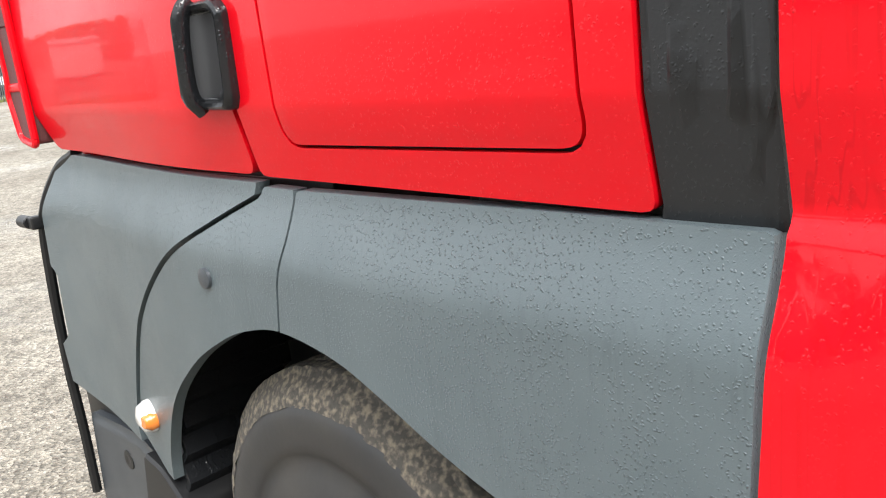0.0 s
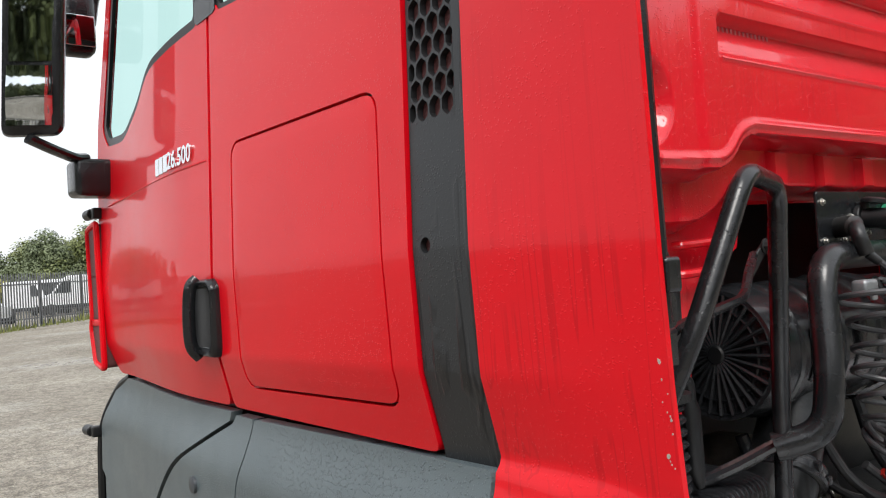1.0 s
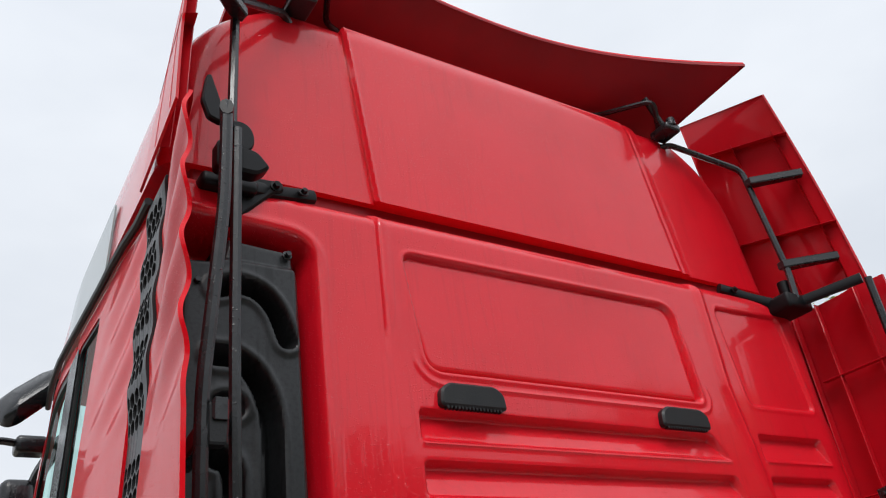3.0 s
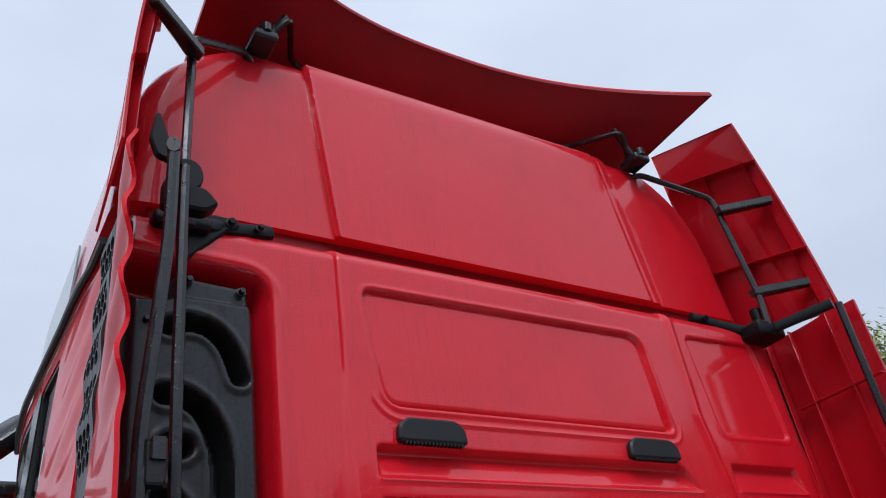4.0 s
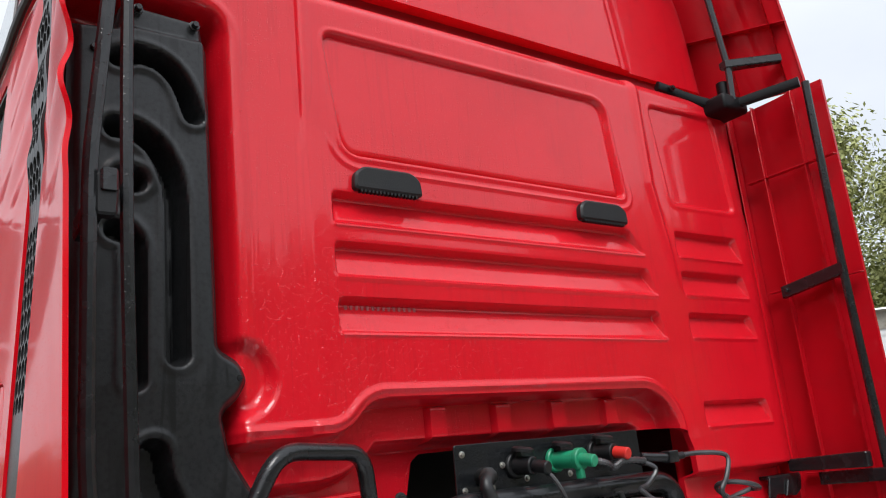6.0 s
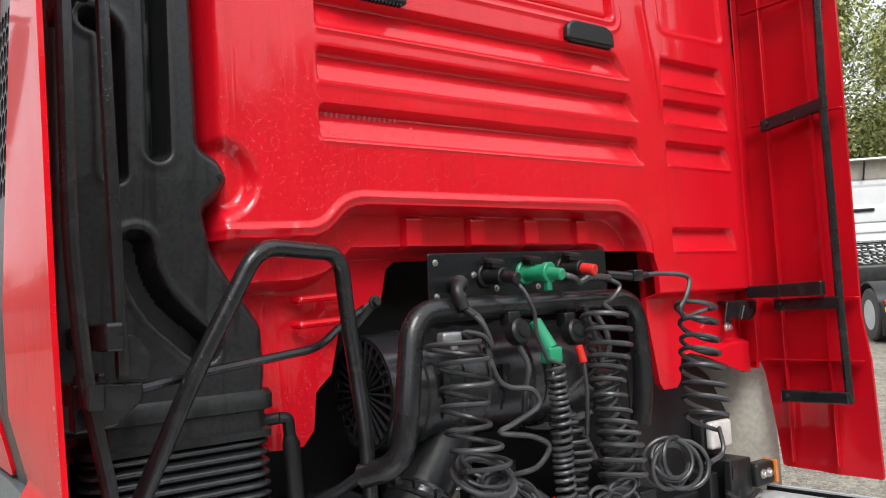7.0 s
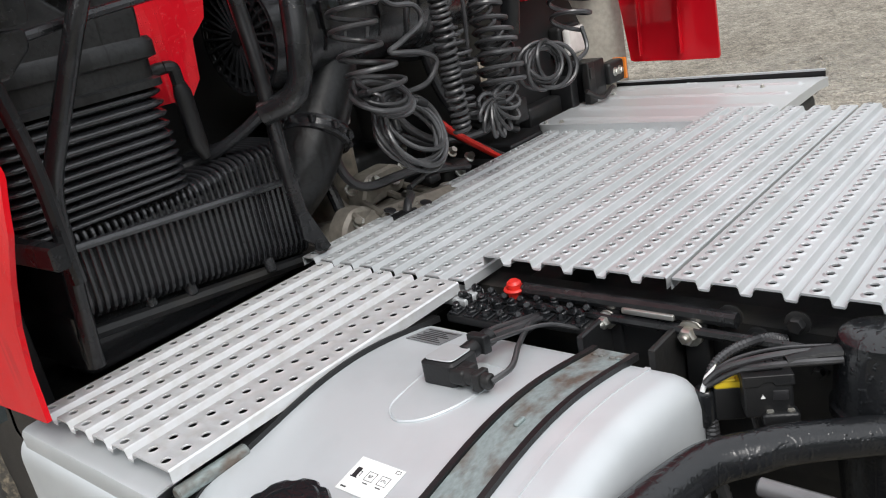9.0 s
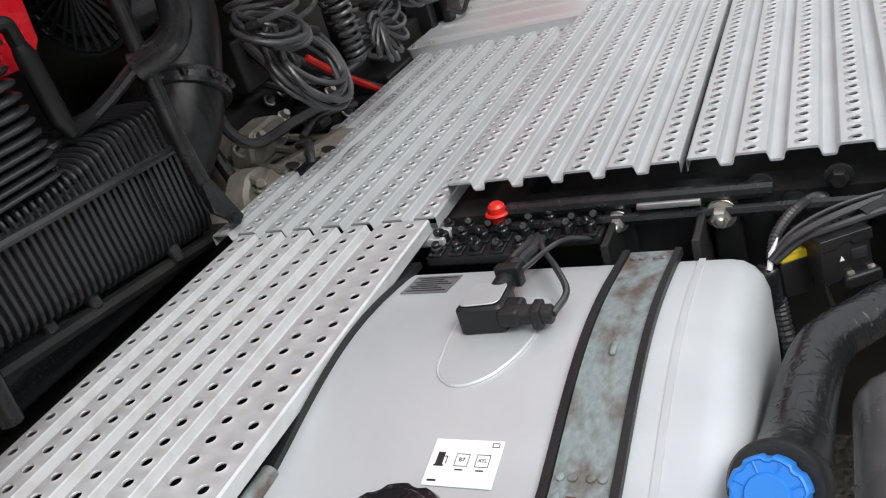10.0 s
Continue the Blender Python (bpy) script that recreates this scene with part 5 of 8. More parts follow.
def build_cooler():
    def front(x):
        return 0.018 + (x + 1.03) * 0.075
    c = Build()
    c.rbox(-1.03, -0.40, 0.105, 0.45, 0.90, 1.20, 0.03)
    body = part("charge_cooler", c, WET_BLACK, truck, "finned black charge-air cooler")
    n = 36

    def below(t):
        return 1.055 - 0.10 * t
    rings = []
    for k in range(9):
        t = k / 8
        x, y = -1.034 + 0.618 * t, front(-1.034 + 0.618 * t) + 0.010
        z = below(t)
        rings.append([(x, y, 1.196 - 0.055 * t), (x, y, z + 0.035), (x, y + 0.006, z + 0.018), (x, y + 0.018, z + 0.006), (x, y + 0.036, z), (x, 0.20, z), (x, 0.20, 1.196 - 0.055 * t)])
    part("cooler_face", Build().loops(rings), WET_BLACK, body)
    for k in range(n):
        t = k / (n - 1)
        x = -1.027 + 0.604 * t
        y, z = front(x), below(t)
        fin = Build().prism([(y, 1.198 - 0.055 * t), (y, z + 0.036), (y + 0.005, z + 0.014), (y + 0.018, z + 0.0), (y + 0.036, z - 0.006), (0.12, z - 0.006), (0.12, 1.198 - 0.055 * t)], 0, x - 0.0042, x + 0.0042, 0.0015)
        part("fin", fin, WET_BLACK, body)
    for x in (-0.87, -0.77, -0.55):
        z = below((x + 1.027) / 0.604)
        part("drain_stub", Build().cyl((x, 0.07, z + 0.012), (x, 0.062, z - 0.022), 0.014, 12), WET_BLACK, body)
    c = Build()
    c.tube([(-1.04, front(-1.04) - 0.004, 1.206), (-0.41, front(-0.41) - 0.004, 1.148)], 0.010, 8)
    part("cooler_flange", c, WET_BLACK, body)
    for k in range(n):
        t = Build()
        f = k / (n - 1)
        x = -1.027 + 0.604 * f
        y = front(x)
        low, top = 1.206 - 0.055 * f, 1.226 - 0.012 * f + 0.024 / (1 + math.exp(-(k - 23) / 2.0))
        pts = [(x, y, low), (x, y + 0.004, top), (x, y + 0.035, top + 0.010), (x, 0.26, top + 0.014)]
        t.tube(fillet(pts, 0.02, 3), 0.0052, 6)
        part("fin_loop", t, WET_BLACK, body)
    b = Build()
    b.rbox(-1.02, -0.42, 0.09, 0.44, 1.19, 1.222, 0.015)
    part("cooler_top", b, WET_BLACK, body)
    b = Build()
    b.tube([(-1.04, 0.05, 1.02), (-0.41, 0.09, 0.93)], 0.016, 8)
    part("cooler_foot", b, CHASSIS, body)
    # elbow with clamp between cooler and filter
    e = Build()
    e.tube(spline([(-0.10, 0.18, 1.42), (-0.17, 0.145, 1.33), (-0.28, 0.125, 1.205)], 6), [0.070 + 0.010 * k / 12 for k in range(13)], 24)
    el = part("air_elbow", e, DUCT_BLACK, truck, "black plastic air elbow with a worm clamp")
    e = Build()
    e.tube(spline([(-0.27, 0.125, 1.215), (-0.32, 0.13, 1.15), (-0.37, 0.16, 1.09), (-0.42, 0.23, 1.03)], 6), [0.082] * 19, 22)
    part("elbow_lower", e, DUCT_BLACK, el)
    d = Vector((-0.07, -0.02, -0.08)).normalized()
    e = Build()
    e.lathe(Vector((-0.248, 0.125, 1.232)), d, [(0, 0.078), (0.004, 0.088), (0.012, 0.090), (0.016, 0.086), (0.030, 0.086), (0.034, 0.091), (0.042, 0.088), (0.045, 0.080)], 28)
    part("clamp_ring", e, WET_BLACK, el)
    for k in range(9):
        a = 2 * math.pi * k / 9
        u = d.orthogonal().normalized()
        p = Vector((-0.248, 0.125, 1.232)) + d * 0.02 + (u * math.cos(a) + d.cross(u) * math.sin(a)) * 0.088
        part("clamp_lug", Build().rbox(p.x - 0.008, p.x + 0.008, p.y - 0.008, p.y + 0.008, p.z - 0.01, p.z + 0.01, 0.003), WET_BLACK, el)
    # drain valve beside the bellows
    v = Build()
    v.cyl((-0.715, 0.10, 1.475), (-0.665, 0.09, 1.48), 0.014, 12)
    v.tube(fillet([(-0.665, 0.09, 1.48), (-0.645, 0.085, 1.478), (-0.643, 0.085, 1.44)], 0.012), 0.014, 10)
    v.tube([(-0.643, 0.085, 1.44), (-0.640, 0.085, 1.42), (-0.632, 0.09, 1.30), (-0.622, 0.09, 1.265)], [0.015, 0.021, 0.021, 0.010], 12, squash=0.8)
    part("drain_valve", v, BLACK_MATT, truck, "black rubber drain valve")


build_cooler()


# the hose frame and all that hangs on it stand a hand's width proud of the cab's wall, and are a little smaller than drawn
REARWARD = Matrix.Translation((-0.114, -0.124, 0.129)) @ Matrix.Scale(0.925, 4)


def build_engine_bay():
    # air filter drum with a fan-like end
    f = Build()
    fy, fz = 0.20, 1.495
    f.lathe((-0.375, fy, fz), (1, 0, 0), [(0.008, 0.0), (0.008, 0.135), (0.0, 0.140), (0.0, 0.148), (0.03, 0.152), (0.10, 0.152), (0.105, 0.158), (0.125, 0.158), (0.13, 0.150), (0.22, 0.150), (0.225, 0.156), (0.235, 0.156), (0.24, 0.151), (0.30, 0.152), (0.305, 0.158), (0.32, 0.158), (0.325, 0.152), (0.46, 0.154), (0.465, 0.162), (0.50, 0.162), (0.505, 0.154), (0.56, 0.154), (0.565, 0.160), (0.58, 0.160), (0.585, 0.153), (0.80, 0.145), (0.86, 0.10), (0.86, 0)], 56)
    drum = part("air_filter", f, WET_BLACK, truck, "large round black air filter housing")
    for k in range(28):
        a = 2 * math.pi * k / 28
        r = Build()
        r.tube([(-0.372, fy + 0.022 * math.cos(a), fz + 0.022 * math.sin(a)), (-0.373, fy + 0.138 * math.cos(a), fz + 0.138 * math.sin(a))], [0.0045, 0.0055], 6)
        part("end_rib", r, WET_BLACK, drum)
    part("end_hub", Build().lathe((-0.38, fy, fz), (1, 0, 0), [(0, 0.0), (0, 0.018), (0.004, 0.022), (0.014, 0.022)], 20), BLACK_MATT, drum)
    for rad in (0.105, 0.137):
        part("end_ring", Build().tube([(-0.372, fy + rad * math.cos(a), fz + rad * math.sin(a)) for a in np.linspace(0, 2 * math.pi, 40)[:-1]], 0.004, 6, closed=True), BLACK, drum)
    for k, x in enumerate((-0.20, 0.0, 0.16)):
        clip = Build()
        clip.tube([(x - 0.02, fy - 0.153 * math.cos(a), fz + 0.153 * math.sin(a)) for a in np.linspace(-0.5, 0.3, 8)], 0.004, 6)
        clip.rbox(x - 0.035, x - 0.005, fy - 0.168, fy - 0.15, fz - 0.02, fz + 0.05, 0.004)
        part("housing_clip", clip, STEEL_BLACK, drum)
    # thick tube frame and the socket plate above it
    t = Build()
    t.tube(fillet([(-0.435, 0.12, 1.305), (-0.375, 0.035, 1.335), (-0.352, 0.03, 1.45), (-0.30, 0.06, 1.70), (0.575, 0.08, 1.70), (0.60, 0.08, 1.45), (0.58, 0.09, 1.30)], 0.085, 8), 0.0315, 16)
    tube_frame = part("hose_frame", t, STEEL_BLACK, truck, "thick black tubular hose frame")
    p = Build()
    p.prism(rounded([(-0.215, 1.715), (0.48, 1.715), (0.478, 1.855), (-0.212, 1.85)], 0.008), 1, 0.10, 0.108, 0.002)
    plate = part("socket_plate", p, BLACK, truck, "black plate carrying electric and air sockets")
    for x, z in ((-0.19, 1.825), (-0.19, 1.735), (-0.06, 1.79), (-0.10, 1.735), (0.02, 1.75), (0.18, 1.75)):
        part("plate_bolt", Build().bolt((x, 0.10, z), (0, -1, 0), 0.006, 0.006), ZINC, plate)

    def socket(x, z, mat, tip=None, lid=True, length=0.06):
        s = Build()
        s.cyl((x, 0.10, z), (x, 0.085, z), 0.034, 18)
        s.cyl((x, 0.09, z), (x + 0.01, 0.09 - length, z - 0.004), 0.024, 18)
        so = part("socket", s, mat, plate)
        if lid:
            l = Build()
            l.lathe((x, 0.06, z + 0.034), (0.1, -0.15, 1), [(0, 0.0), (0, 0.030), (0.008, 0.030), (0.013, 0.022), (0.013, 0)], 18)
            l.rbox(x - 0.01, x + 0.01, 0.075, 0.10, z + 0.02, z + 0.04, 0.003)
            part("socket_lid", l, BLACK_MATT, so)
        if tip:
            l = Build()
            l.cyl((x + 0.01, 0.09 - length, z - 0.004), (x + 0.018, 0.045 - length, z - 0.012), 0.017, 14)
            part("plug_tip", l, tip, so)
        return so
    socket(-0.02, 1.785, BLACK_MATT, BLACK_MATT)
    g = socket(0.125, 1.79, GREEN, GREEN, length=0.085)
    l = Build()
    l.rbox(0.125, 0.142, 0.0, 0.022, 1.735, 1.775, 0.004)
    l.cyl((0.135, 0.02, 1.787), (0.137, 0.0, 1.786), 0.03, 14)
    part("plug_collar", l, GREEN, g)
    socket(0.285, 1.80, BLACK_MATT, RED_PLUG)
    gland = Build()
    gland.tube(spline([(-0.13, 0.10, 1.765), (-0.15, 0.05, 1.765), (-0.175, 0.03, 1.745), (-0.165, 0.02, 1.70)], 5), [0.024] * 6 + [0.017] * 10, 12)
    part("cable_gland", gland, CHASSIS, plate)
    # lower row of sockets
    for x, z, mat in ((0.02, 1.625, BLACK_MATT), (0.235, 1.61, BLACK_MATT)):
        s = Build()
        s.lathe((x, 0.04, z), (0.1, -1, 0.2), [(0, 0.036), (0.03, 0.036), (0.036, 0.030), (0.036, 0.02), (0.042, 0.018), (0.042, 0)], 20)
        s.rbox(x - 0.022, x + 0.022, 0.03, 0.07, z + 0.02, z + 0.06, 0.005)
        part("parking_socket", s, mat, plate)
    s = Build()
    s.cyl((0.09, 0.03, 1.655), (0.115, 0.0, 1.575), 0.019, 14, r1=0.023)
    s.rbox(0.095, 0.145, -0.02, 0.02, 1.535, 1.58, 0.006)
    part("parked_plug", s, GREEN, plate, "green plug parked in its holder")
    s = Build()
    s.cyl((0.238, 0.01, 1.575), (0.245, 0.0, 1.525), 0.012, 12)
    part("plug_sleeve", s, RED_PLUG, plate)
    s = Build()
    s.rbox(-0.265, -0.205, -0.02, 0.015, 1.612, 1.645, 0.008)
    s.rbox(-0.245, -0.225, -0.025, -0.015, 1.60, 1.62, 0.003)
    part("hose_coupling", s, TAG, plate, "small aluminium hose coupling")
    s = Build()
    s.cyl((0.40, 0.03, 1.775), (0.49, 0.0, 1.765), 0.013, 12)
    s.rbox(0.475, 0.515, -0.015, 0.02, 1.75, 1.785, 0.004)
    part("hose_coupling", s, STEEL_BLACK, plate)
    for ob in (tube_frame, plate, *plate.children_recursive):
        ob.data.transform(REARWARD)
    # engine behind, closing the view below the cab
    part("engine_block", Build().rbox(-0.42, 0.45, 0.52, 1.9, 0.55, 1.40, 0.04), CHASSIS, truck)
    # Added black sheets stand in for the dark void around the engine.
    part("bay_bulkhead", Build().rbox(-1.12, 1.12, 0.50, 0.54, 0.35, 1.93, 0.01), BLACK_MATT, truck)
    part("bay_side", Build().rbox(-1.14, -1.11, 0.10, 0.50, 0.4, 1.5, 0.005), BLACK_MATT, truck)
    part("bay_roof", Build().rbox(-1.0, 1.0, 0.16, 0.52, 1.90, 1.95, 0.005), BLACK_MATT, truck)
    # Added dark blocks hide the ground and stop light from below.
    part("underbody", Build().rbox(-1.1, 1.1, -0.02, 0.50, 0.40, 0.86, 0.03), CHASSIS, truck)
    part("underbody", Build().rbox(-0.40, 1.15, -2.3, -0.02, 0.40, 0.84, 0.03), CHASSIS, truck)
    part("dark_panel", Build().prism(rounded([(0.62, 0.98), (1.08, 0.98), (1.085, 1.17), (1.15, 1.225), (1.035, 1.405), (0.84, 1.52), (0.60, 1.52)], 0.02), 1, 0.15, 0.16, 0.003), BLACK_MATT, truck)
    part("bay_floor", Build().rbox(0.45, 1.17, 0.04, 0.5, 0.90, 0.975, 0.01), CHASSIS, truck)
    # gearbox castings
    g = Build()
    g.lathe((-0.05, 0.12, 0.60), (0.10, 0.25, 1), [(0, 0.36), (0.22, 0.35), (0.29, 0.31), (0.325, 0.25), (0.34, 0.235), (0.345, 0.20), (0.335, 0.18), (0.335, 0.0)], 32)
    gb = part("gearbox", g, CAST_WET, truck, "wet weathered gearbox casting crossed by cables")
    g = Build()
    g.rbox(-0.19, -0.02, 0.24, 0.46, 0.90, 1.25, 0.045)
    part("casting_wall", g, CAST, gb, "dusty beige casting wall")
    g = Build()
    g.rbox(0.0, 0.34, 0.30, 0.46, 0.90, 1.07, 0.03)
    part("casting_wall", g, CHASSIS, gb)
    g = Build()
    g.prism(rounded([(-0.32, 0.88), (-0.18, 0.88), (-0.17, 0.97), (-0.20, 1.00), (-0.26, 1.005), (-0.30, 0.97)], 0.018), 1, 0.06, 0.13, 0.010)
    part("casting_lug", g, CAST_WET, gb, "wet casting lug")
    g = Build()
    g.prism(rounded([(-0.16, 0.96), (0.02, 0.97), (0.05, 1.02), (0.0, 1.055), (-0.12, 1.05)], 0.02), 1, 0.13, 0.20, 0.008)
    part("casting_lug", g, CAST_WET, gb)
    g = Build()
    g.rbox(0.12, 0.25, 0.05, 0.16, 0.92, 1.0, 0.02)
    part("casting_lug", g, CHASSIS, gb)
    for k, (p, q) in enumerate((((-0.27, 0.03, 0.985), (-0.18, 0.20, 1.0)), ((-0.20, 0.0, 0.975), (-0.10, 0.24, 0.985)), ((-0.08, -0.01, 0.965), (-0.02, 0.22, 0.985)), ((0.03, -0.02, 0.955), (0.05, 0.20, 0.975)))):
        part("casting_rib", Build().tube([p, q], 0.011, 8), CAST_WET, gb)
    for x, y, z, r in ((-0.12, -0.01, 0.962, 0.032), (0.0, -0.04, 0.948, 0.026), (0.09, 0.02, 0.945, 0.030)):
        part("casting_boss", Build().lathe((x, y, z), (0.05, 0.0, 1), [(0, r), (0.018, r * 0.95), (0.022, r * 0.8), (0.016, r * 0.55), (0.016, 0)], 18), CAST_WET, gb)
    for x, y, z in ((-0.25, 0.058, 0.965), (-0.215, 0.10, 1.045), (-0.10, 0.125, 1.03), (-0.02, 0.125, 1.01), (0.04, 0.14, 1.03), (0.20, 0.29, 1.03), (0.27, 0.29, 1.03), (0.10, 0.2, 1.0), (-0.15, 0.235, 1.12), (-0.06, 0.235, 1.20), (0.18, 0.045, 0.97), (0.30, 0.1, 0.98), (0.22, 0.1, 1.02)):
        part("casting_bolt", Build().bolt((x, y, z), (0, -0.8, 0.6), 0.012, 0.016), ZINC, gb)
    # Ink discs on the casting, painted dark as the insides of holes.
    for x, y, z in ((-0.09, -0.05, 0.975), (-0.19, -0.01, 0.985), (0.05, 0.06, 0.985)):
        part("drain_hole", Build().lathe((x, y, z), (0, -0.3, 1), [(0, 0.0), (0.002, 0.017), (0.003, 0.015), (0.003, 0.0)], 14), INK, gb)
    # black cable ends, clips and pipes about the gearbox
    for k, (pts, r) in enumerate((([(-0.17, -0.04, 0.93), (-0.14, -0.03, 0.985), (-0.09, 0.0, 0.995), (-0.06, 0.05, 0.985)], 0.012),
                                  ([(-0.05, 0.04, 1.0), (0.05, 0.05, 1.01), (0.13, 0.03, 1.0), (0.20, 0.02, 0.985)], 0.009),
                                  ([(0.10, 0.22, 1.22), (0.14, 0.18, 1.12), (0.24, 0.15, 1.05), (0.40, 0.12, 1.03), (0.52, 0.10, 1.06)], 0.014),
                                  ([(0.42, 0.20, 1.30), (0.44, 0.14, 1.16), (0.46, 0.10, 1.05), (0.55, 0.08, 1.0)], 0.011),
                                  ([(-0.30, 0.20, 1.30), (-0.28, 0.17, 1.18), (-0.25, 0.15, 1.09), (-0.235, 0.13, 0.98)], 0.016),
                                  ([(-0.50, -0.035, 1.350), (-0.515, -0.01, 1.338), (-0.547, 0.06, 1.294), (-0.60, 0.14, 1.252), (-0.68, 0.20, 1.24)], 0.014),
                                  ([(0.20, 0.30, 1.36), (0.32, 0.26, 1.33), (0.46, 0.22, 1.36), (0.55, 0.20, 1.42)], 0.040),
                                  ([(0.34, 0.24, 1.30), (0.36, 0.22, 1.18), (0.42, 0.20, 1.08), (0.50, 0.18, 1.02)], 0.018))):
        part("engine_hose", Build().tube(spline(pts, 7), r, 10), WET_BLACK if k in (4, 5, 6) else RUBBER, truck)
    for x0, x1, y0, y1, z0, z1 in ((-0.20, -0.12, -0.05, -0.01, 0.93, 0.975), (0.02, 0.07, 0.02, 0.06, 0.985, 1.01), (0.40, 0.52, 0.08, 0.16, 1.06, 1.20), (0.05, 0.16, 0.22, 0.30, 1.10, 1.24), (0.52, 0.60, 0.06, 0.13, 1.02, 1.10)):
        part("junction_box", Build().rbox(x0, x1, y0, y1, z0, z1, 0.008), BLACK_MATT, truck)
    part("bay_label", Build().rbox(0.355, 0.385, 0.045, 0.05, 1.20, 1.27, 0.001), CAST, truck)
    c = Build()
    c.tube(spline([(-0.25, 0.10, 1.20), (-0.24, 0.08, 1.10), (-0.19, 0.06, 1.05), (-0.06, 0.04, 1.045), (0.06, 0.04, 1.03), (0.14, 0.05, 1.0)], 8), 0.013, 8)
    c.tube(spline([(0.05, 0.35, 1.3), (0.10, 0.28, 1.15), (0.30, 0.25, 1.02), (0.5, 0.24, 1.0)], 8), 0.012, 8)
    part("engine_cable", c, RUBBER, truck)
    c = Build()
    c.tube(spline([(0.20, 0.12, 1.13), (0.25, 0.09, 1.07), (0.33, 0.06, 1.0), (0.40, 0.05, 0.95)], 6), 0.011, 8)
    part("battery_cable", c, RED_PLUG, truck, "red battery cable")
    c = Build()
    c.tube(spline([(0.17, 0.15, 1.15), (0.27, 0.10, 1.055), (0.36, 0.06, 0.985), (0.43, 0.05, 0.94)], 6), 0.012, 8)
    part("battery_cable", c, RUBBER, truck)
    # corner with work lamp, block and reflector
    w = Build()
    w.rbox(0.915, 1.035, 0.07, 0.10, 1.165, 1.26, 0.012, 1)
    wl_ = part("work_lamp", w, CLEAR, truck, "small square work lamp")
    part("lamp_housing", Build().rbox(0.905, 1.05, 0.10, 0.15, 1.155, 1.27, 0.012, 1), BLACK_MATT, wl_)
    w = Build()
    w.rbox(0.945, 1.055, 0.02, 0.14, 0.97, 1.13, 0.006)
    w.rbox(0.905, 0.95, 0.0, 0.03, 0.98, 1.14, 0.005)
    w.rbox(0.86, 0.905, 0.05, 0.14, 0.97, 1.10, 0.006)
    w.rbox(0.66, 0.87, 0.10, 0.16, 0.97, 1.04, 0.01)
    w.rbox(0.91, 0.935, -0.006, 0.0, 1.08, 1.12, 0.003)
    w.rbox(1.055, 1.165, 0.0, 0.05, 1.025, 1.105, 0.012)
    w.tube(spline([(0.86, -0.01, 1.05), (0.93, -0.03, 1.01), (1.0, -0.03, 1.03), (1.05, -0.01, 1.02)], 6), 0.008, 8)
    bk = part("corner_bracket", w, CHASSIS, truck)
    for x in (1.09, 1.125):
        part("bracket_bolt", Build().bolt((x, 0.0, 1.068), (0, -1, 0), 0.011, 0.01), ZINC, bk)
    part("side_reflector", Build().rbox(1.165, 1.178, -0.005, 0.05, 1.025, 1.105, 0.004), ORANGE, bk)


build_engine_bay()


def hose(name, pts, r, label, mat=RUBBER, n=8):
    ob = part(name, Build().tube(pts, r, n), mat)
    ob.data.transform(REARWARD)
    for a, b in ((pts[0], pts[2]), (pts[-1], pts[-3])):
        end = part("end_sleeve", Build().cyl(a, Vector(a) + (Vector(b) - Vector(a)).normalized() * 0.035, r * 1.45, 12), BLACK_MATT, ob)
        end.data.transform(REARWARD)
    return tagged(ob, label, "hose", "coiled lines behind the cab")


def helix(p0, p1, R, turns, seg=14, wobble=0.15, lean=0.0, seed=0):
    rnd = random.Random(seed)
    p0, p1 = Vector(p0), Vector(p1)
    d = (p1 - p0)
    a = d.normalized()
    u = a.cross(Vector((0, 1, 0))).normalized()
    w = a.cross(u)
    out = []
    ph = [rnd.uniform(0, 6.28) for _ in range(4)]
    for k in range(int(turns * seg) + 1):
        t = k / (turns * seg)
        ang = 2 * math.pi * k / seg
        rr = R * (1 + wobble * math.sin(7 * t + ph[0]))
        off = u * (wobble * R * math.sin(9 * t + ph[1])) + w * (wobble * R * math.sin(11 * t + ph[2]))
        out.append(p0 + d * (t + 0.012 * math.sin(17 * t + ph[3])) + off + u * rr * math.cos(ang) + w * rr * math.sin(ang) + a * (lean * R * math.cos(ang)))
    return out


def loops_pile(c, R, count, spread, seed, axis=(0, -1, 0.25), tilt=0.4):
    """Slack loops of one hose: every loop drifts a little in place, size and tilt from the one before."""
    rnd = random.Random(seed)
    c = Vector(c)
    keys = []
    for k in range(count + 2):
        ax = Vector(axis) + Vector((rnd.uniform(-1, 1), rnd.uniform(-0.8, 0.8), rnd.uniform(-0.8, 0.8))) * tilt
        off = Vector((rnd.uniform(-1, 1) * spread, rnd.uniform(-0.6, 0.6) * spread, rnd.uniform(-0.8, 0.8) * spread))
        keys.append((ax.normalized(), c + off, R * rnd.uniform(0.78, 1.08), rnd.uniform(0.85, 1.0)))
    out = []
    seg = 26
    for j in range(count * seg + 1):
        k, f = divmod(j / seg, 1.0)
        k0, k1 = keys[int(k)], keys[int(k) + 1]
        f = f * f * (3 - 2 * f)
        ax = k0[0].lerp(k1[0], f).normalized()
        u = ax.cross(Vector((0, 0, 1))).normalized()
        w = ax.cross(u)
        ang = 2 * math.pi * j / seg
        rr, q = k0[2] + (k1[2] - k0[2]) * f, k0[3] + (k1[3] - k0[3]) * f
        out.append(k0[1].lerp(k1[1], f) + (u * math.cos(ang) + w * math.sin(ang) * q) * rr)
    return out


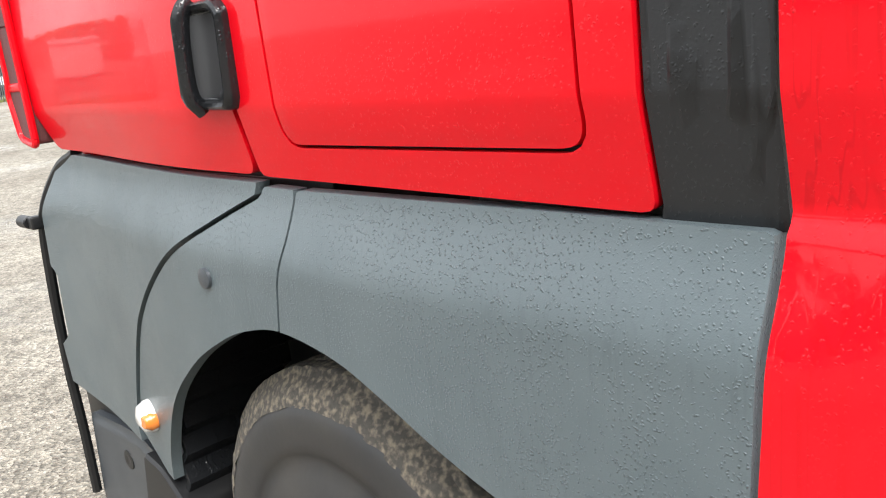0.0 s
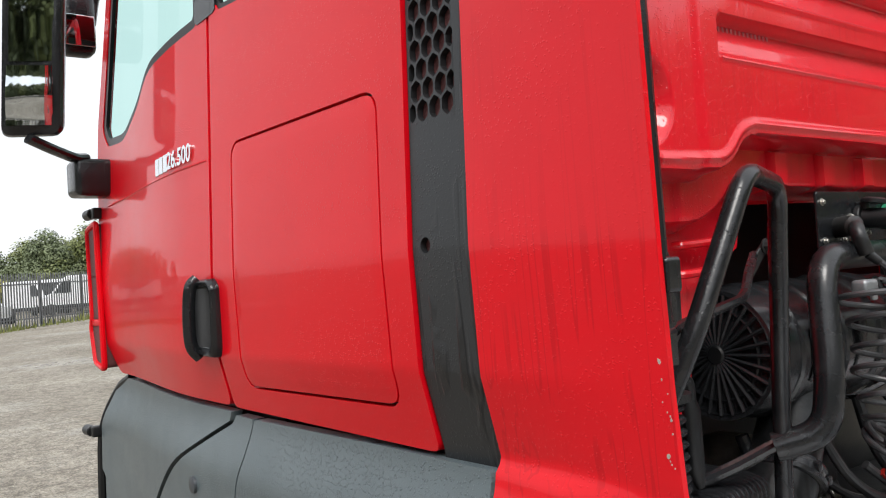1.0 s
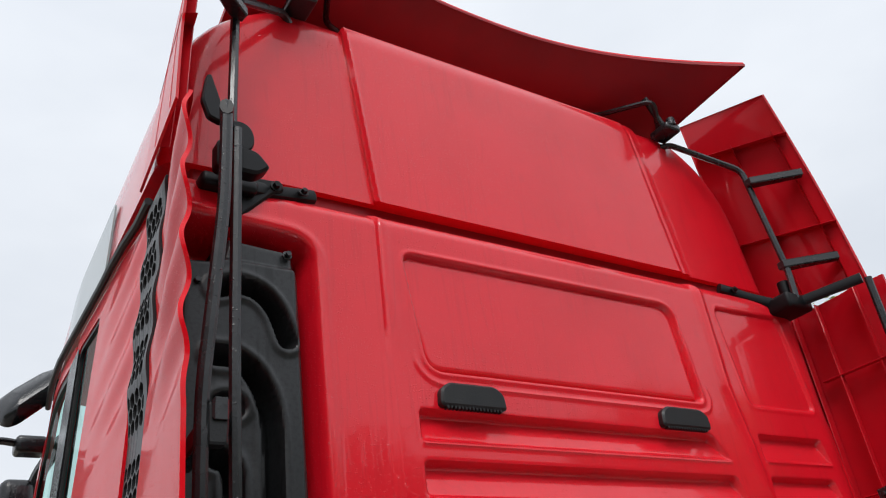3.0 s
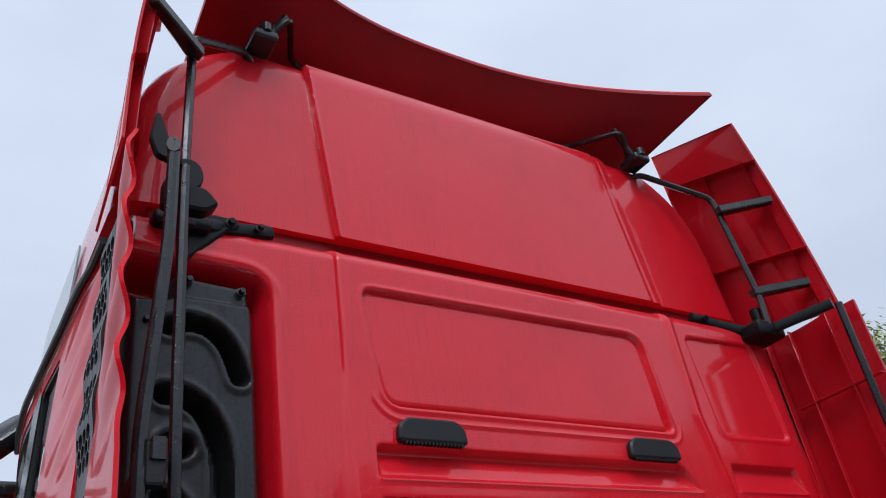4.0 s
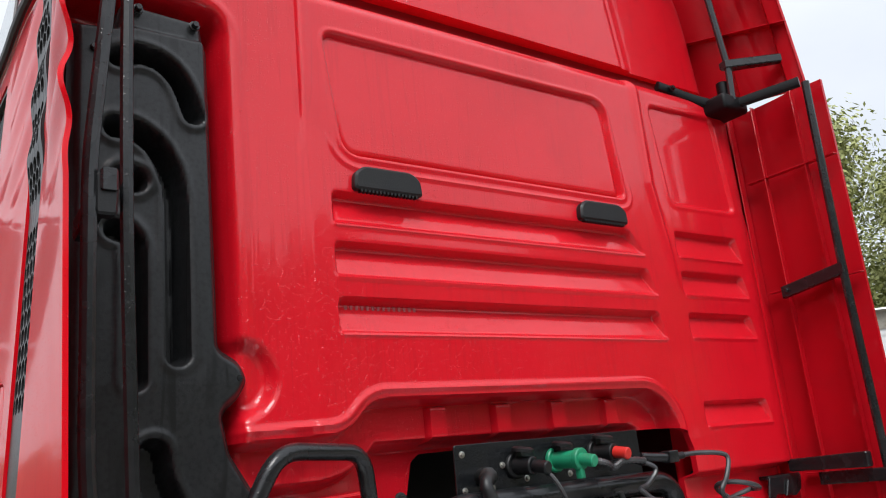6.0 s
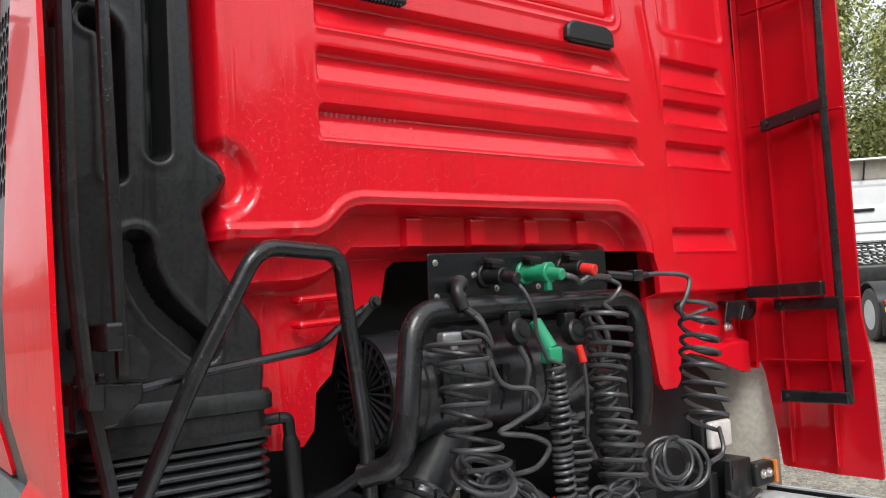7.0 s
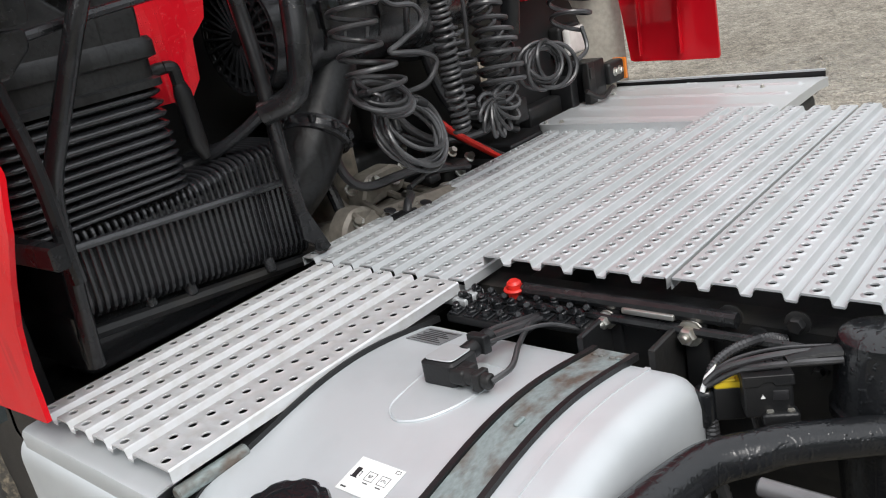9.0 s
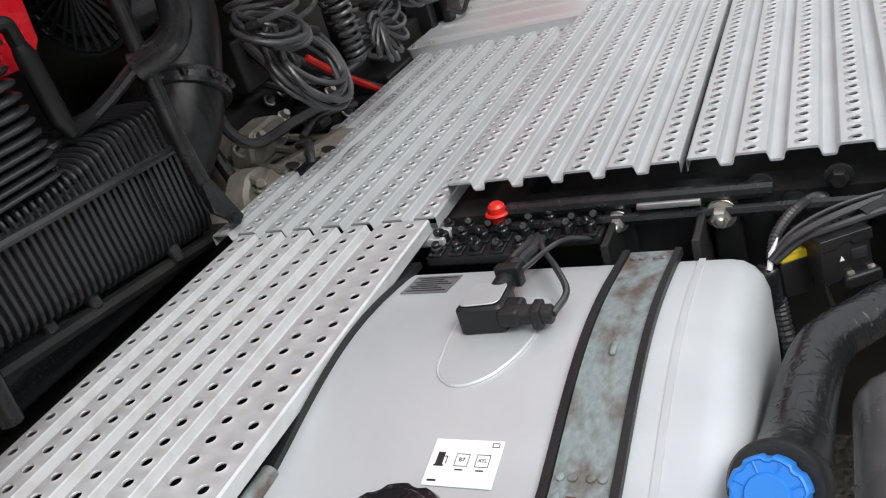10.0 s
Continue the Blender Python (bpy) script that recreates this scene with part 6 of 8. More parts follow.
def build_hoses():
    a = [Vector((-0.165, 0.02, 1.70)), Vector((-0.13, -0.01, 1.66)), Vector((-0.11, -0.02, 1.60)), Vector((-0.14, -0.02, 1.63)), Vector((-0.20, -0.01, 1.645))]
    c1 = helix((-0.225, -0.01, 1.635), (-0.175, -0.02, 1.29), 0.064, 6.5, 20, 0.12, 0.30, 1)
    hose("coiled_hose", spline(a, 4) + c1, 0.0068, "thick black coiled air hose with looped slack")
    top = loops_pile((-0.155, -0.02, 1.28), 0.085, 4, 0.022, 31, (0.15, -0.5, 0.85), 0.2)
    hose("looped_hose", top + loops_pile((-0.095, -0.04, 1.165), 0.108, 8, 0.034, 3, (0.05, -0.9, 0.42), 0.28), 0.0070, "loose loops of scuffed black hose", n=10)
    b = spline([(-0.115, 0.0, 1.60), (-0.10, -0.02, 1.52), (-0.06, -0.02, 1.49), (0.02, -0.02, 1.475), (0.04, -0.02, 1.43), (-0.05, -0.02, 1.395), (-0.09, -0.01, 1.375), (0.0, -0.03, 1.355), (0.06, -0.03, 1.32), (0.02, -0.02, 1.27), (-0.08, -0.02, 1.26), (-0.02, -0.04, 1.22)], 8)
    hose("hose", b, 0.0075, "black hose that swings in wide bends")
    hose("coiled_cable", spline([(0.0, 0.02, 1.78), (0.02, -0.01, 1.74), (0.045, -0.02, 1.68), (0.05, -0.02, 1.62), (0.075, -0.03, 1.55)], 6) + helix((0.10, -0.035, 1.53), (0.105, -0.04, 1.10), 0.024, 23, 12, 0.06, 0.0, 5), 0.0058, "tightly coiled black electric cable")
    hose("coiled_cable", spline([(0.135, 0.0, 1.545), (0.10, -0.02, 1.50), (0.12, 0.0, 1.46)], 5) + helix((0.155, 0.0, 1.40), (0.185, -0.01, 1.12), 0.042, 11, 14, 0.2, 0.25, 6), 0.0058, "loosely coiled black electric cable")
    hose("coiled_hose", spline([(0.36, 0.02, 1.77), (0.42, 0.0, 1.74), (0.38, 0.0, 1.70), (0.33, -0.01, 1.69)], 6) + helix((0.31, -0.02, 1.66), (0.335, -0.04, 1.18), 0.056, 13, 16, 0.18, 0.35, 8), 0.0074, "black coiled air hose hanging from the socket plate")
    hose("coiled_cable", spline([(0.26, 0.0, 1.69), (0.28, -0.01, 1.62), (0.30, -0.01, 1.56), (0.31, 0.0, 1.52)], 6) + helix((0.325, 0.0, 1.50), (0.35, -0.02, 1.16), 0.042, 11, 14, 0.2, -0.25, 9), 0.0064, "black coiled cable tangled with an air hose")
    pts = []
    c = Vector((0.26, -0.045, 1.155))
    for k in range(9):
        ang = math.pi * (0.92 + 1.16 * k / 8)
        d = Vector((math.cos(ang), -0.25 + 0.05 * (k % 3), math.sin(ang)))
        s = Vector((-math.sin(ang), 0.3, math.cos(ang)))
        for j in range(14):
            q = 2 * math.pi * j / 14
            pts.append(c + d * (0.052 * (1 - math.cos(q))) + s * (0.023 * math.sin(q)))
    hose("hose_rosette", pts, 0.0062, "black cable tied into a rosette of loops")
    up = spline([(0.51, 0.0, 1.766), (0.60, -0.02, 1.77), (0.685, -0.05, 1.755), (0.66, -0.06, 1.70), (0.625, -0.06, 1.66), (0.65, -0.05, 1.63)], 8)
    hose("coiled_hose", up + helix((0.715, -0.05, 1.675), (0.735, -0.05, 1.29), 0.062, 8.0, 20, 0.10, 0.45, 11) + spline([(0.79, -0.05, 1.27), (0.77, -0.07, 1.20), (0.68, -0.06, 1.17)], 6), 0.0074, "black coiled air hose in front of the red wall")
    hose("looped_hose", loops_pile((0.575, -0.04, 1.20), 0.076, 7, 0.03, 14, (-0.25, -0.9, 0.25)), 0.0070, "loops of black hose")
    # corrugated conduits running down to the sockets
    for pts, r in (([(0.02, 0.02, 1.59), (0.04, 0.01, 1.53), (0.03, 0.02, 1.46), (0.05, 0.05, 1.40)], 0.009), ([(0.33, 0.02, 1.66), (0.35, 0.0, 1.60), (0.345, 0.0, 1.54), (0.28, 0.03, 1.48), (0.24, 0.06, 1.44)], 0.010), ([(0.245, 0.0, 1.525), (0.25, 0.0, 1.42), (0.23, 0.0, 1.25)], 0.007),
                   ([(0.15, 0.0, 1.785), (0.20, -0.02, 1.77), (0.25, 0.0, 1.755), (0.30, 0.0, 1.77), (0.38, 0.0, 1.765)], 0.010), ([(-0.165, 0.02, 1.71), (-0.12, 0.0, 1.66), (-0.115, -0.01, 1.56), (-0.10, 0.0, 1.50)], 0.008)):
        s = spline(pts, 10)
        rad = [r * (1.0 if k % 2 else 0.8) for k in range(len(s))]
        ob = part("conduit", Build().tube(s, rad, 8), RUBBER)
        ob.data.transform(REARWARD)
        tagged(ob, "short ribbed black conduit at the sockets", "cable", "conduits at the socket plate")


build_hoses()


# ---- deck plates over the chassis ----
def corrugated(x0, x1, y0, y1, z, pitch, hole_step, flat=0.56, depth=0.015, hole=0.0086, small=0, wide=False, rise=1.0):
    """A corrugated aluminium tread plate, ribs along x, with pressed-up drain holes on every flat.
    small: every so manyeth row has small plain holes; wide: the rearmost flat is twice as broad, with two rows."""
    b = Build()
    n = max(1, int(round((y1 - y0) / pitch)))
    p = (y1 - y0) / n
    k = max(1, int(round((x1 - x0) / hole_step)))
    s = (x1 - x0) / k
    gap = p * (1 - flat)
    i = 0
    while i < n:
        rows = 2 if (wide and i == 0) else 1
        fa, fb = y0 + i * p + gap / 2, y0 + (i + rows) * p - gap / 2
        for row in range(rows):
            ra, rb = fa + (fb - fa) * row / rows, fa + (fb - fa) * (row + 1) / rows
            c = (ra + rb) / 2
            tiny = bool(small) and i % small == 1
            rr, up = (hole * 0.55, 0.0) if tiny else (hole, rise)
            for j in range(k):
                xa, xb = x0 + j * s, x0 + (j + 1) * s
                cx = (xa + xb) / 2 + (s * 0.12 if (i + row) % 2 else -s * 0.12)
                sq = [(xa, ra), ((xa + cx) / 2, ra), (cx, ra), ((xb + cx) / 2, ra), (xb, ra), (xb, c), (xb, rb), ((xb + cx) / 2, rb), (cx, rb), ((xa + cx) / 2, rb), (xa, rb), (xa, c)]
                ang = [math.radians(q) for q in (-150, -120, -90, -60, -30, 0, 30, 60, 90, 120, 150, 180)]
                outer = [(q[0], q[1], z) for q in sq]
                rim = [[(cx + rr * f * math.cos(a), c + rr * f * math.sin(a), z + h) for a in ang] for f, h in ((1.65, 0.0), (1.28, 0.0012 * up), (1.08, 0.0018 * up), (1.0, 0.0012 * up), (1.0, -0.0012))]
                b.loops([outer] + rim, caps=False)
        i += rows
        prof = [(fb, z), (fb + gap * 0.05, z - 0.0008), (fb + gap * 0.10, z - 0.003), (fb + gap * 0.17, z - depth + 0.003), (fb + gap * 0.22, z - depth + 0.0008), (fb + gap * 0.28, z - depth), (fb + gap * 0.72, z - depth), (fb + gap * 0.78, z - depth + 0.0008), (fb + gap * 0.83, z - depth + 0.003), (fb + gap * 0.90, z - 0.003), (fb + gap * 0.95, z - 0.0008), (fb + gap, z)]
        if i < n:
            b.loops([[(x0, yy, zz) for yy, zz in prof], [(x1, yy, zz) for yy, zz in prof]], closed=False, caps=False)
            for xe, dx in ((x0, -0.0001), (x1, 0.0001)):
                b.loops([[(xe, yy, zz) for yy, zz in prof], [(xe + dx, yy, zz - 0.004) for yy, zz in prof]], closed=False, caps=False)
        for xe in (x0, x1):
            b.loops([[(xe, fa, z), (xe, fb, z)], [(xe, fa, z - 0.004), (xe, fb, z - 0.004)]], closed=False, caps=False)
    for edge, dy in ((y0 + gap / 2, -0.003), (y1 - gap / 2, 0.003)):
        b.loops([[(x0, edge, z), (x1, edge, z)], [(x0, edge + dy, z - 0.003), (x1, edge + dy, z - 0.003)], [(x0, edge + dy, z - 0.024), (x1, edge + dy, z - 0.024)]], closed=False, caps=False)
    return b


def build_deck():
    part("step_plate", corrugated(-1.194, -0.492, -0.494, -0.045, 0.97, 0.066, 0.037, hole=0.0080, wide=True), ALU_DIRTY, truck, "corrugated aluminium step plate with drain holes, scuffed", sharp=25)
    part("deck_plate", corrugated(-0.486, 0.70, -0.505, 0.03, 0.972, 0.0665, 0.0335, hole=0.0074, rise=1.5), ALU, truck, "corrugated aluminium deck plate with drain holes", sharp=25)
    y = -0.49
    for k in range(4):
        part("deck_plate", corrugated(-0.425 - 0.006 * (k > 0), 0.78, y - 0.436, y, 1.004 + 0.004 * (k % 2), 0.0727, 0.0335, hole=0.0074, small=2 if k > 1 else 0, rise=1.5), ALU, truck, "corrugated aluminium deck plate with drain holes", sharp=25)
        y -= 0.422
    b = Build()
    prof = [(-1.165, 0.937), (-1.212, 0.934), (-1.222, 0.930), (-1.226, 0.922), (-1.226, 0.896), (-1.222, 0.896), (-1.222, 0.921), (-1.219, 0.927), (-1.211, 0.930), (-1.165, 0.933)]
    b.loops([[(x, -0.462, z) for x, z in prof], [(x, -0.015, z) for x, z in prof]])
    part("step_edge", b, ALU, truck, "aluminium edge strip of the step")
    b = Build()
    b.rbox(-0.515, -0.45, -0.512, -0.44, 0.925, 0.942, 0.004)
    part("deck_bracket", b, ALU, truck)
    b = Build()
    for yy in (-0.43, -0.12):
        b.rbox(-1.13, -0.45, yy - 0.02, yy + 0.02, 0.91, 0.943, 0.004)
    # Black slab keeps the drain holes dark, standing in for shade beneath.
    b.rbox(-1.205, -0.49, -0.445, -0.06, 0.921, 0.931, 0.002)
    part("plate_bearer", b, BLACK_MATT, truck)
    b = Build()
    b.cyl((-1.192, -0.476, 0.922), (-1.06, -0.480, 0.922), 0.0125, 14)
    b.cyl((-1.212, -0.462, 0.878), (-1.15, -0.462, 0.878), 0.012, 14)
    b.rbox(-1.208, -1.196, -0.43, -0.385, 0.79, 0.905, 0.006)
    b.rbox(-1.205, -1.19, -0.475, -0.43, 0.84, 0.90, 0.006)
    part("step_pivot", b, STRAP, truck, "weathered steel pivot of the step")


build_deck()

def build_tank():
    def crown(x):
        return 0.034 * max(0.0, math.sin(math.pi * min(1.0, max(0.0, (-0.56 - x) / 0.52)))) ** 1.2

    def crowned(b):
        """Lifts what lies on the tank's top by its crown."""
        b.v = [(x, y, z + crown(x) if z > 0.86 else z) for x, y, z in b.v]
        return b

    def body(x0, x1, y0, y1, z0, z1, r, end):
        b = Build()

        def ring(y, d):
            q = max(r - d, 0.01)
            out = []
            pts = rounded([(x0 + d, z0 + d), (x1 - d, z0 + d), (x1 - d, z1 - d), (x0 + d, z1 - d)], [q, q * 0.55, q * 0.55, q], 8)
            for i, (x, z) in enumerate(pts):
                out.append((x, y, z))
                xn, zn = pts[(i + 1) % len(pts)]
                if abs(x - xn) > 0.2 and z > (z0 + z1) / 2:
                    out += [(x + (xn - x) * k / 16, y, z) for k in range(1, 16)]
            return out
        rings = [ring(y0, end * 1.4)]
        for t in np.linspace(0, 1, 6):
            a = t * math.pi / 2
            rings.append(ring(y0 + end * (1 - math.cos(a)) + 0.004 * (1 - t), end * (1 - math.sin(a))))
        for t in np.linspace(1, 0, 6):
            a = t * math.pi / 2
            rings.append(ring(y1 - end * (1 - math.cos(a)) - 0.004 * (1 - t), end * (1 - math.sin(a))))
        rings.append(ring(y1, end * 1.4))
        return b.loops(rings)
    tank = part("fuel_tank", crowned(body(-1.225, -0.555, -1.050, -0.40, 0.32, 0.918, 0.13, 0.055)), TANK, truck, "brushed aluminium fuel tank", sharp=60)
    part("tank_step_box", body(-1.236, -0.56, -0.395, 0.03, 0.35, 0.915, 0.055, 0.03), TANK, truck, "aluminium box below the step plate", sharp=60)
    b = Build()
    b.prism(rounded([(-0.34, 0.50), (-0.06, 0.50), (-0.06, 0.82), (-0.34, 0.82)], 0.05), 0, -1.239, -1.230, 0.006)
    part("box_recess", b, TANK, truck)
    # weld bead near the end
    def wrap(y, off, w, z_end=0.45, x_in=-0.57):
        prof = [(x_in + (-1.095 - x_in) * k / 16, 0.918) for k in range(17)] + [(-1.095 - 0.13 * math.sin(t), 0.788 + 0.13 * math.cos(t)) for t in np.linspace(0.15, math.pi / 2, 8)] + [(-1.225, z_end)]
        rings = []
        for i, (x, z) in enumerate(prof):
            t = 0 if i < 17 else min(1, (i - 16) / 8)
            n = Vector((-math.sin(t * math.pi / 2), 0, math.cos(t * math.pi / 2)))
            p = Vector((x, y, z))
            rings.append([p + Vector((0, -w / 2, 0)) - n * 0.002, p + Vector((0, w / 2, 0)) - n * 0.002, p + Vector((0, w / 2, 0)) + n * off, p + Vector((0, -w / 2, 0)) + n * off])
        return crowned(Build().loops(rings))
    part("weld_bead", wrap(-0.958, 0.0016, 0.009, x_in=-0.60), TANK, tank)
    strap = part("tank_strap", wrap(-0.882, 0.005, 0.066), STRAP, tank, "weathered steel tank strap with black rubber edges")
    part("strap_rubber", wrap(-0.921, 0.010, 0.010), BLACK_MATT, strap)
    part("strap_rubber", wrap(-0.843, 0.010, 0.010), BLACK_MATT, strap)
    b = Build()
    for yy in (-0.905, -0.892, -0.872, -0.858):
        for xx in (-1.045, -1.07):
            b.lathe((xx, yy, 0.9225), (0, 0, 1), [(0, 0.006), (0.003, 0.0055), (0.004, 0.002)], 8)
        b.lathe((-0.60, yy, 0.9225), (0, 0, 1), [(0, 0.005), (0.003, 0.0045), (0.004, 0.002)], 8)
    b.rbox(-0.868, -0.845, -0.889, -0.880, 0.922, 0.928, 0.003)
    tagged(part("strap_rivets", crowned(b), STRAP, strap), kind="stuff")
    b = Build()
    b.loops([[(x, y, z) for y, z in ((-0.922, zz - 0.004), (-0.922, zz + 0.014), (-0.916, zz + 0.014), (-0.914, zz + 0.004), (-0.852, zz + 0.004), (-0.850, zz + 0.014), (-0.844, zz + 0.014), (-0.844, zz - 0.004))] for x, zz in ((-1.085, 0.923), (-1.13, 0.919), (-1.19, 0.900), (-1.225, 0.86))])
    buckle = part("strap_buckle", b, RUST, strap, "rusty strap clamp")
    part("clamp_rod", Build().tube([(-1.088, -0.884, 0.938), (-1.15, -0.886, 0.935), (-1.22, -0.888, 0.905)], 0.0065, 10), STRAP, buckle)
    part("clamp_nut", Build().bolt((-1.105, -0.884, 0.937), (1, 0, 0.05), 0.011, 0.014), RUST, buckle)
    # rubber strip between tank and step plate
    part("tank_rubber", wrap(-0.476, 0.010, 0.022), BLACK_MATT, tank)
    part("tank_rubber", wrap(-0.448, 0.014, 0.018), BLACK_MATT, tank)
    # pressing that surrounds the sender
    b = Build()
    shape = rounded([(-0.72, -0.64), (-0.72, -0.775), (-0.80, -0.778), (-0.857, -0.766), (-0.906, -0.735), (-0.926, -0.690), (-0.90, -0.653), (-0.81, -0.645)], 0.025, 5)
    b.prism(shape, 2, 0.9165, 0.9206, 0.004)
    crowned(b)
    part("tank_pressing", b, TANK, tank)
    # filler cap
    cx, cy = -1.160, -0.706
    b = Build()
    b.cyl((cx, cy, 0.86), (cx, cy, 0.925), 0.062, 28, 0.006)
    part("filler_neck", b, TANK, tank)
    b = Build()
    prof = []
    ring0, ring1, ring2, ring3 = [], [], [], []
    for k in range(48):
        a = 2 * math.pi * k / 48
        r = 0.065 if k % 6 < 4 else 0.0605
        for ring, h, q in ((ring0, 0.928, 1), (ring1, 0.955, 1), (ring2, 0.960, 0.95), (ring3, 0.963, 0.80)):
            ring.append((cx + r * q * math.cos(a), cy + r * q * math.sin(a), h))
    b.loops([ring0, ring1, ring2, ring3])
    b.lathe((cx, cy, 0.962), (0, 0, 1), [(0, 0.052), (0.004, 0.048), (0.0055, 0.03), (0.006, 0.0)], 28)
    b.tube([(cx + 0.03 * math.cos(t), cy + 0.03 * math.sin(t), 0.968) for t in np.linspace(0.4, 2.6, 12)], 0.0016, 5)
    part("filler_cap", b, BLACK, tank, "black lobed fuel filler cap")
    # level sender with its plugs
    def moved(b):
        """Sets the sender on the crown; its cables run out to the rail."""
        out = []
        for x, y, z in b.v:
            k = min(1.0, max(0.0, (-0.50 - x) / 0.16))
            out.append((x - 0.020 * k, y - 0.032 * k, z + crown(x) * k))
        b.v = out
        return b

    b = Build()
    b.prism(rounded([(-0.725, -0.632), (-0.725, -0.695), (-0.795, -0.70), (-0.80, -0.632)], 0.010), 2, 0.918, 0.962, 0.004)
    b.rbox(-0.80, -0.755, -0.722, -0.69, 0.930, 0.956, 0.006)
    b.cyl((-0.785, -0.70, 0.944), (-0.782, -0.765, 0.941), 0.014, 14)
    b.rbox(-0.80, -0.768, -0.752, -0.738, 0.926, 0.958, 0.003)
    b.cyl((-0.735, -0.675, 0.952), (-0.665, -0.68, 0.965), 0.016, 14)
    b.rbox(-0.71, -0.69, -0.70, -0.662, 0.945, 0.98, 0.004)
    snd = part("level_sender", moved(b), BLACK_MATT, tank, "black fuel level sender with plugged cables")
    b = Build()
    b.prism(rounded([(-0.728, -0.636), (-0.728, -0.690), (-0.788, -0.694), (-0.795, -0.636)], 0.014), 2, 0.9625, 0.965, 0.001)
    part("sender_lid", moved(b), ALU, snd)
    for pts, r in (([(-0.665, -0.68, 0.962), (-0.62, -0.682, 0.958), (-0.57, -0.687, 0.948), (-0.50, -0.68, 0.925)], 0.0085),
                   ([(-0.69, -0.668, 0.968), (-0.63, -0.672, 0.968), (-0.57, -0.676, 0.955), (-0.50, -0.668, 0.925)], 0.0055),
                   ([(-0.782, -0.765, 0.941), (-0.735, -0.772, 0.950), (-0.66, -0.735, 0.958), (-0.57, -0.70, 0.950), (-0.50, -0.69, 0.925)], 0.005),
                   ([(-0.70, -0.69, 0.962), (-0.62, -0.71, 0.962), (-0.56, -0.735, 0.952), (-0.50, -0.775, 0.915)], 0.004)):
        part("sender_cable", moved(Build().tube(spline(pts, 8), r, 8)), RUBBER, snd)
    # sticker and type plate
    b = Build()
    b.rbox(-1.064, -1.000, -0.782, -0.694, 0.9192, 0.9202, 0.0004, 2, 1)
    st = part("fuel_sticker", crowned(b), WHITE_LABEL, tank, "white fuel grade sticker with small symbols")
    e = 0.9204

    def ink(x0, x1, y0, y1):
        b.rbox(x0, x1, y0, y1, e, e + 0.0004, 0.0001, 2, 1)
    b = Build()
    # pump symbol with its hose
    ink(-1.036, -1.019, -0.712, -0.703), ink(-1.038, -1.036, -0.714, -0.701), ink(-1.034, -1.024, -0.7165, -0.7155), ink(-1.025, -1.024, -0.7155, -0.712)
    for y0 in (-0.744, -0.770):
        ink(-1.037, -1.0363, y0, y0 + 0.017), ink(-1.0207, -1.020, y0, y0 + 0.017), ink(-1.037, -1.020, y0, y0 + 0.0007), ink(-1.037, -1.020, y0 + 0.0163, y0 + 0.017)
        ink(-1.0425, -1.0408, y0 + 0.004, y0 + 0.014)
    ink(-1.0585, -1.056, -0.711, -0.700)
    ink(-1.0095, -1.0088, -0.777, -0.768), ink(-1.0045, -1.0038, -0.777, -0.768), ink(-1.0095, -1.0038, -0.777, -0.7763), ink(-1.0095, -1.0038, -0.7687, -0.768)
    tagged(part("sticker_symbols", crowned(b), INK, st), kind="stuff")
    for txt, y in (("B7", -0.7355), ("XTL", -0.7615)):
        cu = bpy.data.curves.new("sticker_text", "FONT")
        cu.body, cu.size, cu.align_x, cu.align_y = txt, 0.0075 if len(txt) == 2 else 0.0062, "CENTER", "CENTER"
        cu.extrude = 0.0001
        o = new("sticker_text", cu)
        slope = math.atan2(crown(-1.020) - crown(-1.037), 0.017)
        o.matrix_world = Matrix.Translation((-1.0285, y, e + crown(-1.0285) + 0.0007)) @ Matrix.Rotation(-slope, 4, "Y") @ Matrix.Rotation(radians(-90), 4, "Z")
        cu.materials.append(INK)
        o.parent = st
    b = Build()
    b.rbox(-0.688, -0.620, -0.586, -0.503, 0.9190, 0.9200, 0.0004, 2, 1)
    tg = part("type_plate", crowned(b), TAG, tank, "grey etched type plate")
    b = Build()
    for k in range(7):
        b.rbox(-0.681 + k * 0.0085, -0.678 + k * 0.0085, -0.580 + 0.01 * (k % 3), -0.510 - 0.008 * (k % 2), 0.9202, 0.9206, 0.0001, 2, 1)
    part("plate_lines", crowned(b), INK, tg)


build_tank()


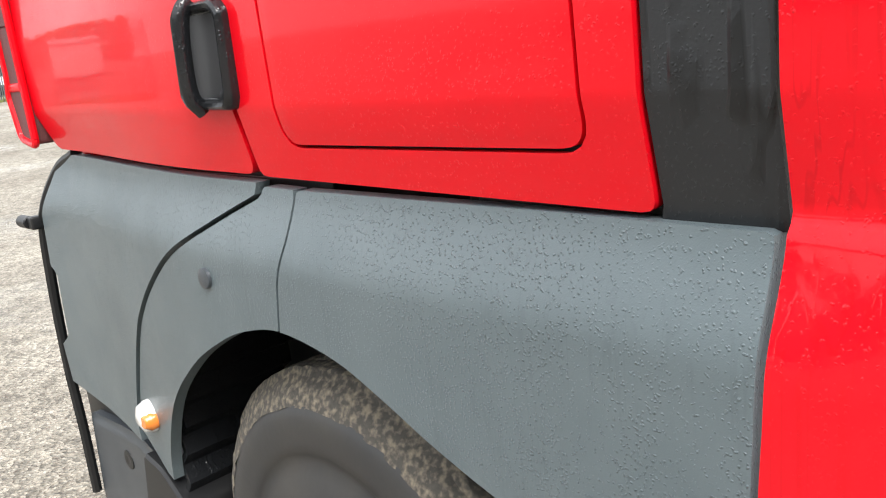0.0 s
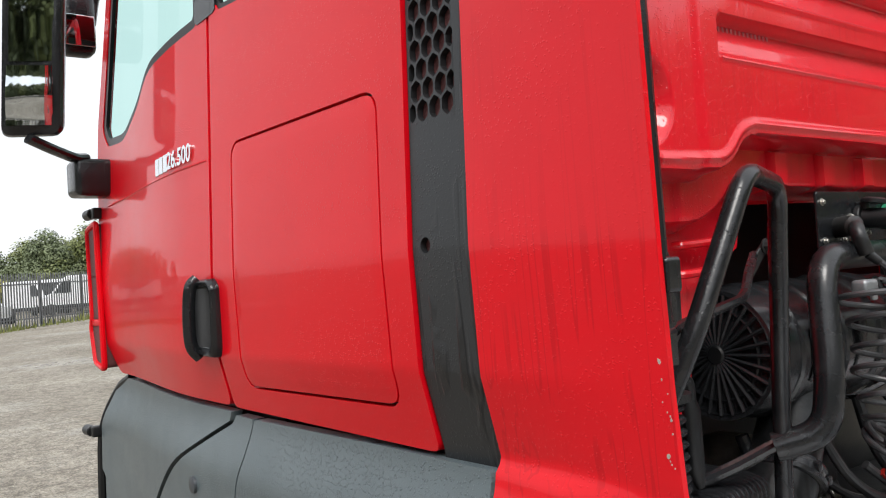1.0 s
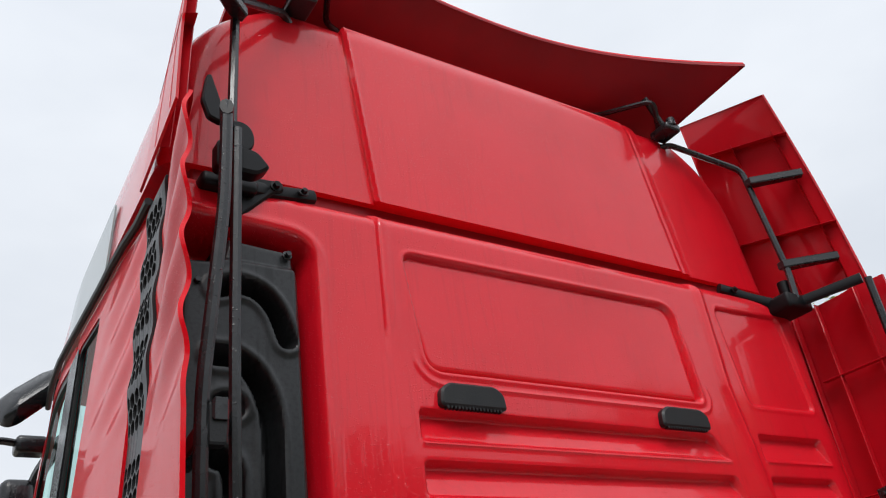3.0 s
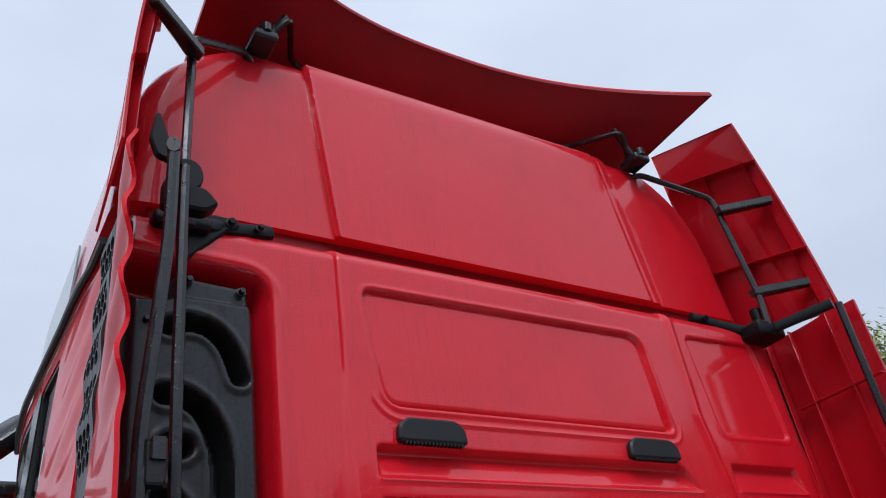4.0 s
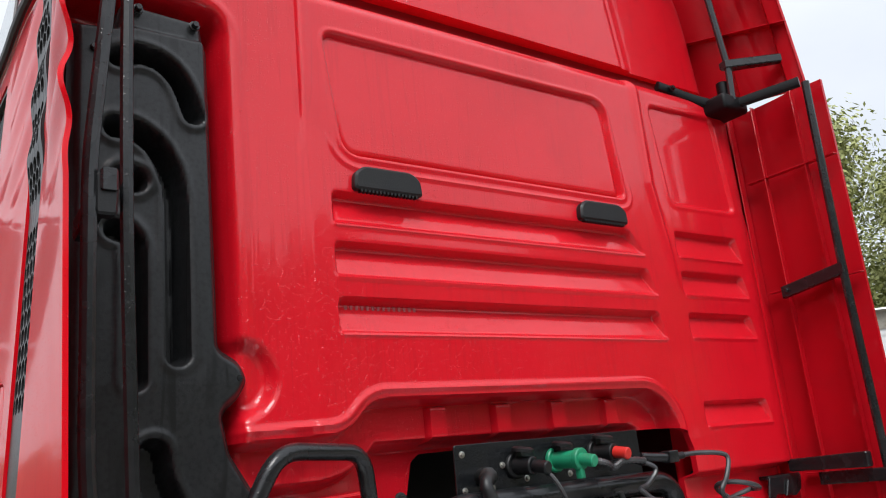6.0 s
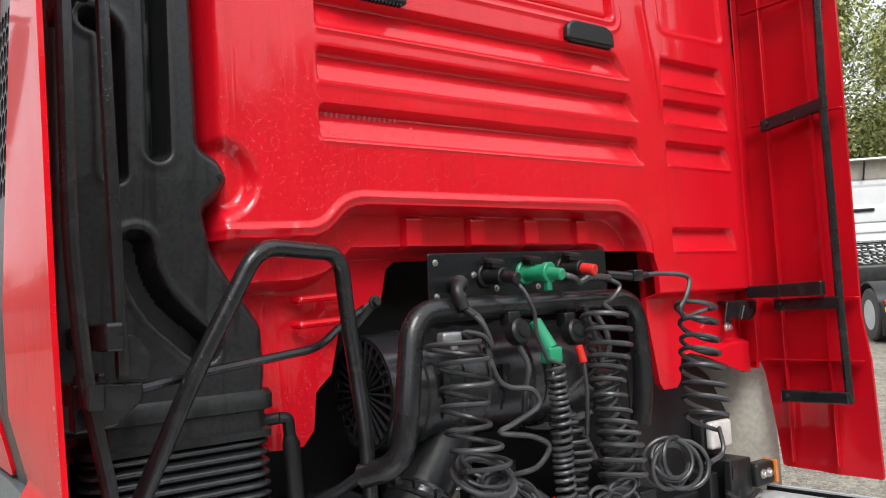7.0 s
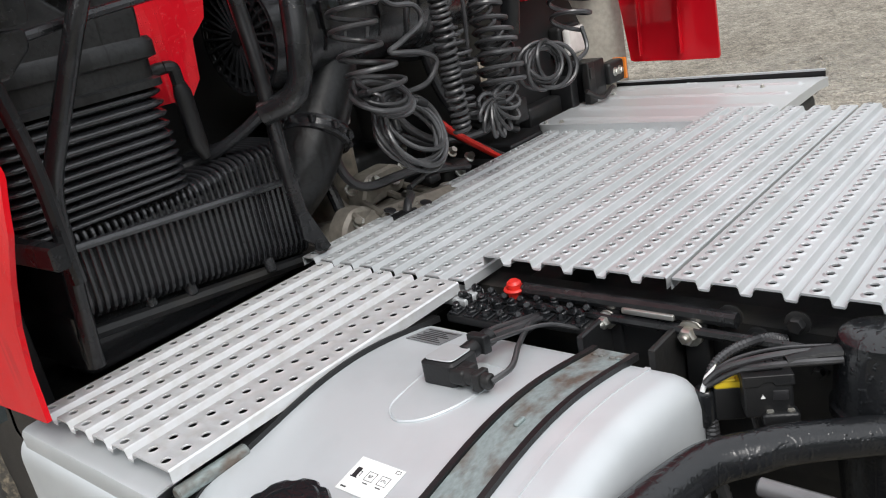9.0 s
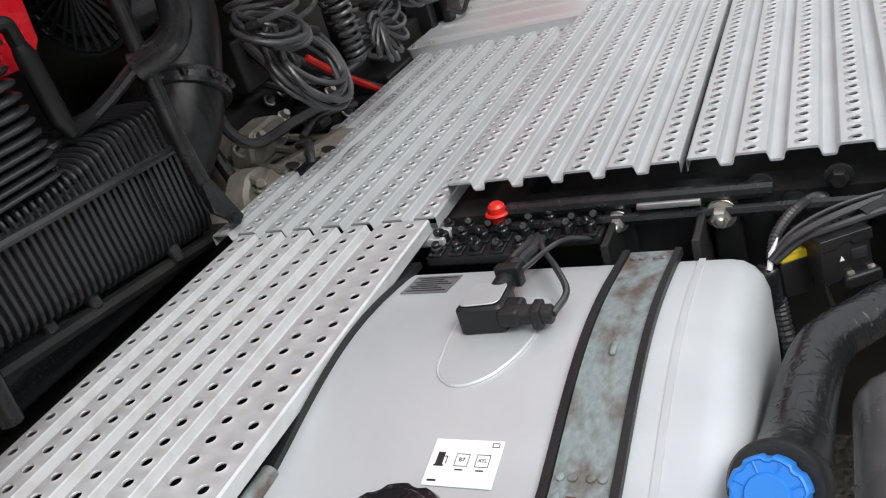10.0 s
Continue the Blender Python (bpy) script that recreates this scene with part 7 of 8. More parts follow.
def build_chassis():
    for s in (-1, 1):
        b = Build()
        x0, x1 = sorted((s * 0.425, s * 0.355))
        b.prism([(x0, 0.66), (x1, 0.66), (x1, 0.67), (x0 + (0.008 if s < 0 else 0), 0.67), (x0 + (0.008 if s < 0 else 0), 0.925), (x1, 0.925), (x1, 0.935), (x0, 0.935)] if s < 0 else
                [(x0, 0.66), (x1, 0.66), (x1, 0.935), (x0, 0.935), (x0, 0.925), (x1 - 0.008, 0.925), (x1 - 0.008, 0.67), (x0, 0.67)], 1, -4.2, 1.8)
        part("frame_rail", b, CHASSIS, truck, "black chassis frame rail")
    for y in (-0.55, -1.35, -2.2, -3.2):
        part("cross_member", Build().rbox(-0.36, 0.36, y - 0.04, y + 0.04, 0.70, 0.90, 0.01), CHASSIS, truck)
    # tube under the deck edge, brackets and bolts on the rail
    b = Build()
    b.tube([(-0.455, -0.62, 0.955), (-0.455, -1.05, 0.955)], 0.014, 10)
    b.tube([(-0.47, -0.50, 0.93), (-0.47, -1.9, 0.93)], 0.010, 8)
    part("rail_pipe", b, STEEL_BLACK, truck)
    b = Build()
    b.prism([(-0.56, -0.80), (-0.44, -0.80), (-0.44, -0.95), (-0.56, -0.95), (-0.56, -0.938), (-0.455, -0.938), (-0.455, -0.812), (-0.56, -0.812)], 2, 0.80, 0.935, 0.003)
    b.rbox(-0.565, -0.44, -0.95, -0.80, 0.80, 0.81, 0.002)
    br = part("tank_bracket", b, CHASSIS, truck, "black steel tank bracket with zinc bolts")
    part("bracket_plate", Build().rbox(-0.462, -0.44, -1.0, -0.955, 0.78, 0.965, 0.006), CHASSIS, br)
    part("bracket_plate", Build().rbox(-0.462, -0.44, -0.835, -0.785, 0.78, 0.955, 0.006), CHASSIS, br)
    part("bracket_bar", Build().rbox(-0.475, -0.455, -0.945, -0.845, 0.945, 0.956, 0.002), ZINC, br)
    for y, r in ((-0.81, 0.012), (-0.972, 0.016)):
        o2 = Build()
        o2.cyl((-0.462, y, 0.925), (-0.468, y, 0.925), r * 1.5, 18)
        o2.bolt((-0.468, y, 0.925), (-1, 0, 0), r, 0.018)
        o2.cyl((-0.485, y, 0.925), (-0.498, y, 0.925), r * 0.5, 10)
        part("bracket_bolt", o2, ZINC, br)
    for y, z in ((-1.03, 0.95), (-1.075, 0.915), (-1.14, 0.955), (-1.19, 0.90)):
        part("rail_bolt", Build().bolt((-0.43, y, z), (-1, 0, 0), 0.014, 0.016), CHASSIS, truck)
    for k in range(9):
        part("rail_bolt", Build().bolt((-0.427, -1.06 - 0.11 * k, 0.90 - 0.03 * (k % 2)), (-1, 0, 0), 0.010, 0.012), CHASSIS, truck)
    # valve manifold with its fittings
    b = Build()
    b.rbox(-0.55, -0.435, -0.68, -0.485, 0.905, 0.925, 0.005)
    b.rbox(-0.51, -0.435, -0.79, -0.66, 0.905, 0.925, 0.005)
    mf = part("valve_manifold", b, BLACK_MATT, truck, "black air valve manifold crowded with fittings")
    random.seed(4)
    for i in range(3):
        for j in range(8):
            x, y = -0.535 + i * 0.036, -0.505 - j * 0.038
            if i == 0 and j > 4:
                continue
            f = Build()
            h = 0.010 + 0.012 * random.random()
            f.cyl((x, y, 0.922), (x, y, 0.925 + h), 0.011, 10, 0.002)
            f.cyl((x, y, 0.925 + h), (x - 0.02 * random.random(), y + 0.012 * (random.random() - 0.5), 0.934 + h), 0.0075, 8, 0.002)
            f.rbox(x - 0.015, x + 0.015, y - 0.013, y + 0.013, 0.924, 0.930, 0.002)
            part("fitting", f, BLACK, mf)
    b = Build()
    b.cyl((-0.458, -0.60, 0.925), (-0.462, -0.602, 0.975), 0.015, 14, 0.005)
    b.tube([(-0.462 + 0.019 * math.cos(a), -0.602 + 0.019 * math.sin(a), 0.957) for a in np.linspace(0, 6.283, 20)[:-1]], 0.004, 6, closed=True)
    part("test_cap", b, RED_PLUG, mf, "red test-point cap")
    # air dryer can, plugs and cables behind the tank
    b = Build()
    b.lathe((-0.475, -1.275, 0.69), (0, 0, 1), [(0, 0.06), (0.15, 0.068), (0.16, 0.075), (0.175, 0.075), (0.18, 0.070), (0.27, 0.067), (0.29, 0.06), (0.295, 0.045), (0.295, 0.0)], 32)
    part("dryer_can", b, BLACK, truck, "round black air dryer can")
    across, out = Vector((0.51, -0.86, 0.0)), Vector((-0.86, -0.51, 0.0))

    def facing(b, o=(-0.584, -1.145, 0.907), lean=0.12):
        """From (across, outward, up) of the connector block into the world."""
        up = (Vector((0, 0, 1)) + out * -lean).normalized()
        nrm = across.cross(up).normalized()
        nrm = nrm if nrm.dot(out) > 0 else -nrm
        b.v = [tuple(Vector(o) + across * p[0] + nrm * p[1] + up * p[2]) for p in b.v]
        return b
    b = Build()
    b.rbox(-0.035, 0.036, -0.075, 0.0, -0.036, 0.030, 0.005)
    b.prism(rounded([(-0.037, 0.016), (-0.012, 0.016), (-0.008, 0.022), (0.006, 0.022), (0.010, 0.016), (0.038, 0.016), (0.038, 0.033), (-0.037, 0.033)], 0.002), 1, -0.078, 0.003, 0.001)
    b.rbox(-0.012, 0.042, -0.02, 0.011, -0.046, -0.026, 0.005)
    b.rbox(-0.022, 0.026, -0.062, -0.018, 0.030, 0.038, 0.003)
    ecu = part("connector_block", facing(b), BLACK_MATT, truck, "black connector block with a yellow clip")
    part("block_window", facing(Build().rbox(0.006, 0.028, -0.002, 0.0012, -0.008, 0.008, 0.001, 1, 2)), INK, ecu)
    part("warning_triangle", facing(Build().prism([(-0.012, -0.004), (-0.005, -0.004), (-0.0085, 0.003)], 1, 0.0, 0.0012)), WHITE_LABEL, ecu)
    for x in (0.0, 0.030):
        part("block_screw", facing(Build().lathe((x, 0.002, -0.026), (0, 0.3, 1), [(0, 0.006), (0.003, 0.005), (0.003, 0)], 12)), ZINC, ecu)
    for x in (-0.010, 0.004, 0.016):
        part("lid_rib", facing(Build().rbox(x, x + 0.004, -0.058, -0.022, 0.037, 0.041, 0.001, 2, 1)), BLACK_MATT, ecu)
    plug_at = (-0.572, -1.080, 0.904)
    b = Build()
    b.rbox(-0.024, 0.022, -0.035, 0.0, -0.060, -0.004, 0.004)
    for z in (-0.012, -0.019, -0.026, -0.033, -0.040):
        b.rbox(0.020, 0.032, -0.03, -0.004, z - 0.002, z + 0.002, 0.001, 2, 1)
    part("plug", facing(b, plug_at), BLACK_MATT, ecu)
    b = Build()
    b.rbox(-0.024, 0.024, -0.026, 0.002, -0.006, 0.008, 0.004)
    b.rbox(0.016, 0.025, -0.012, 0.004, -0.022, 0.004, 0.002)
    b.rbox(-0.016, 0.010, -0.022, 0.004, 0.006, 0.011, 0.002)
    part("yellow_clip", facing(b, plug_at), YELLOW, ecu)
    part("plug", facing(Build().rbox(-0.054, -0.022, -0.035, 0.002, -0.075, -0.006, 0.012), plug_at), BLACK, ecu)
    cond = spline([(-0.580, -1.048, 0.905), (-0.560, -1.055, 0.932), (-0.52, -1.075, 0.944), (-0.46, -1.10, 0.935), (-0.43, -1.12, 0.92)], 14)
    part("ribbed_conduit", Build().tube(cond, [0.0085 if k % 2 else 0.0068 for k in range(len(cond))], 8), RUBBER, ecu)
    cond = spline([(-0.585, -1.052, 0.845), (-0.59, -1.056, 0.80), (-0.60, -1.065, 0.74), (-0.59, -1.08, 0.66)], 12)
    part("ribbed_conduit", Build().tube(cond, [0.012 if k % 2 else 0.010 for k in range(len(cond))], 8), RUBBER, ecu)
    part("cable_tie", Build().tube([(-0.595, -1.045, 0.897), (-0.585, -1.050, 0.918), (-0.568, -1.058, 0.934)], [0.004, 0.005, 0.001], 8), WHITE_LABEL, ecu)
    for pts, r in (([(-0.590, -1.048, 0.910), (-0.585, -1.075, 0.938), (-0.572, -1.12, 0.958), (-0.545, -1.18, 0.968), (-0.51, -1.24, 0.962)], 0.0055),
                   ([(-0.592, -1.052, 0.908), (-0.575, -1.09, 0.932), (-0.578, -1.13, 0.950), (-0.562, -1.185, 0.960), (-0.53, -1.235, 0.958)], 0.0055),
                   ([(-0.590, -1.050, 0.905), (-0.575, -1.065, 0.933), (-0.555, -1.10, 0.952), (-0.53, -1.15, 0.962), (-0.50, -1.21, 0.962)], 0.003),
                   ([(-0.575, -1.115, 0.868), (-0.572, -1.118, 0.84), (-0.56, -1.125, 0.80)], 0.004)):
        part("connector_cable", Build().tube(spline(pts, 8), r, 8), RUBBER, ecu)
    part("cable_boot", Build().tube([(-0.565, -1.165, 0.962), (-0.535, -1.20, 0.966), (-0.50, -1.245, 0.962)], [0.010, 0.014, 0.016], 10, squash=0.6), BLACK_MATT, ecu)
    b = Build()
    pipe = spline([(-0.45, -1.40, 0.84), (-0.63, -1.215, 0.874), (-0.69, -1.163, 0.880), (-0.747, -1.117, 0.882), (-0.83, -1.097, 0.886), (-0.95, -1.085, 0.896), (-1.025, -1.078, 0.918)], 8)
    b.tube(pipe, [0.029 + 0.011 * (k / (len(pipe) - 1)) ** 1.5 for k in range(len(pipe))], 20)
    nk = part("additive_filler_pipe", b, BLACK, truck, "thick black plastic filler pipe")
    b = Build()
    b.lathe((-1.008, -1.080, 0.902), (-0.055, 0.008, 0.045), [(0, 0.040), (0.004, 0.0455), (0.030, 0.0465), (0.034, 0.0475), (0.048, 0.0475), (0.054, 0.044), (0.054, 0.0)], 36)
    part("filler_collar", b, BLACK_MATT, nk)
    b = Build()
    d = Vector((-0.055, 0.008, 0.045)).normalized()
    o = Vector((-1.057, -1.073, 0.938))
    u = d.cross(Vector((0, 0, 1))).normalized()
    w = d.cross(u)
    rings = []
    for h, q in ((0, 0.93), (0.006, 1.0), (0.022, 1.0), (0.026, 0.96), (0.027, 0.90), (0.0255, 0.86), (0.0255, 0.58), (0.0285, 0.56), (0.030, 0.53), (0.030, 0.02)):
        ring = []
        for k in range(80):
            a = 2 * math.pi * k / 80
            r = 0.0375 * q - (0.0022 if k % 10 in (0, 1, 2) and q > 0.85 else 0.0)
            ring.append(o + d * h + (u * math.cos(a) + w * math.sin(a)) * r)
        rings.append(ring)
    b.loops(rings)
    cap = part("blue_cap", b, BLUE, nk, "bright blue lobed filler cap")
    for k in range(8):
        a = 2 * math.pi * (k * 10 + 6) / 80
        e = u * math.cos(a) + w * math.sin(a)
        part("grip_rib", Build().tube([o + e * 0.021 + d * 0.0255, o + e * 0.033 + d * 0.0262], 0.0012, 6), BLUE, cap)
    b = Build()
    b.rbox(-1.22, -0.732, -1.75, -1.138, 0.35, 0.862, 0.06, 1, 5)
    mg = part("rear_mudguard", b, MUD_BLACK, truck, "dark plastic mudguard with rusty bolts")
    part("hose_clip", Build().cyl((-0.755, -1.19, 0.876), (-0.757, -1.29, 0.876), 0.013, 14, 0.003), MUD_BLACK, mg)
    for x, y in ((-0.835, -1.213), (-0.968, -1.214), (-1.10, -1.22)):
        part("mudguard_bolt", Build().bolt((x, y, 0.858), (0, 0, 1), 0.010, 0.014), RUST, mg)


build_chassis()


def build_right_cover():
    def surf(u, v):
        z = 0.992 - 0.012 * np.clip((u - 1.10) / 0.16, 0, 1) ** 2
        d = np.hypot(u - 1.15, v + 0.24)
        for c in (0.70, 0.84, 0.99, 1.115):
            w = np.abs(u - c) - 0.010
            w = np.maximum(w, np.maximum(v - 0.02, -0.66 - v))
            if c > 1.1:
                w = np.maximum(w, 0.14 - np.abs(v + 0.25))
            z = z + 0.007 * step(w, 0.007)
        z = z + 0.004 * step(np.abs(d - 0.062) - 0.005, 0.006) + 0.003 * step(np.minimum(np.abs(u - 1.15 - 0.5 * (v + 0.24)), np.abs(d - 0.03)) - 0.004, 0.006) * (d < 0.05)
        return u, v, z
    cover = part("side_cover", sheet(0.63, 1.28, -0.70, 0.06, 0.007, surf, lambda u, v: sd_poly(u, v, rounded([(0.63, 0.06), (0.68, -0.70), (1.268, -0.70), (1.20, 0.06)], 0.03)), 0.03, (0, 0, -1)), ALU_COVER, truck, "ribbed aluminium side cover with a round embossed badge")
    for x, y in ((1.03, 0.04), (1.05, -0.01), (0.655, 0.035), (0.665, -0.02), (1.09, -0.46), (1.085, -0.54)):
        part("cover_rivet", Build().bolt((x, y, 0.992), (0, 0, 1), 0.006, 0.006), ZINC, cover)
    b = Build()
    b.loops([[(1.215, 0.07, z0), (1.223, 0.07, z0), (1.286, -0.68, z0), (1.278, -0.68, z0)] for z0 in (0.955, 0.996)])
    rim = part("cover_rim", b, BLACK_MATT, truck, "dark edge strip with a bright top")
    b = Build()
    b.loops([[(1.213, 0.07, z0), (1.226, 0.07, z0), (1.289, -0.68, z0), (1.276, -0.68, z0)] for z0 in (0.997, 1.003)])
    part("rim_cap", b, ALU, rim)
    part("side_box", Build().rbox(0.60, 1.19, -0.68, 0.05, 0.5, 0.95, 0.03), BLACK_MATT, truck)
    b = Build()
    rings = []
    for k in range(9):
        z = 0.97 + 0.56 * k / 8
        lean = 0.05 * (k / 8) ** 2
        rings.append([(0.98, 0.40 + lean, z), (1.10, 0.26 + lean, z), (1.19, 0.11 + lean, z), (1.29, 0.055 + lean * 0.5, z), (1.292, 0.062 + lean * 0.5, z), (1.20, 0.12 + lean, z), (1.11, 0.27 + lean, z), (0.985, 0.41 + lean, z)])
    b.loops(rings)
    part("inner_wing", b, BEIGE, truck, "dusty beige inner wheel-arch lining")


build_right_cover()


# ---- mirrors, handle, badge ----
def build_mirrors():
    m = thing("mirror", "", "")
    m.parent = truck
    m["label"] = "large black door mirror with two glasses"
    # main housing: its glass looks back
    o, ex, ez = Vector((-1.378, 2.0, 2.60)), Vector((-0.17, 0.085, 0)).normalized(), Vector((0.03, -0.13, 1)).normalized()
    ny = ex.cross(ez).normalized()
    if ny.y > 0:
        ny = -ny

    def ring(w, h, d, r=0.035):
        return [o + ex * a + ez * b - ny * d for a, b in rounded([(-w, -h), (w, -h), (w, h), (-w, h)], r, 5)]
    b = Build()
    b.loops([ring(0.080, 0.315, -0.004), ring(0.090, 0.325, 0.0), ring(0.096, 0.33, 0.02), ring(0.092, 0.32, 0.06), ring(0.066, 0.29, 0.095), ring(0.040, 0.24, 0.11, 0.03)])
    part("mirror_housing", b, BLACK, m)
    for h0, h1 in ((-0.085, 0.295), (-0.295, -0.10)):
        g = Build()
        turn, bulge = (0.05, 0.25) if h0 > -0.2 else (0.20, 2.1)
        mid_h = (h0 + h1) / 2

        def glass_at(a, c):
            return o + ex * a + ez * c + ny * (0.004 + turn * (a + 0.062) + bulge * (0.0085 - a * a - min(0.004, (c - mid_h) ** 2)) * (0.6 if bulge < 1 else 1.0))
        g.loops([[glass_at(a, c) for a in np.linspace(-0.068, 0.068, 15)] for c in np.linspace(h0, h1, 15)], closed=False, caps=False)
        edge = [(-0.068, h0), (0.068, h0), (0.068, h1), (-0.068, h1)]
        g.loops([[glass_at(a, c) - ny * 0.0015 for a, c in edge], [o + ex * a + ez * c - ny * 0.004 for a, c in edge]], caps=False)
        part("mirror_glass", g, MIRROR, m)
    b = Build()
    b.tube(fillet([(-1.16, 2.07, 2.98), (-1.26, 2.04, 2.985), (-1.33, 2.03, 2.965), (-1.44, 2.05, 2.965)], 0.04), 0.024, 10, squash=0.6)
    part("mirror_arm", b, BLACK, m)
    b = Build()
    b.tube(fillet([(-1.40, 2.02, 2.262), (-1.33, 2.04, 2.235), (-1.24, 2.10, 2.215), (-1.20, 2.12, 2.22)], 0.03), 0.028, 10, squash=0.6)
    part("mirror_arm", b, BLACK, m)
    part("arm_base", Build().rbox(-1.245, -1.10, 2.08, 2.21, 2.085, 2.215, 0.02), BLACK, m)
    part("arm_base", Build().rbox(-1.20, -1.08, 2.02, 2.13, 2.94, 3.01, 0.02), BLACK, m)
    # kerb mirror above
    k = thing("kerb_mirror", "", "")
    k.parent = truck
    k["label"] = "black kerb mirror angled over the door"
    c, a1 = Vector((-1.195, 1.70, 3.035)), Vector((-0.23, 0.0, -0.20)).normalized()
    up = Vector((0.25, 0.55, -0.8)).normalized()
    sd = a1.cross(up).normalized()

    def kring(s, d):
        return [c + a1 * x * s + sd * y * s + up * d for x, y in rounded([(-0.15, -0.065), (0.15, -0.085), (0.15, 0.085), (-0.15, 0.065)], 0.05, 5)]
    b = Build()
    b.loops([kring(0.94, 0.012), kring(1.0, 0.0), kring(1.0, -0.02), kring(0.85, -0.05), kring(0.5, -0.068)])
    part("mirror_housing", b, BLACK, k)
    part("mirror_glass", Build().loops([kring(0.88, 0.013), kring(0.88, 0.016)]), MIRROR, k)
    part("mirror_arm", Build().tube([c - a1 * 0.12 - up * 0.03, (-1.10, 1.80, 3.10)], 0.03, 10), BLACK, k)
    # front mirror seen past the windscreen
    f = thing("front_mirror", "", "")
    f.parent = truck
    f["label"] = "small black front mirror ahead of the windscreen"
    part("mirror_housing", Build().rbox(-1.20, -1.06, 2.36, 2.46, 2.66, 2.93, 0.04), BLACK, f)
    part("mirror_glass", Build().rbox(-1.185, -1.075, 2.352, 2.359, 2.69, 2.81, 0.003), MIRROR, f)
    part("mirror_arm", Build().tube(spline([(-1.08, 2.42, 2.8), (-1.05, 2.40, 2.95), (-1.0, 2.2, 3.05)], 5), 0.03, 8), BLACK, f)


build_mirrors()


def build_door_details():
    def at(y, z):
        return 0.943 + (y - 0.975) * 0.82, 1.563 + (z - 1.572) * 0.78
    plate = [at(*p) for p in rounded([(1.175, 1.785), (1.185, 1.60), (1.165, 1.575), (1.0, 1.572), (0.985, 1.60), (0.975, 1.785), (1.0, 1.81), (1.155, 1.81)], 0.012)]
    cy, cz = at(1.08, 1.69)
    x = float(side_x(cy, cz))
    rings = [[(x + off, cy + (p - cy) * k, cz + (q - cz) * k) for p, q in plate] for off, k in ((0.008, 1.02), (-0.010, 1.01), (-0.020, 0.98), (-0.024, 0.93), (-0.022, 0.85), (-0.005, 0.80), (-0.0035, 0.76))]
    hd = part("door_handle", Build().loops(rings), BLACK, truck, "black moulded pull handle in a recessed surround")
    grip = [(x - d, *at(y, z)) for d, y, z in ((0.016, 1.090, 1.812), (0.034, 1.092, 1.785), (0.040, 1.097, 1.70), (0.036, 1.102, 1.61), (0.014, 1.104, 1.570))]
    part("handle_grip", Build().tube(spline(grip, 6), 0.0105, 12, squash=1.5), BLACK, hd)
    part("handle_well", Build().prism([(cy + (p - cy) * 0.77, cz + (q - cz) * 0.77) for p, q in plate], 0, x - 0.0055, x - 0.0045), INK, hd)
    lock = at(1.03, 1.60)
    part("handle_lock", Build().lathe((x - 0.002, lock[0], lock[1]), (-1, 0, 0), [(0, 0.012), (0.006, 0.012), (0.008, 0.009), (0.008, 0.0)], 16), BLACK_MATT, hd)
    # model badge: chrome bars and the power figures
    for k, (y0, w) in enumerate(((1.385, 0.034), (1.345, 0.034), (1.305, 0.036))):
        b = Build()
        xx = float(side_x(y0, 2.075)) - 0.003
        b.prism(rounded([(y0, 2.050), (y0 - w * 0.85, 2.050), (y0 - w, 2.097), (y0 - w * 0.15, 2.097)], 0.004), 0, xx - 0.002, xx + 0.003, 0.001)
        part("badge_bar", b, CHROME, truck, "chrome badge bar")
    cu = bpy.data.curves.new("badge_number", "FONT")
    cu.body, cu.size, cu.shear, cu.extrude, cu.align_x = "26.500", 0.062, 0.15, 0.0025, "LEFT"
    cu.offset = 0.0012
    cu.materials.append(CHROME)
    o = new("badge_number", cu)
    z = Matrix(((0, 0, -1, float(side_x(1.1, 2.07)) - 0.003), (-1, 0, 0, 1.260), (0, 1, 0, 2.052), (0, 0, 0, 1)))
    o.matrix_world = z
    o.parent = truck
    o["label"] = "chrome power figures on the door"
    # swage lines under the mirror foot
    b = Build()
    b.tube([(float(side_x(y, 2.04)) + 0.004, y, 2.036 + 0.012 * (y - 1.0)) for y in np.linspace(1.0, 2.12, 16)], 0.006, 6)
    part("door_swage", b, RED, truck)
    # seats and wheel inside, dim behind the glass
    for x0 in (-0.85, 0.35):
        s = Build()
        s.rbox(x0, x0 + 0.5, 0.75, 0.90, 1.9, 2.75, 0.06)
        s.rbox(x0, x0 + 0.5, 0.75, 1.25, 1.75, 1.92, 0.05)
        part("seat", s, SEAT, truck)


build_door_details()


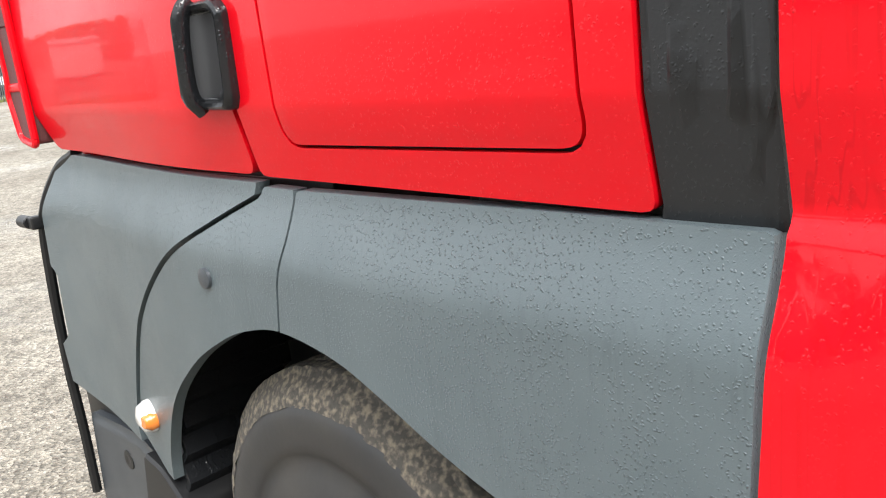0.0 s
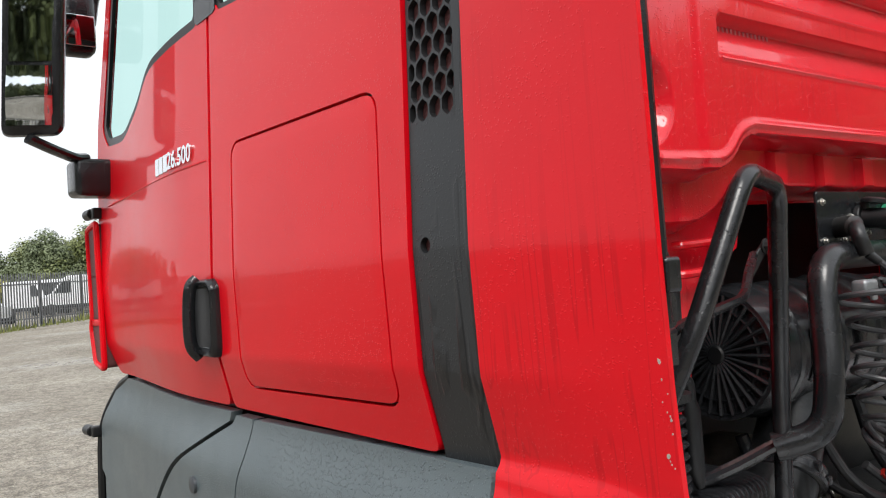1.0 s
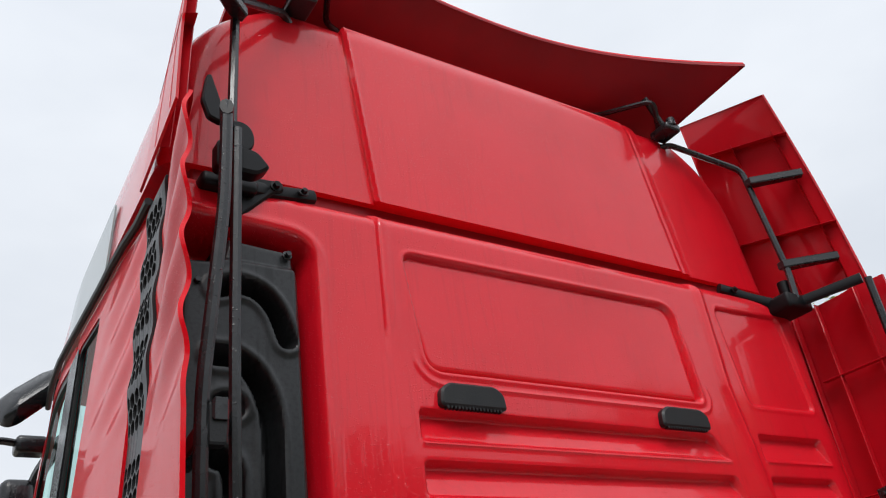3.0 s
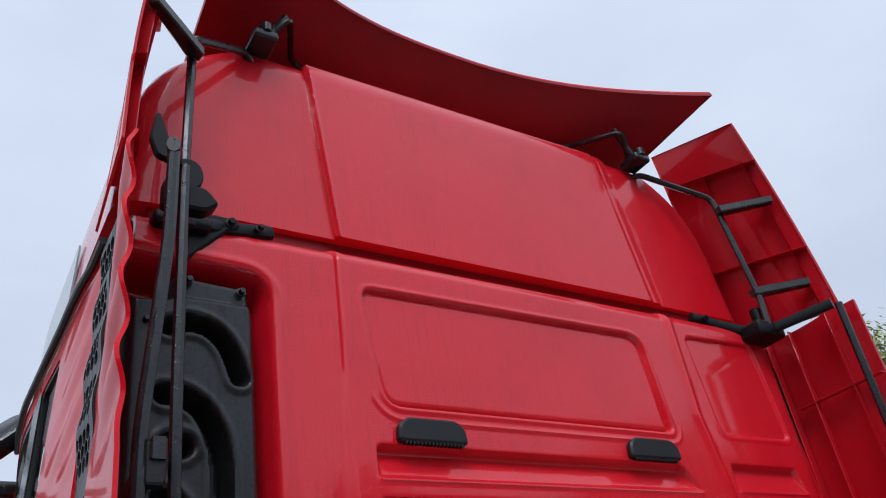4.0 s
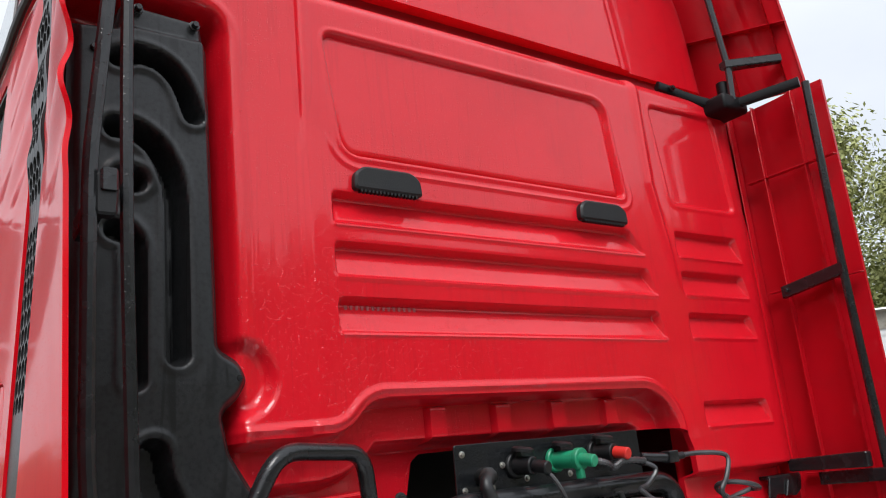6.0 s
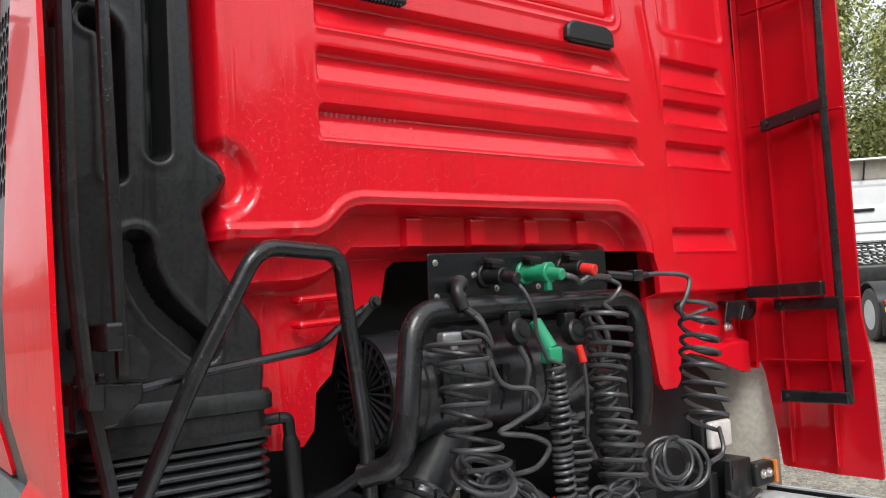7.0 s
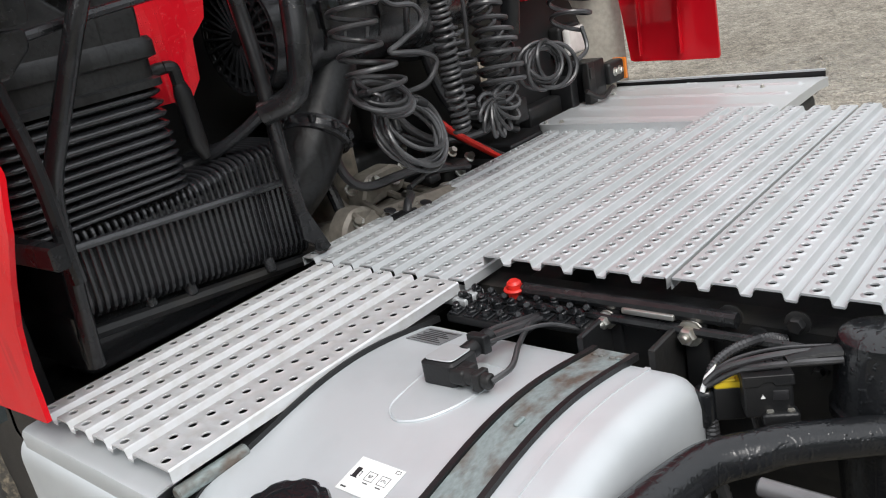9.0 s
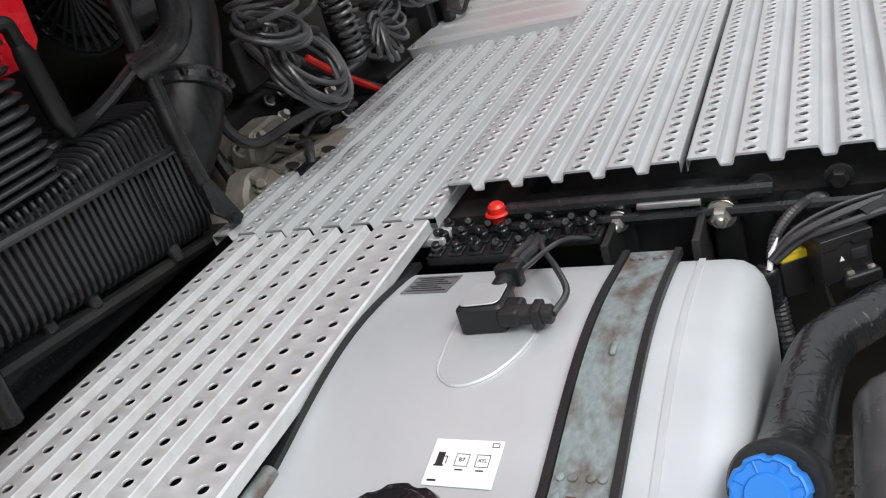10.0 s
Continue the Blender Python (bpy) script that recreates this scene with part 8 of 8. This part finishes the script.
# ---- the yard around ----
def van_thing():
    v = thing("van", "white panel van parked behind the fence", "van", "parked vans")
    prof = rounded([(-2.6, 0.35), (2.55, 0.35), (2.65, 0.75), (2.55, 1.15), (1.75, 1.35), (1.05, 2.25), (0.7, 2.45), (-2.5, 2.5), (-2.65, 2.3)], 0.12, 4)
    part("body", Build().prism([(p[0], p[1]) for p in prof], 1, -0.98, 0.98, 0.10), WHITE, v)
    for s in (-1, 1):
        y0, y1 = sorted((s * 0.975, s * 0.988))
        part("side_glass", Build().prism(rounded([(0.45, 1.35), (1.55, 1.35), (1.0, 2.1), (0.45, 2.15)], 0.06), 1, y0, y1), GLASS_DARK, v)
        part("sill", Build().prism(rounded([(-2.5, 0.36), (2.5, 0.36), (2.5, 0.6), (-2.5, 0.6)], 0.05), 1, y0, y1), BLACK_MATT, v)
        for x in (-1.7, 1.75):
            part("wheel", Build().lathe((x, s * 0.80, 0.34), (0, s, 0), [(0, 0.2), (0, 0.33), (0.04, 0.345), (0.17, 0.345), (0.2, 0.33), (0.2, 0.2), (0.17, 0.0)], 20), TYRE, v)
    part("windscreen", Build().add([(1.80, -0.82, 1.37), (1.80, 0.82, 1.37), (1.12, 0.75, 2.24), (1.12, -0.75, 2.24)], [(0, 1, 2, 3)]).add([(1.79, -0.82, 1.35), (1.79, 0.82, 1.35), (1.11, 0.75, 2.22), (1.11, -0.75, 2.22)], [(0, 1, 2, 3)]), GLASS_DARK, v)
    part("bumper", Build().rbox(2.45, 2.72, -0.95, 0.95, 0.32, 0.72, 0.08), BLACK_MATT, v)
    for s in (-1, 1):
        part("headlight", Build().rbox(2.45, 2.62, min(s * 0.6, s * 0.93), max(s * 0.6, s * 0.93), 0.85, 1.12, 0.05), CLEAR, v)
    return v


def build_yard():
    # palisade fence
    p0, p1 = Vector((-10.5, 25.4, ground_z(-10.5, 25.4))), Vector((27.6, 56.0, ground_z(27.6, 56.0)))
    d = (p1 - p0).normalized()
    n = Vector((-d.y, d.x, 0)).normalized()
    fence = thing("fence", "grey steel palisade fence with pointed pales", "fence")
    for z in (0.45, 1.95):
        b = Build()
        q = [p0 + n * 0.05 + Vector((0, 0, z)), p1 + n * 0.05 + Vector((0, 0, z))]
        b.tube(q, 0.03, 4)
        part("fence_rail", b, FENCE, fence)
    pale = Build()
    pale.prism([(-0.035, 0.02), (0.035, 0.02), (0.035, 2.25), (0.012, 2.42), (-0.012, 2.42), (-0.035, 2.25)], 1, -0.012, 0.012)
    first = part("pale", pale, FENCE, fence)
    L = (p1 - p0).length
    count = int(L / 0.165)
    rot = Matrix.Rotation(math.atan2(d.y, d.x), 4, "Z")
    shared = first.data
    first.matrix_world = Matrix.Translation(p0) @ rot
    for k in range(1, count):
        ob = new("pale", shared)
        ob.parent = fence
        ob.matrix_world = Matrix.Translation(p0 + d * (k * 0.165)) @ rot
    post = Build().rbox(-0.06, 0.06, -0.03, 0.03, 0, 2.3, 0.01)
    pf = part("fence_post", post, FENCE, fence)
    pf.matrix_world = Matrix.Translation(p0 + n * 0.09) @ rot
    for k in range(1, int(L / 2.75)):
        ob = new("fence_post", pf.data)
        ob.parent = fence
        ob.matrix_world = Matrix.Translation(p0 + d * (k * 2.75) + n * 0.09) @ rot
    # weeds along its foot
    rnd = random.Random(7)
    b = Build()
    for k in range(2600):
        c = p0 + d * rnd.uniform(0, L) + n * rnd.gauss(-0.1, 0.35)
        h, w = rnd.uniform(0.08, 0.38) * (1.6 if rnd.random() < 0.08 else 1), rnd.uniform(0.02, 0.06)
        a = rnd.uniform(0, 6.28)
        u = Vector((math.cos(a), math.sin(a), 0)) * w
        c.z = ground_z(c.x, c.y) - 0.03
        t = c + Vector((rnd.uniform(-0.1, 0.1), rnd.uniform(-0.1, 0.1), h))
        b.add([c - u, c + u, t], [(0, 1, 2)])
    tagged(part("weeds", b, WEED), "rough yellow-green weeds along the fence", "weeds", kind="stuff")
    # vans behind the fence
    v = van_thing()
    v.matrix_world = pose(2.6, 39.2, ground_z(2.6, 39.2), 0, 0, 6)
    for x, y, a in ((11.6, 63.2, -65), (14.2, 64.4, -65), (16.8, 65.6, -65), (19.4, 66.8, -65), (22.0, 68, -65), (-6.2, 46.5, -20), (24.6, 69.2, -65), (13, 57, 150)):
        copy_thing(v, pose(x, y, ground_z(x, y), 0, 0, a))
    # lamp pole among the trees
    lp = thing("lamp_post", "thin grey lamp post beyond the fence", "lamp post")
    part("pole", Build().cyl((9.5, 70, 0.9), (9.5, 70, 8.2), 0.09, 10, r1=0.06), FENCE, lp)
    part("lamp_head", Build().rbox(9.2, 9.8, 69.9, 70.1, 8.15, 8.3, 0.03), FENCE, lp)


build_yard()


def tree_thing(seed, height, width, leaf_mat, leaf, count, label, droop=0.0):
    rnd = random.Random(seed)
    t = thing("tree", label, "tree", "trees round the yard")
    b = Build()
    b.tube(spline([(0, 0, 0), (rnd.uniform(-0.1, 0.1), 0.1, height * 0.25), (rnd.uniform(-0.3, 0.3), 0, height * 0.55), (0.2, 0.1, height * 0.8)], 5), [height * 0.022 * (1 - 0.75 * k / 15) for k in range(16)], 8)
    clumps = []
    for k in range(26):
        a = rnd.uniform(0, 6.28)
        hz = rnd.uniform(0.22, 0.95)
        rad = width * 0.5 * math.sin(math.pi * min(1, 0.18 + hz * 0.85)) ** 0.7 * rnd.uniform(0.35, 1.0)
        c = Vector((rad * math.cos(a), rad * math.sin(a), height * hz))
        clumps.append((c, width * rnd.uniform(0.10, 0.20)))
        if k % 2 == 0:
            s = Vector((0, 0, height * max(0.15, hz - 0.25)))
            b.tube(spline([s, (s + c) / 2 + Vector((0, 0, height * 0.04)), c], 4), [height * 0.008 * (1 - 0.8 * j / 8) for j in range(9)], 6)
    part("trunk", b, BARK, t)
    cr = Build()
    for k in range(count):
        c, r = rnd.choice(clumps)
        v = Vector((rnd.gauss(0, 1), rnd.gauss(0, 1), rnd.gauss(0, 1))).normalized() * r * rnd.uniform(0.45, 1.05)
        p = c + v + Vector((0, 0, -droop * rnd.random() * height * 0.12))
        nrm = (v.normalized() + Vector((rnd.uniform(-0.8, 0.8), rnd.uniform(-0.8, 0.8), rnd.uniform(-0.2, 1.0)))).normalized()
        u = nrm.cross(Vector((rnd.uniform(-1, 1), rnd.uniform(-1, 1), rnd.uniform(-1, 1)))).normalized() * leaf * rnd.uniform(0.5, 1.1)
        w = nrm.cross(u).normalized() * leaf * rnd.uniform(0.25, 0.55)
        cr.add([p - u, p + w, p + u, p - w], [(0, 1, 2, 3)])
    part("crown", cr, leaf_mat, t, smooth=False)
    return t


def build_trees():
    a = tree_thing(1, 7.6, 8.0, LEAF_DARK, 0.20, 14000, "dark green broad tree beyond the fence")
    b = tree_thing(2, 6.4, 6.5, LEAF_YELLOW, 0.20, 11000, "yellowing tree beyond the fence")
    c = tree_thing(3, 7.2, 9.0, LEAF, 0.20, 14000, "green tree beyond the fence")
    a.matrix_world = pose(17.5, 84, 0.8)
    b.matrix_world = pose(9.8, 82, 0.8)
    c.matrix_world = pose(4.5, 85, 0.7)
    rnd = random.Random(21)
    for k in range(14):
        src = rnd.choice((a, c, c, a, b))
        copy_thing(src, pose(-28 + k * 6.0 + rnd.uniform(-1.5, 1.5), 92 + rnd.uniform(-4, 10) + (6 if k < 5 else 0), 0.8, 0, 0, rnd.uniform(0, 360)))
    for k in range(5):
        copy_thing(a if k % 2 else c, pose(20 + k * 5.5, 80 - k * 1.5, 1.1, 0, 0, rnd.uniform(0, 360)))
    for k in range(13):
        copy_thing((c, a, c)[k % 3], pose(-14 + k * 4.0 + rnd.uniform(-0.8, 0.8), 96 + rnd.uniform(-2, 5), 0.8, 0, 0, rnd.uniform(0, 360)) @ Matrix.Scale(1.05, 4))
    # a belt of trees closes the yard on the camera's side
    for k in range(34):
        ang = radians(158 + k * 5.6)
        far = 38 + rnd.uniform(-3, 6)
        copy_thing(rnd.choice((a, c, c, b)), Matrix.Translation((math.cos(ang) * far, math.sin(ang) * far - 2, -0.2)) @ Matrix.Rotation(rnd.uniform(0, 6), 4, "Z") @ Matrix.Scale(rnd.uniform(1.6, 2.1), 4))
    # tall trees behind the white tractors
    w = tree_thing(5, 17.0, 13.0, LEAF_PALE, 0.20, 26000, "tall pale-green willow behind the parked tractors", 1.0)
    w.matrix_world = pose(37, 19, 0.5)
    for x, y, r in ((44, 13, 80), (40, 26, 200), (50, 20, 300), (47, 5, 140), (52, -4, 40), (36, 33, 10)):
        copy_thing(w, pose(x, y, 0.5, 0, 0, r))


build_trees()


def tractor_thing():
    """A white tractor unit seen from behind; its nose points along +y, the rear axle stands at y = 0."""
    t = thing("parked_tractor", "white tractor unit parked on gravel, seen from behind", "truck", "parked tractors")
    cab = sheet(-1.22, 1.22, 1.30, 3.42, 0.03, lambda u, v: (u, 3.2 + sum(bead(u, v, -0.75, 0.62, z, z + 0.17, 0.035) for z in (1.55, 1.80, 2.05, 2.30)) + 0.02 * step(sd_poly(u, v, rect(-0.75, 0.75, 2.80, 3.3, 0.06)), 0.03), v), None, 2.1, (0, 1, 0))
    part("cab_body", cab, WHITE, t)
    roof = Build()
    roof.prism([(3.20, 3.42), (5.30, 3.42), (5.05, 3.62), (4.2, 3.92), (3.0, 3.90), (2.96, 3.86), (3.12, 3.82)], 0, -1.19, 1.19, 0.02)
    part("cab_roof", roof, WHITE, t)
    part("roof_lining", Build().prism([(3.195, 3.44), (3.112, 3.81), (2.97, 3.845), (2.95, 3.84), (3.09, 3.80), (3.17, 3.44)], 0, -1.15, 1.15), BEIGE, t)
    for x in (-0.85, 0.0, 0.85):
        part("roof_stay", Build().tube([(x, 3.13, 3.42), (x, 2.97, 3.83)], 0.022, 6), STEEL_BLACK, t)
    part("rubber_pad", Build().rbox(-0.35, 0.20, 3.16, 3.21, 2.70, 2.77, 0.012), BLACK_MATT, t)
    for s in (-1, 1):
        x0, x1 = sorted((s * 1.20, s * 1.24))
        part("side_flap", Build().rbox(x0, x1, 2.85, 3.25, 1.3, 3.42, 0.015), WHITE, t)
        part("flap_stay", Build().tube([(s * 1.15, 2.9, 1.6), (s * 1.15, 2.9, 3.5)], 0.025, 6), STEEL_BLACK, t)
        for z in (1.62, 2.45, 2.98, 3.30):
            part("stay_arm", Build().rbox(min(s * (0.72 if z < 2 else 0.98), s * 1.18), max(s * (0.72 if z < 2 else 0.98), s * 1.18), 2.98, 3.18, z - 0.04, z + 0.04, 0.01), STEEL_BLACK, t)
        part("side_window", Build().prism(rounded([(4.0, 2.45), (4.75, 2.35), (4.6, 3.05), (4.0, 3.1)], 0.05), 0, *sorted((s * 1.215, s * 1.235))), GLASS_DARK, t)
        part("wheel_arch", Build().rbox(min(s * 0.95, s * 1.235), max(s * 0.95, s * 1.235), 3.3, 5.15, 0.75, 1.3, 0.05), WHITE, t)
        for y in (0.0, 4.3):
            for xo in ((0.74, 1.08) if y == 0 else (0.90,)):
                part("wheel", Build().lathe((s * xo, y, 0.5), (s, 0, 0), [(-0.13, 0.2), (-0.13, 0.46), (-0.10, 0.5), (0.10, 0.5), (0.13, 0.46), (0.13, 0.29), (0.06, 0.25), (0.03, 0.1), (0.05, 0.0)], 28), TYRE, t)
        if s:
            part("rim", Build().lathe((s * 1.14, 0, 0.5), (s, 0, 0), [(0.065, 0.292), (0.055, 0.27), (0.02, 0.25), (0.012, 0.16), (0.045, 0.13), (0.05, 0.0)], 28), ALU, t)
        g = Build()
        rings = []
        for k in range(13):
            a = radians(20 + 140 * k / 12)
            rings.append([(s * x, 0.60 * math.cos(a), 0.5 + 0.60 * math.sin(a) + dz) for x, dz in ((0.58, 0), (1.23, 0), (1.23, 0.03), (0.58, 0.03))])
        g.loops(rings)
        part("mudguard", g, BLACK_MATT, t)
        xa, xb = sorted((s * 0.60, s * 1.22))
        fl = part("mud_flap", Build().rbox(xa, xb, -0.66, -0.62, 0.12, 0.72, 0.01), BLACK_MATT, t, "black mud flap with pale bars")
        part("flap_mark", Build().rbox(xa + 0.06, xb - 0.06, -0.664, -0.661, 0.20, 0.245, 0.0005, 2, 1), WHITE_LABEL, fl)
        part("rear_lamp", Build().rbox(xa + 0.06, xb - 0.06, -0.69, -0.63, 0.68, 0.79, 0.015), LAMP_RED, t)
        part("lamp_strip", Build().rbox(xa + 0.22, xb - 0.07, -0.694, -0.69, 0.715, 0.765, 0.001), CLEAR, t)
        part("frame_rail", Build().rbox(min(s * 0.36, s * 0.44), max(s * 0.36, s * 0.44), -0.95, 3.3, 0.68, 0.95, 0.01), CHASSIS, t)
    part("rear_plate", Build().rbox(-1.16, -0.66, -0.672, -0.662, 0.555, 0.655, 0.003), PLATE_YELLOW, t, "yellow rear plate with dark bars")
    b = Build()
    for k in range(6):
        b.rbox(-1.12 + k * 0.07, -1.075 + k * 0.07, -0.675, -0.672, 0.575, 0.635, 0.001, 2, 1)
    part("plate_bars", b, INK, t)
    part("rear_beam", Build().rbox(-0.5, 0.5, -1.0, -0.85, 0.72, 0.95, 0.02), CHASSIS, t)
    part("air_tank", Build().cyl((-0.55, -0.75, 0.48), (0.55, -0.75, 0.48), 0.13, 18, 0.03), CHASSIS, t)
    part("coupling_plate", Build().prism(rounded([(-0.45, -0.45), (-0.12, -0.5), (-0.05, -0.1), (0.05, -0.1), (0.12, -0.5), (0.45, -0.45), (0.45, 0.45), (-0.45, 0.45)], 0.08), 2, 1.08, 1.15, 0.02), CHASSIS, t)
    part("deck", Build().rbox(-0.75, 0.75, 0.8, 2.9, 0.95, 1.02, 0.01), CHASSIS, t)
    part("engine_end", Build().rbox(-0.8, 0.8, 2.6, 3.2, 0.9, 1.5, 0.1), CHASSIS, t)
    for k in range(6):
        part("hose_coil", Build().tube(helix((-0.55 + 0.15 * k, 2.75, 1.95), (-0.5 + 0.15 * k, 2.72, 1.35), 0.07, 7, 10, 0.2, 0.2, k), 0.018, 5), RUBBER, t)
    part("hose_rail", Build().tube(fillet([(-0.75, 2.8, 1.3), (-0.75, 2.8, 1.98), (0.5, 2.8, 1.98), (0.5, 2.8, 1.3)], 0.1), 0.035, 8), STEEL_BLACK, t)
    return t


def build_tractors():
    t = tractor_thing()
    t.matrix_world = pose(15.38, 5.24, 0.48, 0, 0, -45)
    copy_thing(t, pose(17.7, 3.0, 0.52, 0, 0, -45))


build_tractors()
